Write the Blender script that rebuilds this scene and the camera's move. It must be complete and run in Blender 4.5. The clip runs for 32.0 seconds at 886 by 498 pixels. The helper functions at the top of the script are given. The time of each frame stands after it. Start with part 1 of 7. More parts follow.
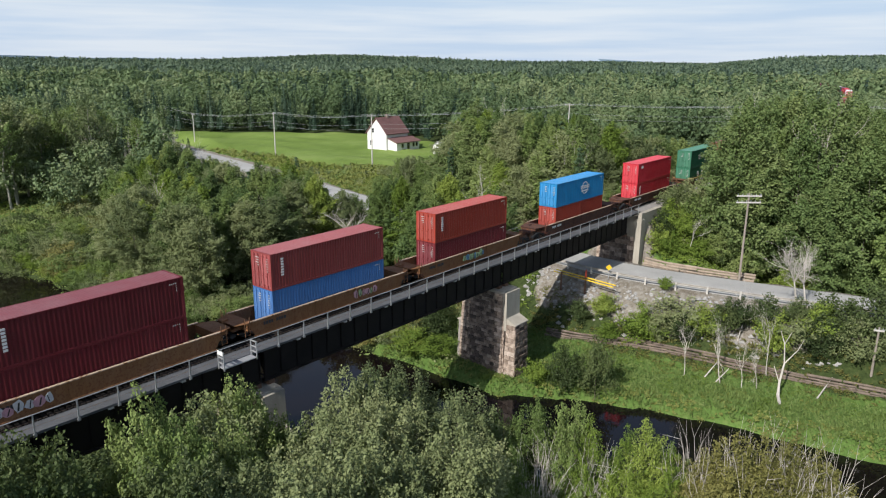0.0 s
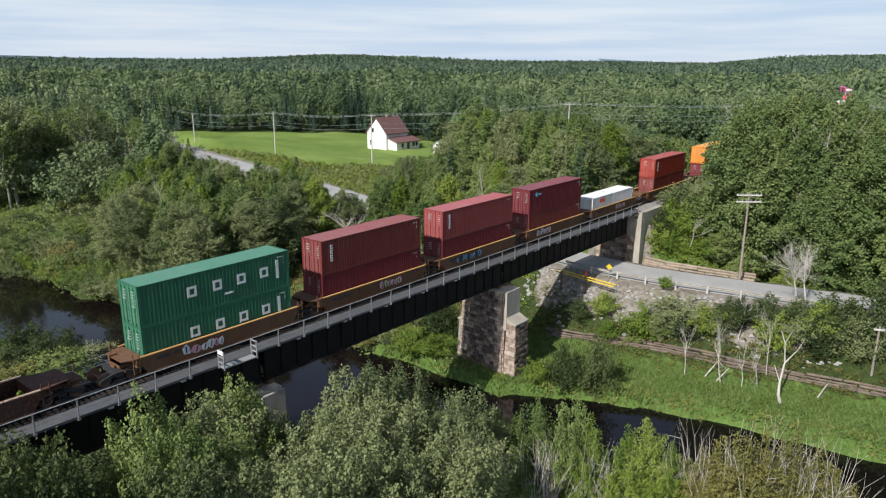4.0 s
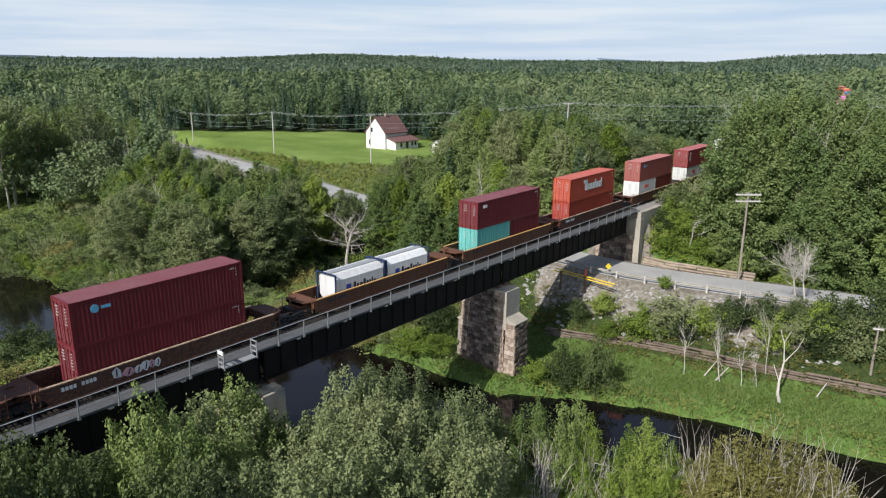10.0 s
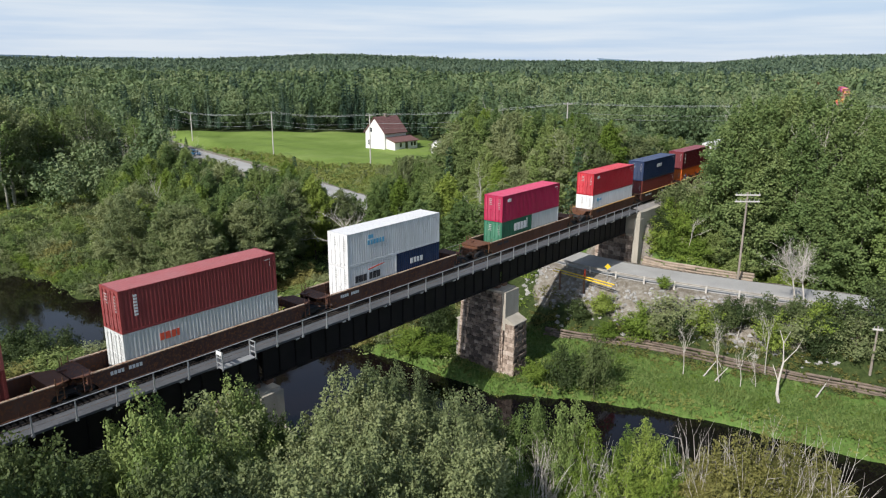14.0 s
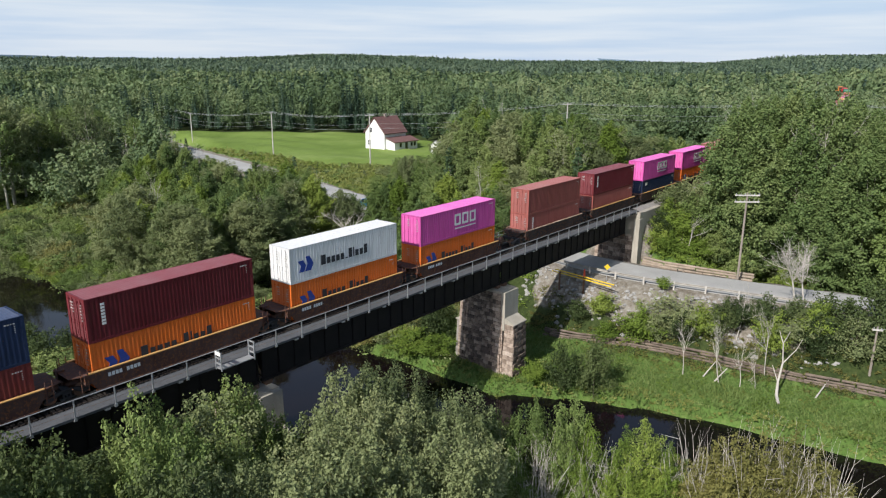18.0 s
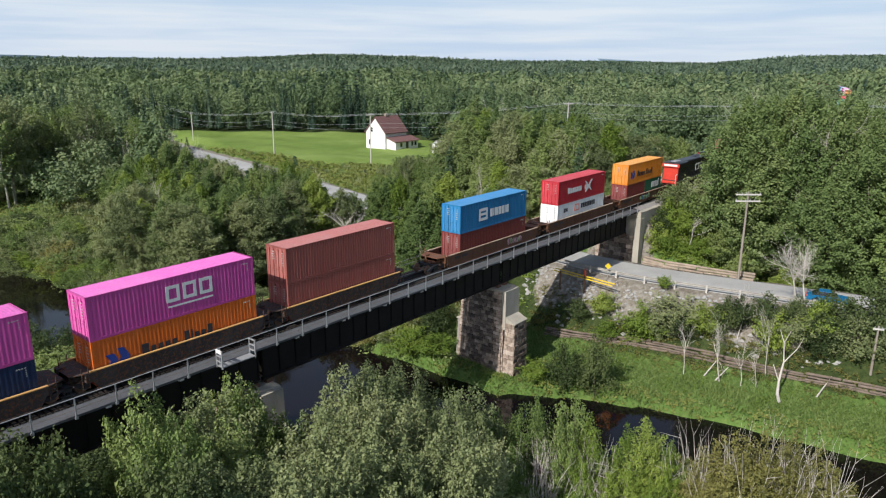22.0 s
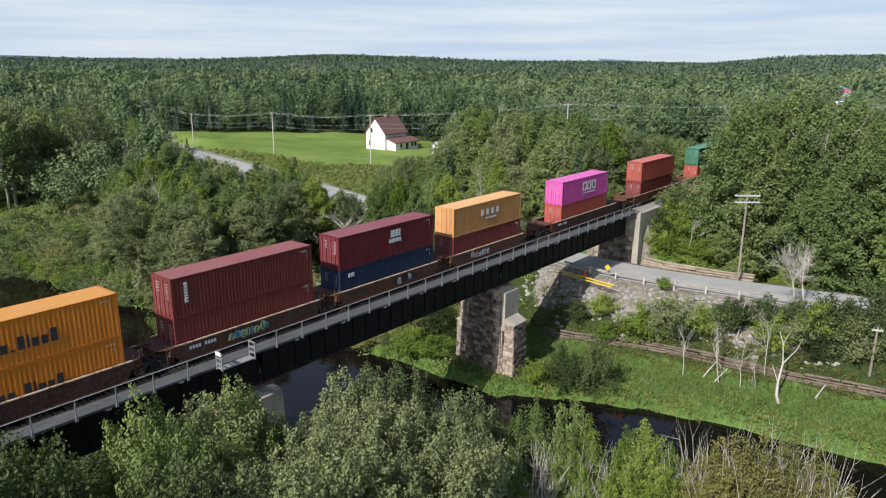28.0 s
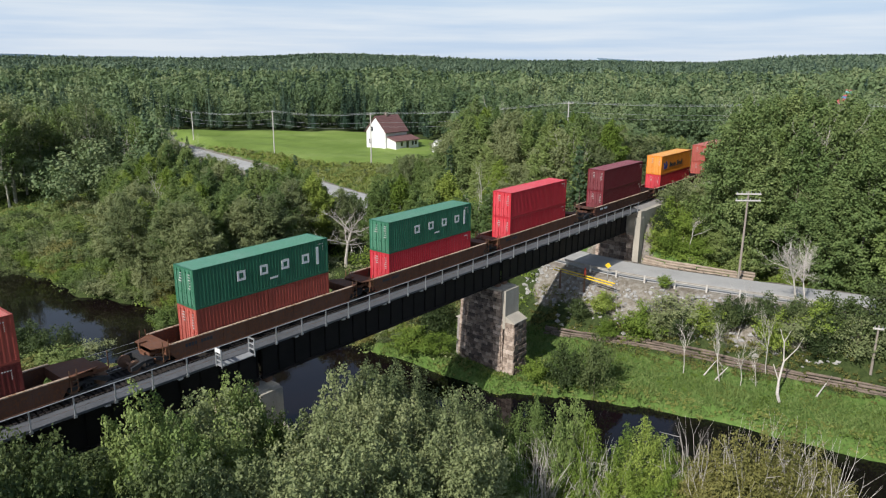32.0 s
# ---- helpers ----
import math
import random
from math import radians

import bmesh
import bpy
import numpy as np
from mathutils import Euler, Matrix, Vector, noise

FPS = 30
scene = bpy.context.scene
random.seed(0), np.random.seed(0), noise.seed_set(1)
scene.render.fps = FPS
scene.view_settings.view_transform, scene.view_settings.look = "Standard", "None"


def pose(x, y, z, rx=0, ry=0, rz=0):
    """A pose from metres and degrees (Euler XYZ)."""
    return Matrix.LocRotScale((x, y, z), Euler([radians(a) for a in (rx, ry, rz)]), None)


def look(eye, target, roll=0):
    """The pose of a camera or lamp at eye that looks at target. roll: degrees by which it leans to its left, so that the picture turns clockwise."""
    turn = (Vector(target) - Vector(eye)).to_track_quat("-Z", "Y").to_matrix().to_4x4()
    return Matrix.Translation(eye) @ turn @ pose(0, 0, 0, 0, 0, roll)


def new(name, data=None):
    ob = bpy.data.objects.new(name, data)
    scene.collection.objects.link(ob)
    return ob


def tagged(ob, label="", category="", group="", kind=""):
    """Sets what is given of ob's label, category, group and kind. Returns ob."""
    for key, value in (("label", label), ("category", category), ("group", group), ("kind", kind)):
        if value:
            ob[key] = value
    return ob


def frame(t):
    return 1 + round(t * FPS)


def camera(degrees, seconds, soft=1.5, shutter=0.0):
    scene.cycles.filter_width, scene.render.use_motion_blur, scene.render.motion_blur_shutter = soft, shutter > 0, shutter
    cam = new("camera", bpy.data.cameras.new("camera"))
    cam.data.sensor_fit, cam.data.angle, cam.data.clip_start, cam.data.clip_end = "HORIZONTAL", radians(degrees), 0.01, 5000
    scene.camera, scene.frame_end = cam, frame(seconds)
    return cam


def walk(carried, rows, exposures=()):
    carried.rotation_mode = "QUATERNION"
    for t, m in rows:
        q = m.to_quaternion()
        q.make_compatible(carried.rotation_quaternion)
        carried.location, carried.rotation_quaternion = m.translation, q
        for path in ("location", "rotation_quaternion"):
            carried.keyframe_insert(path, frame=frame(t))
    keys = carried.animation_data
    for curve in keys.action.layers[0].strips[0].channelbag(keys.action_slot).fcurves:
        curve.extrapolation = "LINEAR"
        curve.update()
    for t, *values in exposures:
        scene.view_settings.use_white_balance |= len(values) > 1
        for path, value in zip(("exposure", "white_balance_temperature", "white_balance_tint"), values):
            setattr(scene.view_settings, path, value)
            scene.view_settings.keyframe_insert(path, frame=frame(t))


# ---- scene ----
# World: x runs along the track away over the bridge, y across it, z = 0 at the top of the rails.
cam = camera(64.69, 32.0, 1.2)
PATH = [  # seconds, eye, heading from +y towards +x, tilt, lean
    (0, 0.002, -43.460, 20.215, 50.746, -14.881, 0.375), (1, -0.023, -43.462, 20.268, 50.737, -14.882, 0.400),
    (2, -0.018, -43.464, 20.262, 50.732, -14.888, 0.382), (3, 0.023, -43.460, 20.208, 50.729, -14.886, 0.340),
    (6, -0.035, -43.350, 20.152, 50.792, -14.933, 0.338), (7, -0.054, -43.359, 20.147, 50.788, -14.960, 0.318),
    (8, -0.036, -43.358, 20.127, 50.817, -14.946, 0.300), (9, -0.017, -43.333, 20.172, 50.842, -14.945, 0.309),
    (10, -0.041, -43.342, 20.192, 50.867, -14.942, 0.330), (11, 0.002, -43.347, 20.205, 50.883, -14.943, 0.328),
    (12, 0.017, -43.350, 20.207, 50.908, -14.939, 0.338), (13, 0.024, -43.351, 20.216, 50.908, -14.925, 0.356),
    (14, 0.038, -43.329, 20.193, 50.909, -14.936, 0.354), (17, 0.121, -43.376, 20.162, 50.893, -14.933, 0.347),
    (18, 0.118, -43.374, 20.200, 50.895, -14.923, 0.364), (19, 0.101, -43.375, 20.133, 50.897, -14.919, 0.380),
    (20, 0.107, -43.348, 20.067, 50.898, -14.912, 0.400), (21, 0.128, -43.352, 20.036, 50.862, -14.905, 0.382),
    (22, 0.086, -43.373, 20.074, 50.845, -14.913, 0.387), (23, 0.083, -43.382, 20.104, 50.835, -14.920, 0.382),
    (24, 0.116, -43.356, 20.172, 50.834, -14.932, 0.362), (25, 0.091, -43.349, 20.268, 50.839, -14.934, 0.365),
    (28, 0.079, -43.478, 20.251, 50.822, -14.902, 0.330), (29, 0.095, -43.485, 20.240, 50.823, -14.925, 0.383),
    (30, 0.123, -43.501, 20.142, 50.801, -14.928, 0.389), (31, 0.148, -43.428, 20.038, 50.808, -14.949, 0.418),
    (32, 0.158, -43.407, 20.039, 50.803, -14.964, 0.423)]


def aim(x, y, z, heading, tilt, lean):
    h, a = radians(heading), radians(tilt)
    way = Vector((math.sin(h) * math.cos(a), math.cos(h) * math.cos(a), math.sin(a)))
    eye = Vector((x, y, z))
    return look(eye, eye + way, lean)


walk(cam, [(r[0], aim(*r[1:])) for r in PATH])

# ---- light: afternoon sun from behind the near end of the bridge, thin high cloud ----
SUN_WAY = Vector((-0.998, -0.04, 0.0)).normalized()
SUN_UP = radians(39)
world = bpy.data.worlds.new("sky")
scene.world = world
world.use_nodes = True
wn, wl = world.node_tree.nodes, world.node_tree.links
wn.clear()
sky = wn.new("ShaderNodeTexSky")
sky.sky_type, sky.sun_disc = "NISHITA", False
sky.sun_elevation = SUN_UP
sky.sun_rotation = math.atan2(SUN_WAY.x, SUN_WAY.y)
sky.air_density, sky.dust_density, sky.ozone_density = 1.0, 0.9, 1.2
w_geo = wn.new("ShaderNodeTexCoord")
w_map = wn.new("ShaderNodeMapping")
w_map.inputs["Scale"].default_value = (1.6, 1.6, 26.0)
w_map.inputs["Rotation"].default_value = (0, 0, radians(-50))
w_noise = wn.new("ShaderNodeTexNoise")
w_noise.inputs["Scale"].default_value, w_noise.inputs["Detail"].default_value = 2.2, 6
w_ramp = wn.new("ShaderNodeValToRGB")   # thin blue-grey veil with whiter streaks of cloud
w_ramp.color_ramp.elements[0].position, w_ramp.color_ramp.elements[1].position = 0.38, 0.68
w_ramp.color_ramp.elements[0].color = (4.45, 5.55, 7.1, 1)
w_ramp.color_ramp.elements[1].color = (6.1, 6.7, 7.5, 1)
w_mix = wn.new("ShaderNodeMixRGB")
w_bg = wn.new("ShaderNodeBackground")
w_bg.inputs["Strength"].default_value = 0.10
w_out = wn.new("ShaderNodeOutputWorld")
wl.new(w_geo.outputs["Generated"], w_map.inputs["Vector"])
wl.new(w_map.outputs["Vector"], w_noise.inputs["Vector"])
wl.new(w_noise.outputs["Fac"], w_ramp.inputs["Fac"])
w_sep = wn.new("ShaderNodeSeparateXYZ")   # the cloud veil thins out overhead
w_thin = wn.new("ShaderNodeMapRange")
w_thin.inputs["From Min"].default_value, w_thin.inputs["From Max"].default_value = 0.05, 0.42
w_thin.inputs["To Min"].default_value, w_thin.inputs["To Max"].default_value = 0.94, 0.10
wl.new(w_geo.outputs["Generated"], w_sep.inputs["Vector"])
wl.new(w_sep.outputs["Z"], w_thin.inputs["Value"])
wl.new(w_thin.outputs["Result"], w_mix.inputs["Fac"])
wl.new(w_ramp.outputs["Color"], w_mix.inputs["Color2"])
wl.new(sky.outputs["Color"], w_mix.inputs["Color1"])
wl.new(w_mix.outputs["Color"], w_bg.inputs["Color"])
wl.new(w_bg.outputs["Background"], w_out.inputs["Surface"])
sun_data = bpy.data.lights.new("sun", "SUN")
sun_data.energy, sun_data.angle, sun_data.color = 4.8, radians(0.6), (1.0, 0.965, 0.91)
sun = new("sun", sun_data)
sun_dir = Vector((SUN_WAY.x * math.cos(SUN_UP), SUN_WAY.y * math.cos(SUN_UP), math.sin(SUN_UP)))
sun.matrix_world = look(sun_dir * 60, (0, 0, 0))
scene.view_settings.exposure = 0.28

# ---- materials ----
def nodes_of(name):
    m = bpy.data.materials.new(name)
    m.use_nodes = True
    n, l = m.node_tree.nodes, m.node_tree.links
    return m, n, l, n["Principled BSDF"]


def noise_node(n, l, scale, detail=4, rough=0.6, coord="Object", stretch=None):
    c = n.new("ShaderNodeTexCoord")
    t = n.new("ShaderNodeTexNoise")
    t.inputs["Scale"].default_value, t.inputs["Detail"].default_value, t.inputs["Roughness"].default_value = scale, detail, rough
    if stretch:
        mp = n.new("ShaderNodeMapping")
        mp.inputs["Scale"].default_value = stretch
        l.new(c.outputs[coord], mp.inputs["Vector"])
        l.new(mp.outputs["Vector"], t.inputs["Vector"])
    else:
        l.new(c.outputs[coord], t.inputs["Vector"])
    return t


def ramp_node(n, l, fac, stops):
    r = n.new("ShaderNodeValToRGB")
    e = r.color_ramp.elements
    while len(e) < len(stops):
        e.new(0.5)
    for k, (p, c) in zip(e, stops):
        k.position, k.color = p, (*c, 1)
    l.new(fac, r.inputs["Fac"])
    return r


def mixc(n, l, fac, a, b, how="MIX"):
    m = n.new("ShaderNodeMixRGB")
    m.blend_type = how
    for sock, v in (("Fac", fac), ("Color1", a), ("Color2", b)):
        if isinstance(v, (int, float)):
            m.inputs[sock].default_value = v
        elif isinstance(v, tuple):
            m.inputs[sock].default_value = (*v, 1)
        else:
            l.new(v, m.inputs[sock])
    return m.outputs["Color"]


def bump_from(n, l, height, strength, dist, b):
    bp = n.new("ShaderNodeBump")
    bp.inputs["Strength"].default_value, bp.inputs["Distance"].default_value = strength, dist
    l.new(height, bp.inputs["Height"])
    l.new(bp.outputs["Normal"], b.inputs["Normal"])


def shade(c, k):
    return tuple(min(1.0, v * k) for v in c)


def mat_surface(name, col, rough=0.7, metal=0.0, grain=6.0, vary=0.25, fine=40.0, bump=0.0, spec=0.4, stretch=None, coord="Object"):
    m, n, l, b = nodes_of(name)
    big = noise_node(n, l, grain, 5, 0.65, coord, stretch)
    small = noise_node(n, l, fine, 3, 0.6, coord)
    c = ramp_node(n, l, big.outputs["Fac"], [(0.25, shade(col, 1 - vary)), (0.55, col), (0.8, shade(col, 1 + vary))])
    k = ramp_node(n, l, small.outputs["Fac"], [(0.3, (0.82, 0.82, 0.82)), (0.7, (1.0, 1.0, 1.0))])
    l.new(mixc(n, l, 1.0, c.outputs["Color"], k.outputs["Color"], "MULTIPLY"), b.inputs["Base Color"])
    b.inputs["Roughness"].default_value, b.inputs["Metallic"].default_value = rough, metal
    b.inputs["Specular IOR Level"].default_value = spec
    if bump:
        bump_from(n, l, small.outputs["Fac"], 0.6, bump, b)
    return m


PAINT = {}


def mat_paint(name, col, fade=0.5, rust=0.58, rough=0.45):
    """Weathered container paint: sun-faded patches, rain streaks and small rust spots."""
    if name in PAINT:
        return PAINT[name]
    m, n, l, b = nodes_of(name)
    grey = sum(col) / 3
    pale = tuple(min(1, 0.62 * c + 0.25 * grey + 0.09) for c in col)
    info = n.new("ShaderNodeObjectInfo")
    big = noise_node(n, l, 0.5, 4, 0.6)
    streak = noise_node(n, l, 3.0, 4, 0.7, stretch=(1.2, 1.2, 0.12))
    spots = noise_node(n, l, 5.0, 6, 0.75)
    f = ramp_node(n, l, big.outputs["Fac"], [(0.35, (0, 0, 0)), (0.8, (fade, fade, fade))])
    c = mixc(n, l, f.outputs["Color"], col, pale)
    s = ramp_node(n, l, streak.outputs["Fac"], [(0.3, (0.72, 0.70, 0.68)), (0.62, (1, 1, 1))])
    c = mixc(n, l, 0.7, c, s.outputs["Color"], "MULTIPLY")
    tone = n.new("ShaderNodeMapRange")
    tone.inputs["To Min"].default_value, tone.inputs["To Max"].default_value = 0.84, 1.1
    l.new(info.outputs["Random"], tone.inputs["Value"])
    hsv = n.new("ShaderNodeHueSaturation")
    l.new(tone.outputs["Result"], hsv.inputs["Value"])
    l.new(c, hsv.inputs["Color"])
    r = ramp_node(n, l, spots.outputs["Fac"], [(rust + 0.06, (0, 0, 0)), (rust + 0.12, (1, 1, 1))])
    c = mixc(n, l, r.outputs["Color"], hsv.outputs["Color"], (0.16, 0.065, 0.03))
    l.new(c, b.inputs["Base Color"])
    b.inputs["Roughness"].default_value = rough
    b.inputs["Specular IOR Level"].default_value = 0.22
    PAINT[name] = m
    return m


def mat_leaf(name, dark, mid, light, patch=0.12, wood=False):
    """Foliage: tone shifts from plant to plant, from patch to patch and from leaf to leaf; light passes through."""
    m, n, l, b = nodes_of(name)
    out = n["Material Output"]
    geo = n.new("ShaderNodeNewGeometry")
    if wood:     # joined woods carry the tone of each tree
        own = n.new("ShaderNodeAttribute")
        own.attribute_name = "tone"
        own_fac = own.outputs["Fac"]
    else:
        own_fac = n.new("ShaderNodeObjectInfo").outputs["Random"]
    big = noise_node(n, l, patch, 3, 0.6)
    total = None
    for src, weight in ((geo.outputs["Random Per Island"], 0.14 if wood else 0.20), (big.outputs["Fac"], 0.40 if wood else 0.36), (own_fac, 0.46 if wood else 0.44)):
        a2 = n.new("ShaderNodeMath")
        a2.operation = "MULTIPLY_ADD"
        a2.inputs[1].default_value, a2.inputs[2].default_value = weight, 0.0
        l.new(src, a2.inputs[0])
        if total is not None:
            l.new(total, a2.inputs[2])
        total = a2.outputs[0]
    c = ramp_node(n, l, a2.outputs[0], [(0.2, dark), (0.5, mid), (0.82, light)])
    l.new(c.outputs["Color"], b.inputs["Base Color"])
    b.inputs["Roughness"].default_value, b.inputs["Specular IOR Level"].default_value = 0.6, 0.16
    tr = n.new("ShaderNodeBsdfTranslucent")
    l.new(mixc(n, l, 0.5, c.outputs["Color"], (0.14, 0.19, 0.03)), tr.inputs["Color"])
    mx = n.new("ShaderNodeMixShader")
    mx.inputs["Fac"].default_value = 0.24
    l.new(b.outputs["BSDF"], mx.inputs[1])
    l.new(tr.outputs["BSDF"], mx.inputs[2])
    l.new(mx.outputs["Shader"], out.inputs["Surface"])
    return m


def mat_stone(name="pier_stone", tones=((0.075, 0.058, 0.05), (0.165, 0.125, 0.10), (0.25, 0.19, 0.15), (0.36, 0.29, 0.235))):
    """Rough sandstone blocks, each of its own tone, with dark stains."""
    m, n, l, b = nodes_of(name)
    info = n.new("ShaderNodeObjectInfo")
    tone = ramp_node(n, l, info.outputs["Random"], list(zip((0.0, 0.35, 0.7, 1.0), tones)))
    geo = n.new("ShaderNodeNewGeometry")
    t = n.new("ShaderNodeTexNoise")
    t.inputs["Scale"].default_value, t.inputs["Detail"].default_value = 2.2, 6
    l.new(geo.outputs["Position"], t.inputs["Vector"])
    st = ramp_node(n, l, t.outputs["Fac"], [(0.32, (0.45, 0.42, 0.40)), (0.6, (1, 1, 1))])
    l.new(mixc(n, l, 1.0, tone.outputs["Color"], st.outputs["Color"], "MULTIPLY"), b.inputs["Base Color"])
    b.inputs["Roughness"].default_value = 0.93
    bump_from(n, l, t.outputs["Fac"], 0.9, 0.06, b)
    return m


LEAF = mat_leaf("alder_leaf", (0.067, 0.108, 0.031), (0.165, 0.229, 0.069), (0.286, 0.338, 0.120))
LEAF_GREY = mat_leaf("willow_leaf", (0.084, 0.113, 0.050), (0.190, 0.225, 0.099), (0.316, 0.338, 0.165))
LEAF_BRIGHT = mat_leaf("maple_leaf", (0.087, 0.140, 0.023), (0.176, 0.249, 0.043), (0.296, 0.357, 0.080))
LEAF_OLIVE = mat_leaf("olive_leaf", (0.096, 0.097, 0.029), (0.198, 0.190, 0.060), (0.318, 0.285, 0.101))
LEAF_WOOD = mat_leaf("tall_wood_leaf", (0.054, 0.094, 0.030), (0.126, 0.186, 0.063), (0.219, 0.268, 0.101), 0.2)
# dark leaf of some bushes; on other plants shade put into the colour
LEAF_DARK = mat_leaf("dark_and_shaded_leaf", (0.028, 0.045, 0.016), (0.066, 0.094, 0.034), (0.120, 0.150, 0.058))
# blue-grey haze of distance is put into these two leaf colours
LEAF_HAZY = mat_leaf("hazy_distant_leaf", (0.060, 0.096, 0.062), (0.118, 0.168, 0.108), (0.185, 0.236, 0.150), 0.006, True)
NEEDLE_HAZY = mat_leaf("hazy_distant_needles", (0.034, 0.062, 0.050), (0.062, 0.098, 0.080), (0.098, 0.142, 0.112), 0.006, True)
NEEDLE = mat_leaf("spruce_needles", (0.022, 0.043, 0.022), (0.049, 0.084, 0.041), (0.086, 0.133, 0.066))
# the next two are bluer than near leaves: some haze put into the colour
LEAF_FAR = mat_leaf("hazy_far_leaf", (0.061, 0.101, 0.049), (0.144, 0.201, 0.092), (0.250, 0.295, 0.147), 0.012, True)
NEEDLE_FAR = mat_leaf("hazy_far_needles", (0.025, 0.050, 0.036), (0.055, 0.094, 0.062), (0.103, 0.146, 0.094), 0.012, True)
LEAF_WEED = mat_leaf("weed_leaf", (0.103, 0.130, 0.030), (0.182, 0.210, 0.054), (0.278, 0.286, 0.095))
GRASS = mat_leaf("marsh_grass", (0.088, 0.139, 0.036), (0.150, 0.209, 0.062), (0.255, 0.282, 0.105), 0.2)
BARK = mat_surface("bark", (0.13, 0.105, 0.08), 0.9, grain=3, vary=0.4, stretch=(1, 1, 0.2))
BIRCH = mat_surface("birch_bark", (0.42, 0.39, 0.33), 0.8, grain=2.5, vary=0.45, stretch=(1, 1, 2.5))
DEADWOOD = mat_surface("dead_wood", (0.52, 0.48, 0.43), 0.9, grain=2, vary=0.3, stretch=(1, 1, 0.3))
POLEWOOD = mat_surface("pole_wood", (0.30, 0.26, 0.22), 0.9, grain=1.5, vary=0.3, stretch=(1, 1, 0.1))
POLE_PALE = mat_surface("weathered_pole_wood", (0.55, 0.52, 0.48), 0.9, grain=1.5, vary=0.2, stretch=(1, 1, 0.1))
CRIB = mat_surface("crib_timber", (0.185, 0.145, 0.115), 0.95, grain=1.2, vary=0.45, bump=0.02)
GIRDER = mat_surface("girder_steel", (0.012, 0.009, 0.009), 0.75, 0.1, grain=0.7, vary=0.55, bump=0.004)
RUSTY = mat_surface("rusty_steel", (0.20, 0.115, 0.075), 0.85, 0.1, grain=1.2, vary=0.4)
GALV = mat_surface("galvanised_steel", (0.40, 0.41, 0.42), 0.5, 0.35, grain=1.5, vary=0.15)
GRATE = mat_surface("steel_grating", (0.135, 0.14, 0.15), 0.65, 0.2, grain=0.8, vary=0.25, fine=25)
CEDAR = mat_surface("pale_log", (0.33, 0.265, 0.205), 0.95, grain=1.2, vary=0.4, bump=0.02)
RAILTOP = mat_surface("rail_steel", (0.32, 0.29, 0.27), 0.35, 0.8, grain=3, vary=0.2)
TIE = mat_surface("tie_wood", (0.026, 0.021, 0.018), 0.95, grain=2, vary=0.4)
BALLAST = mat_surface("ballast", (0.30, 0.28, 0.265), 0.95, grain=1.5, vary=0.25, fine=9, bump=0.05)
STONE = mat_stone()
PALE_STONE = mat_stone("dressed_and_lit_stone", ((0.25, 0.19, 0.15), (0.36, 0.285, 0.23), (0.44, 0.35, 0.285), (0.52, 0.43, 0.36)))
MORTAR = mat_surface("mortar", (0.30, 0.27, 0.24), 0.95, grain=0.8, vary=0.3)
CONCRETE = mat_surface("concrete", (0.40, 0.365, 0.305), 0.9, grain=0.6, vary=0.25, fine=12, bump=0.01, stretch=(1, 1, 0.35))
ASPHALT = mat_surface("asphalt", (0.375, 0.37, 0.355), 0.9, grain=0.25, vary=0.16, fine=14, bump=0.004)
BEAM = mat_surface("dull_guardrail_steel", (0.36, 0.335, 0.30), 0.7, 0.1, grain=0.8, vary=0.3)
GRAVEL = mat_surface("shoulder_gravel", (0.36, 0.335, 0.30), 0.95, grain=1.0, vary=0.3, fine=7, bump=0.04)
ROCK = mat_surface("riprap_rock", (0.36, 0.35, 0.335), 0.9, grain=1.5, vary=0.35, fine=10, bump=0.03)
WHITE = mat_surface("white_siding", (0.80, 0.79, 0.77), 0.6, grain=1.5, vary=0.06)
ROOFING = mat_surface("brown_red_shingle", (0.185, 0.095, 0.088), 0.85, grain=1.2, vary=0.25)
GREYROOF = mat_surface("grey_shingle", (0.32, 0.31, 0.30), 0.85, grain=1.2, vary=0.2)
BLACKISH = mat_surface("black_rubber", (0.03, 0.03, 0.032), 0.7, grain=3, vary=0.3)
YELLOW = mat_surface("yellow_paint", (0.72, 0.50, 0.03), 0.5, grain=2, vary=0.15)
SIGNRED = mat_surface("red_orange_paint", (0.75, 0.10, 0.05), 0.5, grain=2, vary=0.1)
WIRE = mat_surface("wire_aluminium", (0.46, 0.47, 0.48), 0.5, 0.2, grain=2, vary=0.1)
DULL = mat_surface("worn_white_lettering", (0.5, 0.49, 0.47), 0.6, grain=4, vary=0.3)
LETTER = mat_surface("white_lettering", (0.78, 0.78, 0.77), 0.55, grain=4, vary=0.1)
INK = mat_surface("dark_lettering", (0.035, 0.035, 0.045), 0.55, grain=4, vary=0.2)
INKBLUE = mat_surface("blue_lettering", (0.02, 0.06, 0.33), 0.5, grain=4, vary=0.15)
CYAN = mat_surface("light_blue_lettering", (0.14, 0.42, 0.62), 0.5, grain=4, vary=0.1)
GLASS = mat_surface("dark_glass", (0.02, 0.025, 0.03), 0.08, spec=0.8)


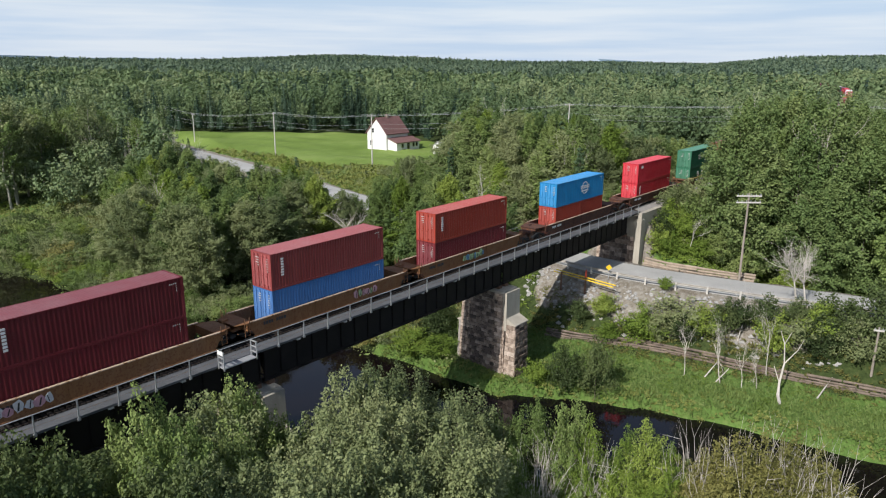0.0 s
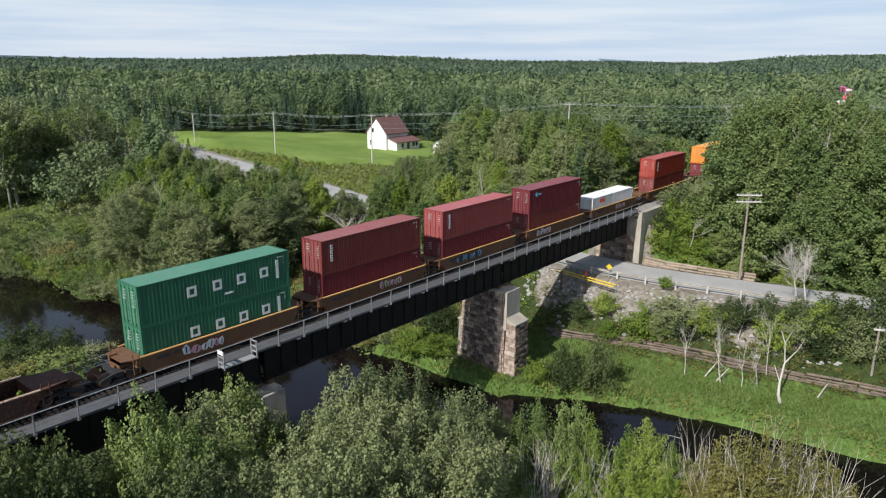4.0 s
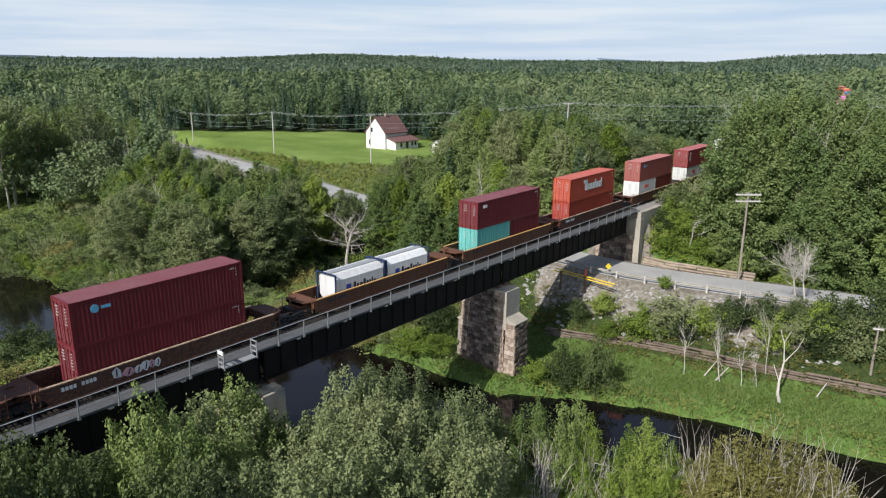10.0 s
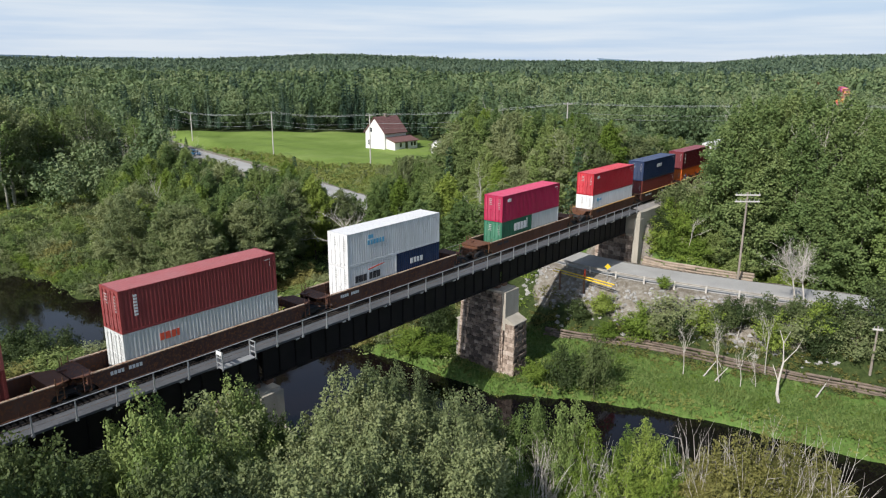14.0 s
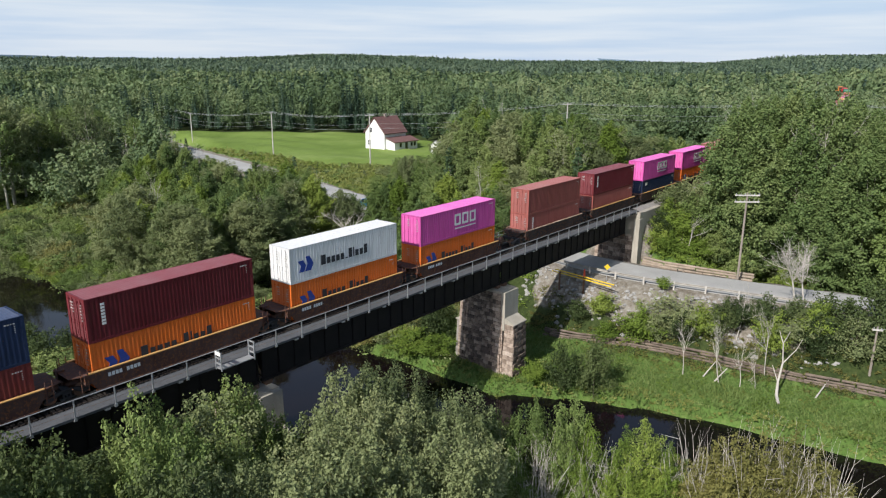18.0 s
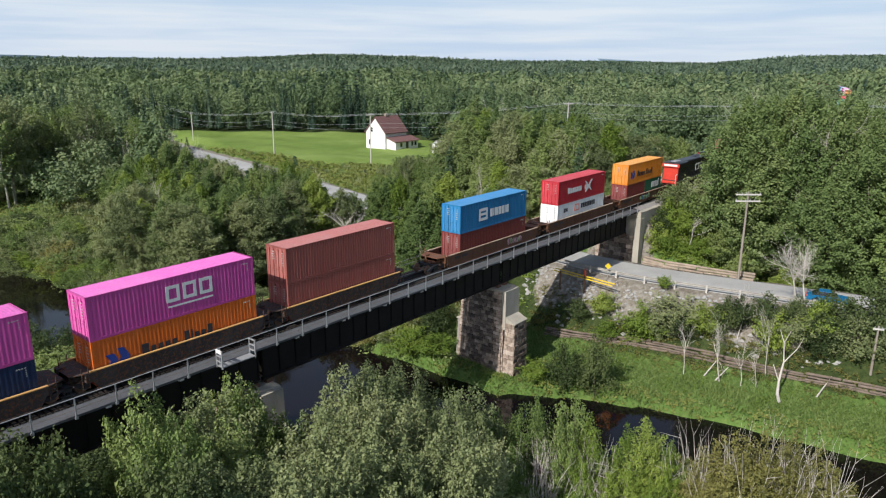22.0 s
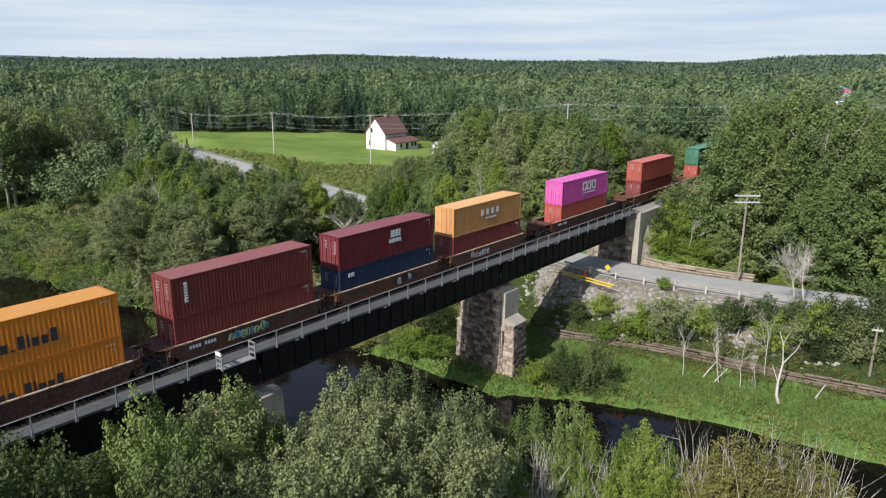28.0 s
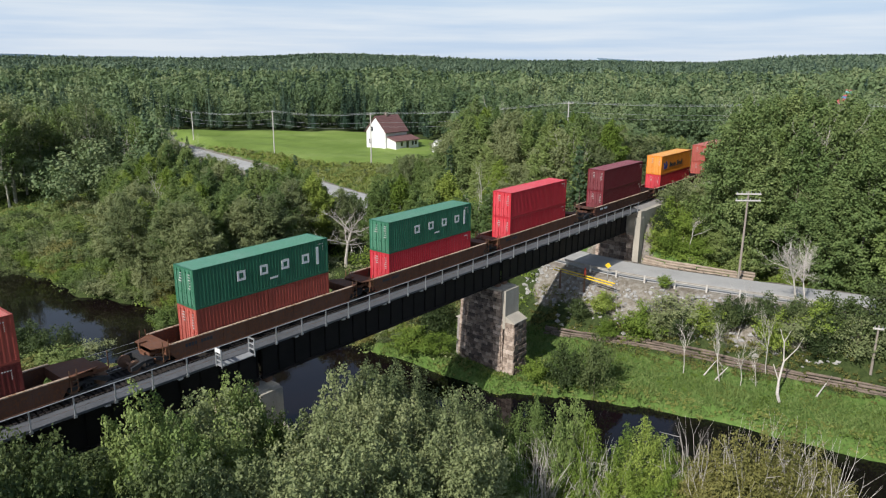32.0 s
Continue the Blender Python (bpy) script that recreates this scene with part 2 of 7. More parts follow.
def mat_water():
    m, n, l, b = nodes_of("river_water")
    big = noise_node(n, l, 0.05, 3)
    c = ramp_node(n, l, big.outputs["Fac"], [(0.3, (0.003, 0.003, 0.004)), (0.7, (0.007, 0.004, 0.004))])
    l.new(c.outputs["Color"], b.inputs["Base Color"])
    b.inputs["Roughness"].default_value, b.inputs["IOR"].default_value = 0.03, 1.34
    rip = noise_node(n, l, 0.9, 4, 0.6, stretch=(1, 1.6, 1))
    bump_from(n, l, rip.outputs["Fac"], 0.08, 0.05, b)
    return m


def mat_ground():
    """Forest floor, meadow, mown field and broken stone, laid out by the masks of the land."""
    m, n, l, b = nodes_of("land")
    tint = noise_node(n, l, 0.06, 6, 0.65)
    fine = noise_node(n, l, 1.6, 5, 0.7)
    soil = ramp_node(n, l, fine.outputs["Fac"], [(0.3, (0.022, 0.034, 0.012)), (0.55, (0.050, 0.070, 0.022)), (0.8, (0.10, 0.105, 0.045))])
    grass = ramp_node(n, l, fine.outputs["Fac"], [(0.25, (0.060, 0.115, 0.026)), (0.5, (0.105, 0.175, 0.042)), (0.8, (0.170, 0.215, 0.068))])
    lawn = ramp_node(n, l, tint.outputs["Fac"], [(0.3, (0.130, 0.195, 0.040)), (0.55, (0.165, 0.235, 0.055)), (0.75, (0.210, 0.270, 0.080))])
    stone = ramp_node(n, l, fine.outputs["Fac"], [(0.3, (0.12, 0.095, 0.07)), (0.55, (0.25, 0.225, 0.195)), (0.8, (0.42, 0.40, 0.385))])
    col = soil.outputs["Color"]
    for key, src in (("meadow", grass), ("lawn", lawn), ("stones", stone)):
        at = n.new("ShaderNodeAttribute")
        at.attribute_name = key
        add = n.new("ShaderNodeMath")
        add.operation = "MULTIPLY_ADD"
        add.inputs[1].default_value = 0.55
        l.new(fine.outputs["Fac"], add.inputs[0])
        l.new(at.outputs["Fac"], add.inputs[2])
        edge = ramp_node(n, l, add.outputs[0], [(0.62, (0, 0, 0)), (0.86, (1, 1, 1))])
        col = mixc(n, l, edge.outputs["Color"], col, src.outputs["Color"])
    shift = ramp_node(n, l, tint.outputs["Fac"], [(0.3, (0.78, 0.80, 0.74)), (0.7, (1.0, 1.0, 1.0))])
    l.new(mixc(n, l, 1.0, col, shift.outputs["Color"], "MULTIPLY"), b.inputs["Base Color"])
    b.inputs["Roughness"].default_value, b.inputs["Specular IOR Level"].default_value = 0.95, 0.15
    bump_from(n, l, fine.outputs["Fac"], 0.9, 0.25, b)
    return m

# colour of the far ridges, with the air's blue haze put into it
HAZE = mat_surface("hill_haze_blue", (0.17, 0.245, 0.32), 0.95, grain=0.004, vary=0.2, fine=0.02)
WATER = mat_water()
LAND = mat_ground()


# ---- builders ----
class Shape:
    """A mesh in the making: boxes, tubes and plates gathered as vertices and faces."""

    def __init__(self):
        self.v, self.f = [], []

    def add(self, verts, faces):
        k = len(self.v)
        self.v += [tuple(p) for p in verts]
        self.f += [tuple(i + k for i in q) for q in faces]
        return self

    def box(self, x0, x1, y0, y1, z0, z1, cut=0.0):
        if cut <= 0:
            vs = [(x, y, z) for x in (x0, x1) for y in (y0, y1) for z in (z0, z1)]
            return self.add(vs, [(0, 1, 3, 2), (4, 6, 7, 5), (0, 4, 5, 1), (2, 3, 7, 6), (0, 2, 6, 4), (1, 5, 7, 3)])
        c = cut  # upright edges and the upper rim are cut
        ring = lambda d, z: [(x0 + c + d, y0 + d, z), (x1 - c - d, y0 + d, z), (x1 - d, y0 + c + d, z), (x1 - d, y1 - c - d, z),
                             (x1 - c - d, y1 - d, z), (x0 + c + d, y1 - d, z), (x0 + d, y1 - c - d, z), (x0 + d, y0 + c + d, z)]
        vs = ring(0, z0) + ring(0, z1 - c) + ring(c * 0.8, z1)
        fs = [(i + 8 * k, (i + 1) % 8 + 8 * k, (i + 1) % 8 + 8 * k + 8, i + 8 * k + 8) for k in (0, 1) for i in range(8)]
        return self.add(vs, fs + [tuple(range(7, -1, -1)), tuple(range(16, 24))])

    def tube(self, a, b, r0, r1=None, n=8, caps=True):
        r1 = r0 if r1 is None else r1
        a, b = Vector(a), Vector(b)
        q = (b - a).to_track_quat("Z", "Y")
        ux, uy = q @ Vector((1, 0, 0)), q @ Vector((0, 1, 0))
        vs = [c + (ux * math.cos(2 * math.pi * i / n) + uy * math.sin(2 * math.pi * i / n)) * r for c, r in ((a, r0), (b, r1)) for i in range(n)]
        fs = [(i, (i + 1) % n, n + (i + 1) % n, n + i) for i in range(n)]
        if caps:
            fs += [tuple(range(n - 1, -1, -1)), tuple(range(n, 2 * n))]
        return self.add(vs, fs)

    def prism(self, outline, axis, lo, hi):
        """An outline (pairs) drawn out along an axis: for 'y' the pairs are x, z; for 'x' y, z; for 'z' x, y."""
        put = {"x": lambda p, d: (d, p[0], p[1]), "y": lambda p, d: (p[0], d, p[1]), "z": lambda p, d: (p[0], p[1], d)}[axis]
        n = len(outline)
        vs = [put(p, d) for d in (lo, hi) for p in outline]
        return self.add(vs, [(i, (i + 1) % n, n + (i + 1) % n, n + i) for i in range(n)] + [tuple(range(n - 1, -1, -1)), tuple(range(n, 2 * n))])

    def mesh(self, name, mat, smooth=False):
        me = bpy.data.meshes.new(name)
        me.from_pydata(self.v, [], self.f)
        me.materials.append(mat)
        bm = bmesh.new()
        bm.from_mesh(me)
        bmesh.ops.recalc_face_normals(bm, faces=bm.faces)
        bm.to_mesh(me)
        bm.free()
        if smooth:
            me.shade_smooth()
        return me


def part(name, shape, mat, parent, label="", m=None, smooth=False):
    """One mesh object under a thing or a part. shape: a Shape, or a ready mesh that several pieces share."""
    me = shape.mesh(name, mat, smooth) if isinstance(shape, Shape) else shape
    ob = new(name, me)
    ob.parent = parent
    if m is not None:
        ob.matrix_basis = m
    if label:
        ob["label"] = label
    return ob


def thing(name, label, category, m=None, group="", kind=""):
    ob = new(name)
    ob.empty_display_size = 0.2
    if m is not None:
        ob.matrix_basis = m
    return tagged(ob, label, category, group, kind)


def solid(name, shape, mat, label="", category="", kind="", group="", smooth=False):
    return tagged(new(name, shape.mesh(name, mat, smooth)), label, category, group, kind)


def quads_mesh(name, co, mat, quads=None, sides=4):
    """A mesh of loose quads from an array of corner points (n * 4, 3), or of an indexed grid."""
    me = bpy.data.meshes.new(name)
    co = np.ascontiguousarray(co, dtype=np.float32)
    idx = np.arange(len(co), dtype=np.int32).reshape(-1, sides) if quads is None else np.ascontiguousarray(quads, dtype=np.int32)
    me.vertices.add(len(co))
    me.vertices.foreach_set("co", co.ravel())
    me.loops.add(idx.size)
    me.loops.foreach_set("vertex_index", idx.ravel())
    me.polygons.add(len(idx))
    me.polygons.foreach_set("loop_start", np.arange(0, idx.size, idx.shape[1], dtype=np.int32))
    me.materials.append(mat)
    me.update(calc_edges=True)
    return me

# ---- the land ----
WATER_Z = -14.75
RIVER = [(10, 150), (24, 111), (31.9, 79), (33.6, 63), (37.2, 48), (46.2, 20), (47.2, 4), (47.6, -7), (51.5, -15), (56, -24), (58.5, -39), (61, -60), (64, -95), (70, -160)]
ROAD = [(330, -760), (215, -430), (155, -230), (124, -140), (110, -100), (99, -62), (95, -45), (92, -32.5), (89, -18.6), (87.0, -6), (87.9, 5), (92, 35), (99.8, 67), (108.5, 113), (117, 161), (130, 225), (150, 310), (175, 420), (205, 560)]
ROAD_Z = -7.1
BEND_X, BEND_R = 150.0, 1200.0


def smooth_line(pts, step=2.0):
    """A smooth line through the points, as an array of places about step metres apart."""
    p = np.array(pts, float)
    p = np.vstack([2 * p[0] - p[1], p, 2 * p[-1] - p[-2]])
    out = []
    for i in range(1, len(p) - 2):
        n = max(2, int(np.linalg.norm(p[i + 1] - p[i]) / step))
        for k in range(n):
            t = k / n
            out.append(0.5 * (2 * p[i] + (p[i + 1] - p[i - 1]) * t + (2 * p[i - 1] - 5 * p[i] + 4 * p[i + 1] - p[i + 2]) * t * t
                              + (3 * p[i] - p[i - 1] - 3 * p[i + 1] + p[i + 2]) * t ** 3))
    out.append(p[-2])
    return np.array(out)


RIVER_LINE, ROAD_LINE = smooth_line(RIVER, 3), smooth_line(ROAD, 3)


def dist_to(line, x, y):
    x, y = np.asarray(x, float), np.asarray(y, float)
    best = np.full(x.shape, 1e9)
    for a, b in zip(line[:-1], line[1:]):
        d = b - a
        t = np.clip(((x - a[0]) * d[0] + (y - a[1]) * d[1]) / (d @ d), 0, 1)
        best = np.minimum(best, np.hypot(x - a[0] - t * d[0], y - a[1] - t * d[1]))
    return best


def ease(a, b, v):
    t = np.clip((v - a) / (b - a), 0, 1)
    return t * t * (3 - 2 * t)


def waves(x, y, size, seed):
    """Smooth uneven heights between about -1 and 1, made of crossed waves."""
    r = np.random.RandomState(seed)
    s = 0
    for k in range(7):
        a, f, ph = r.uniform(0, 6.283), r.uniform(0.6, 1.7) / size, r.uniform(0, 6.283)
        s = s + np.sin((x * np.cos(a) + y * np.sin(a)) * f * 6.283 + ph)
    return s / 3.5


def track_dist(x, y):
    return np.where(x < BEND_X, np.abs(y), np.abs(np.hypot(x - BEND_X, y - BEND_R) - BEND_R))


def track_z(s):
    s = np.asarray(s, float)
    return np.where(s < 120, 0.0, np.where(s < 180, 0.013 * (s - 120) ** 2 / 120, np.where(s < 380, 0.013 * (s - 150), 2.99 - 0.006 * (s - 380))))


FIELD = np.array([(119, 140), (122, 168), (129, 190), (147, 166), (176, 138), (176, 108), (165, 86), (144, 72), (125, 72), (118, 92), (119, 140)], float)


def in_field(x, y):
    """1 inside the mown field beyond the road, 0 outside."""
    x, y = np.asarray(x, float), np.asarray(y, float)
    inside = np.zeros(x.shape, bool)
    for (xa, ya), (xb, yb) in zip(FIELD[:-1], FIELD[1:]):
        if ya != yb:
            inside ^= ((ya > y) != (yb > y)) & (x < (xb - xa) * (y - ya) / (yb - ya) + xa)
    d = dist_to(FIELD, x, y) + 0.7 * waves(x, y, 13, 9)
    return np.where(inside, ease(-0.5, 2.5, d), 0.0)


def land(x, y):
    """The height of the land; before the road, the river and the railway cut into it."""
    x, y = np.asarray(x, float), np.asarray(y, float)
    dr = dist_to(RIVER_LINE, x, y) if x.size < 200000 else None
    r = np.hypot(x - 90, y)
    up = -13.5 + 6.2 * ease(24, 80, dr) + 0.35 * waves(x, y, 16, 3)
    up = up + 0.019 * np.clip(r - 115, 0, 75) + 0.007 * np.clip(r - 190, 0, 400)
    far = np.hypot(x, y + 43)
    up = up + ease(900, 3800, far) * (19 + 8 * waves(x, y, 1500, 5) + 26 * np.exp(-((np.degrees(np.arctan2(x, y + 43)) - 44) / 8.5) ** 2) + 16 * ease(70, 78, np.degrees(np.arctan2(x, y + 43)))) + ease(260, 700, far) * (2.2 * waves(x, y, 420, 6) + 1.6 * waves(x, y, 210, 7))
    side = (x * 0.34 - y * 0.94)   # rises towards the wooded slope beyond the railway
    up = up + ease(60, 330, side) * ease(180, 420, x) * 13
    up = up + 2.5 * ease(102, 126, x) * ease(45, 75, y) * ease(420, 200, r)
    # river bed and banks
    wob = 0.8 * waves(x, y, 11, 4)
    bed = ease(9.2, 11.8, dr + wob)
    up = up * bed + (1 - bed) * -16.2
    # road: fill on the river side, cut on the other
    dd = dist_to(ROAD_LINE, x, y)
    rz = ROAD_Z + 0.010 * np.clip(y - 40, 0, 400)
    fill = rz - 0.12 - np.clip(dd - 4.7, 0, 60) * 0.80
    cut = rz - 0.12 + np.clip(dd - 5.2, 0, 60) * 0.5
    up = np.where(dd < 60, np.minimum(np.maximum(up, fill), np.maximum(cut, rz - 0.12)), up)
    # railway bank
    dt = track_dist(x, y)
    s = np.where(x < BEND_X, x, BEND_X + BEND_R * np.arctan2(x - BEND_X, BEND_R - y))
    tz = track_z(s) - 0.55
    on = (x > 95.5) | (x < -3.5)
    bank = tz - np.clip(dt - 2.9, 0, 60) / 1.35
    bank = np.where((x < 112) & (x > 60) & (dt > 3.2), np.minimum(bank, ROAD_Z - 0.6 + np.clip(x - 94.2, 0, 40) * 0.62), bank)
    cutting = tz + np.clip(dt - 4.5, 0, 60) * 0.6
    up = np.where(on & (s < 900), np.minimum(np.maximum(up, bank), np.maximum(cutting, tz)), up)
    return up


def axis_steps(lo, a, b, hi, fine):
    mid = np.arange(a, b + fine / 2, fine)
    grow = lambda start, end, sign: start + sign * np.cumsum(fine * 1.12 ** np.arange(1, 200))
    left, right = grow(a, lo, -1), grow(b, hi, 1)
    return np.concatenate([left[left > lo][::-1], mid, right[right < hi]])


def build_ground():
    gx, gy = axis_steps(-6500, -30, 215, 9000, 1.5), axis_steps(-7000, -75, 200, 9000, 1.5)
    X, Y = np.meshgrid(gx, gy)
    x, y = X.ravel(), Y.ravel()
    z = np.concatenate([land(a, b) for a, b in zip(np.array_split(x, 8), np.array_split(y, 8))])
    nx, ny = len(gx), len(gy)
    i = np.arange(nx * ny).reshape(ny, nx)
    quads = np.stack([i[:-1, :-1], i[:-1, 1:], i[1:, 1:], i[1:, :-1]], -1).reshape(-1, 4)
    me = quads_mesh("ground", np.stack([x, y, z], -1), LAND, quads)
    dr, dd, dt = dist_to(RIVER_LINE, x, y), dist_to(ROAD_LINE, x, y), track_dist(x, y)
    fld = in_field(x, y)
    clearing = ease(14, 7, np.hypot((x - 54) / 1.5, y - 120))
    verge = ease(11, 7, dd) * (x > 88)
    flood = ease(33, 25, dr) * ((x > 52) & (y < 14))
    meadow = np.clip(flood * ease(12.0, 13.5, dd) + clearing + verge, 0, 1)
    stones = np.clip(ease(11.0, 7.5, dd + 1.5 * waves(x, y, 7, 41)) * ease(4.0, 5.0, dd) * ((x < 95) & (y > -30) & (y < 6) & (x > 70)) * ease(-12.4, -11.2, z), 0, 1)
    stones = np.clip(stones + (ease(5.5, 3.5, dt) * ((x > 94) | (x < -3))) + ease(6.0, 4.4, dd), 0, 1)
    for key, val in (("meadow", meadow), ("lawn", fld), ("stones", stones)):
        at = me.attributes.new(key, "FLOAT", "POINT")
        at.data.foreach_set("value", np.ascontiguousarray(val, dtype=np.float32))
    me.shade_smooth()
    tagged(new("ground", me), "uneven green land with floodplain, mown field and stony road bank", "ground", kind="structure")
    w = Shape().add([(-400, -700, WATER_Z), (400, -700, WATER_Z), (400, 700, WATER_Z), (-400, 700, WATER_Z)], [(0, 1, 2, 3)])
    solid("water", w, WATER, "dark peat-brown river with a calm surface", "river", "structure")


build_ground()


def ribbon(name, line, half, z_of, thick, mat, label, kind="structure", crown=0.0):
    d = np.gradient(line, axis=0)
    n = np.stack([-d[:, 1], d[:, 0]], -1) / np.linalg.norm(d, axis=1)[:, None]
    s = Shape()
    vs, k = [], len(line)
    for side in (1, 0.5, 0, -0.5, -1):
        for (px, py), (qx, qy) in zip(line, n):
            vs.append((px + qx * half * side, py + qy * half * side, z_of(px, py) + crown * (1 - abs(side))))
    for side in (-1, 1):
        for (px, py), (qx, qy) in zip(line, n):
            vs.append((px + qx * half * side, py + qy * half * side, z_of(px, py) - thick))
    fs = [(j * k + i, j * k + i + 1, (j + 1) * k + i + 1, (j + 1) * k + i) for j in range(5) for i in range(k - 1)]
    fs += [(6 * k + i, 6 * k + i + 1, i + 1, i) for i in range(k - 1)]
    s.add(vs, fs)
    return solid(name, s, mat, label, "road", kind, smooth=False)


road_z = lambda x, y: ROAD_Z + 0.010 * max(0, min(400, y - 40))
ribbon("road", ROAD_LINE, 3.5, road_z, 0.3, ASPHALT, "pale worn grey asphalt road with gravel shoulders", crown=0.05)

# ---- the bridge ----
SPANS = [(-2.6, 29.5), (29.75, 61.8), (62.05, 93.6)]
GIRD_TOP, GIRD_BOT = -0.46, -3.62


def build_span(x0, x1):
    br = thing("bridge_span", "dark rusty riveted steel plate girder span on stone piers", "bridge span", group="spans of the bridge")
    br["kind"] = "structure"
    for y in (-1.35, 1.35):
        g = Shape()
        g.box(x0, x1, y - 0.012, y + 0.012, GIRD_BOT + 0.05, GIRD_TOP - 0.05)
        part("web", g, GIRDER, br)
        for nm, z0, z1 in (("top_flange", GIRD_TOP - 0.05, GIRD_TOP), ("bottom_flange", GIRD_BOT, GIRD_BOT + 0.05)):
            s = Shape().box(x0, x1, y - 0.23, y + 0.23, z0, z1)
            s.box(x0, x1, y - 0.14, y - 0.012, z0 - (0.1 if z0 > -1 else -0.05), z0 if z0 > -1 else z1 + 0.1)
            s.box(x0, x1, y + 0.012, y + 0.14, z0 - (0.1 if z0 > -1 else -0.05), z0 if z0 > -1 else z1 + 0.1)
            part(nm, s, GIRDER, br)
        out = -1 if y < 0 else 1
        st = Shape().box(-0.06, 0.06, min(0.012 * out, 0.09 * out), max(0.012 * out, 0.09 * out), GIRD_BOT + 0.05, GIRD_TOP - 0.05)
        st.box(-0.012, 0.012, min(0.09 * out, 0.12 * out), max(0.09 * out, 0.12 * out), GIRD_BOT + 0.05, GIRD_TOP - 0.05)
        me = st.mesh("stiffener", GIRDER)
        n = round((x1 - x0) / 1.6)
        for i in range(n + 1):
            part("stiffener", me, GIRDER, br, m=pose(x0 + 0.1 + (x1 - x0 - 0.2) * i / n, y, 0))
    cross = Shape()
    for k in (-1, 1):
        cross.tube((0, -1.3 * k, GIRD_BOT + 0.15), (0, 1.3 * k, GIRD_TOP - 0.15), 0.06, n=5)
    cross.tube((0, -1.3, GIRD_BOT + 0.15), (0, 1.3, GIRD_BOT + 0.15), 0.06, n=5)
    me = cross.mesh("cross_frame", GIRDER)
    for i in range(9):
        part("cross_frame", me, GIRDER, br, m=pose(x0 + 0.4 + (x1 - x0 - 0.8) * i / 8, 0, 0))
    for x in (x0 + 0.5, x1 - 0.5):
        for y in (-1.35, 1.35):
            part("bearing", Shape().box(x - 0.3, x + 0.3, y - 0.3, y + 0.3, GIRD_BOT - 0.33, GIRD_BOT), RUSTY, br)
    return br


for a, b in SPANS:
    build_span(a, b)

# track: rails and ties
rail_sec = [(-0.07, -0.17), (0.07, -0.17), (0.07, -0.155), (0.012, -0.14), (0.012, -0.045), (0.036, -0.035), (0.036, 0), (-0.036, 0), (-0.036, -0.035), (-0.012, -0.045), (-0.012, -0.14), (-0.07, -0.155)]


def track_place(s):
    """Place, heading and grade on the track at a distance s along it."""
    if s < BEND_X:
        x, y, h = s, 0.0, 0.0
    else:
        h = (s - BEND_X) / BEND_R
        x, y = BEND_X + BEND_R * math.sin(h), BEND_R * (1 - math.cos(h))
    z = float(track_z(s))
    return x, y, z, h, math.atan2(float(track_z(s + 1)) - z, 1.0)


tr = thing("railway_track", "single railway track with steel rails on dark timber ties", "railway track", kind="structure")
for k in (-0.755, 0.755):
    rl = Shape().prism([(k + p[0], p[1]) for p in rail_sec], "x", -12, 150)
    for i in range(30):
        a, b = track_place(150 + 15 * i), track_place(165 + 15 * i)
        for w, q in ((k - 0.04, k + 0.04),):
            vs = [(a[0] + w * -math.sin(a[3]), a[1] + w, a[2] - 0.17), (a[0] + q * -math.sin(a[3]), a[1] + q, a[2] - 0.17),
                  (b[0] + q * -math.sin(b[3]), b[1] + q, b[2] - 0.17), (b[0] + w * -math.sin(b[3]), b[1] + w, b[2] - 0.17)]
            rl.add(vs + [(x, y, z + 0.17) for x, y, z in vs], [(0, 1, 5, 4), (1, 2, 6, 5), (2, 3, 7, 6), (3, 0, 4, 7), (4, 5, 6, 7)])
    part("rail", rl, RAILTOP, tr)
tie_me = Shape().box(-0.11, 0.11, -1.65, 1.65, -0.44, -0.172).mesh("tie", TIE)
rnd = random.Random(5)
for i in range(270):
    part("tie", tie_me, TIE, tr, m=pose(-2.4 + i * 0.36, rnd.uniform(-0.04, 0.04), 0, 0, 0, rnd.uniform(-1, 1)))
far_ties = Shape()
for i in range(560):
    x, y, z, h, g = track_place(95 + i * 0.6)
    c, s = math.cos(h), math.sin(h)
    cor = [(-0.12, -1.3), (0.12, -1.3), (0.12, 1.3), (-0.12, 1.3)]
    top = [(x + c * p - s * q, y + s * p + c * q, z - 0.172) for p, q in cor]
    far_ties.add(top + [(p[0], p[1], z - 0.45) for p in top], [(0, 1, 2, 3), (0, 1, 5, 4), (1, 2, 6, 5), (2, 3, 7, 6), (3, 0, 4, 7)])
tagged(part("tie_row", far_ties, TIE, tr), kind="stuff")
bal = Shape()
sec = [(-2.9, -0.7), (-1.75, -0.3), (1.75, -0.3), (2.9, -0.7)]
pv = []
for i in range(46):
    x, y, z, h, g = track_place(95.5 + i * 10)
    pv += [(x - math.sin(h) * p, y + math.cos(h) * p, z + q) for p, q in sec]
bal.add(pv, [(4 * i + j, 4 * i + 4 + j, 4 * i + 5 + j, 4 * i + 1 + j) for i in range(45) for j in range(3)])
part("ballast_bed", bal, BALLAST, tr)

# walkway along the near side, with its railing
WALK_Z, WALK_OUT, WALK_IN = -0.25, -3.0, -1.72
ww = thing("walkway", "galvanised steel grating walkway with pipe railing along the bridge", "walkway", kind="structure")
grate = Shape()
for k in range(9):
    y = WALK_IN - (WALK_IN - WALK_OUT) * (k + 0.5) / 9
    grate.box(-3, 94.5, y - 0.063, y + 0.063, WALK_Z - 0.03, WALK_Z)
part("grating", grate, GRATE, ww, "pale grey steel grating")
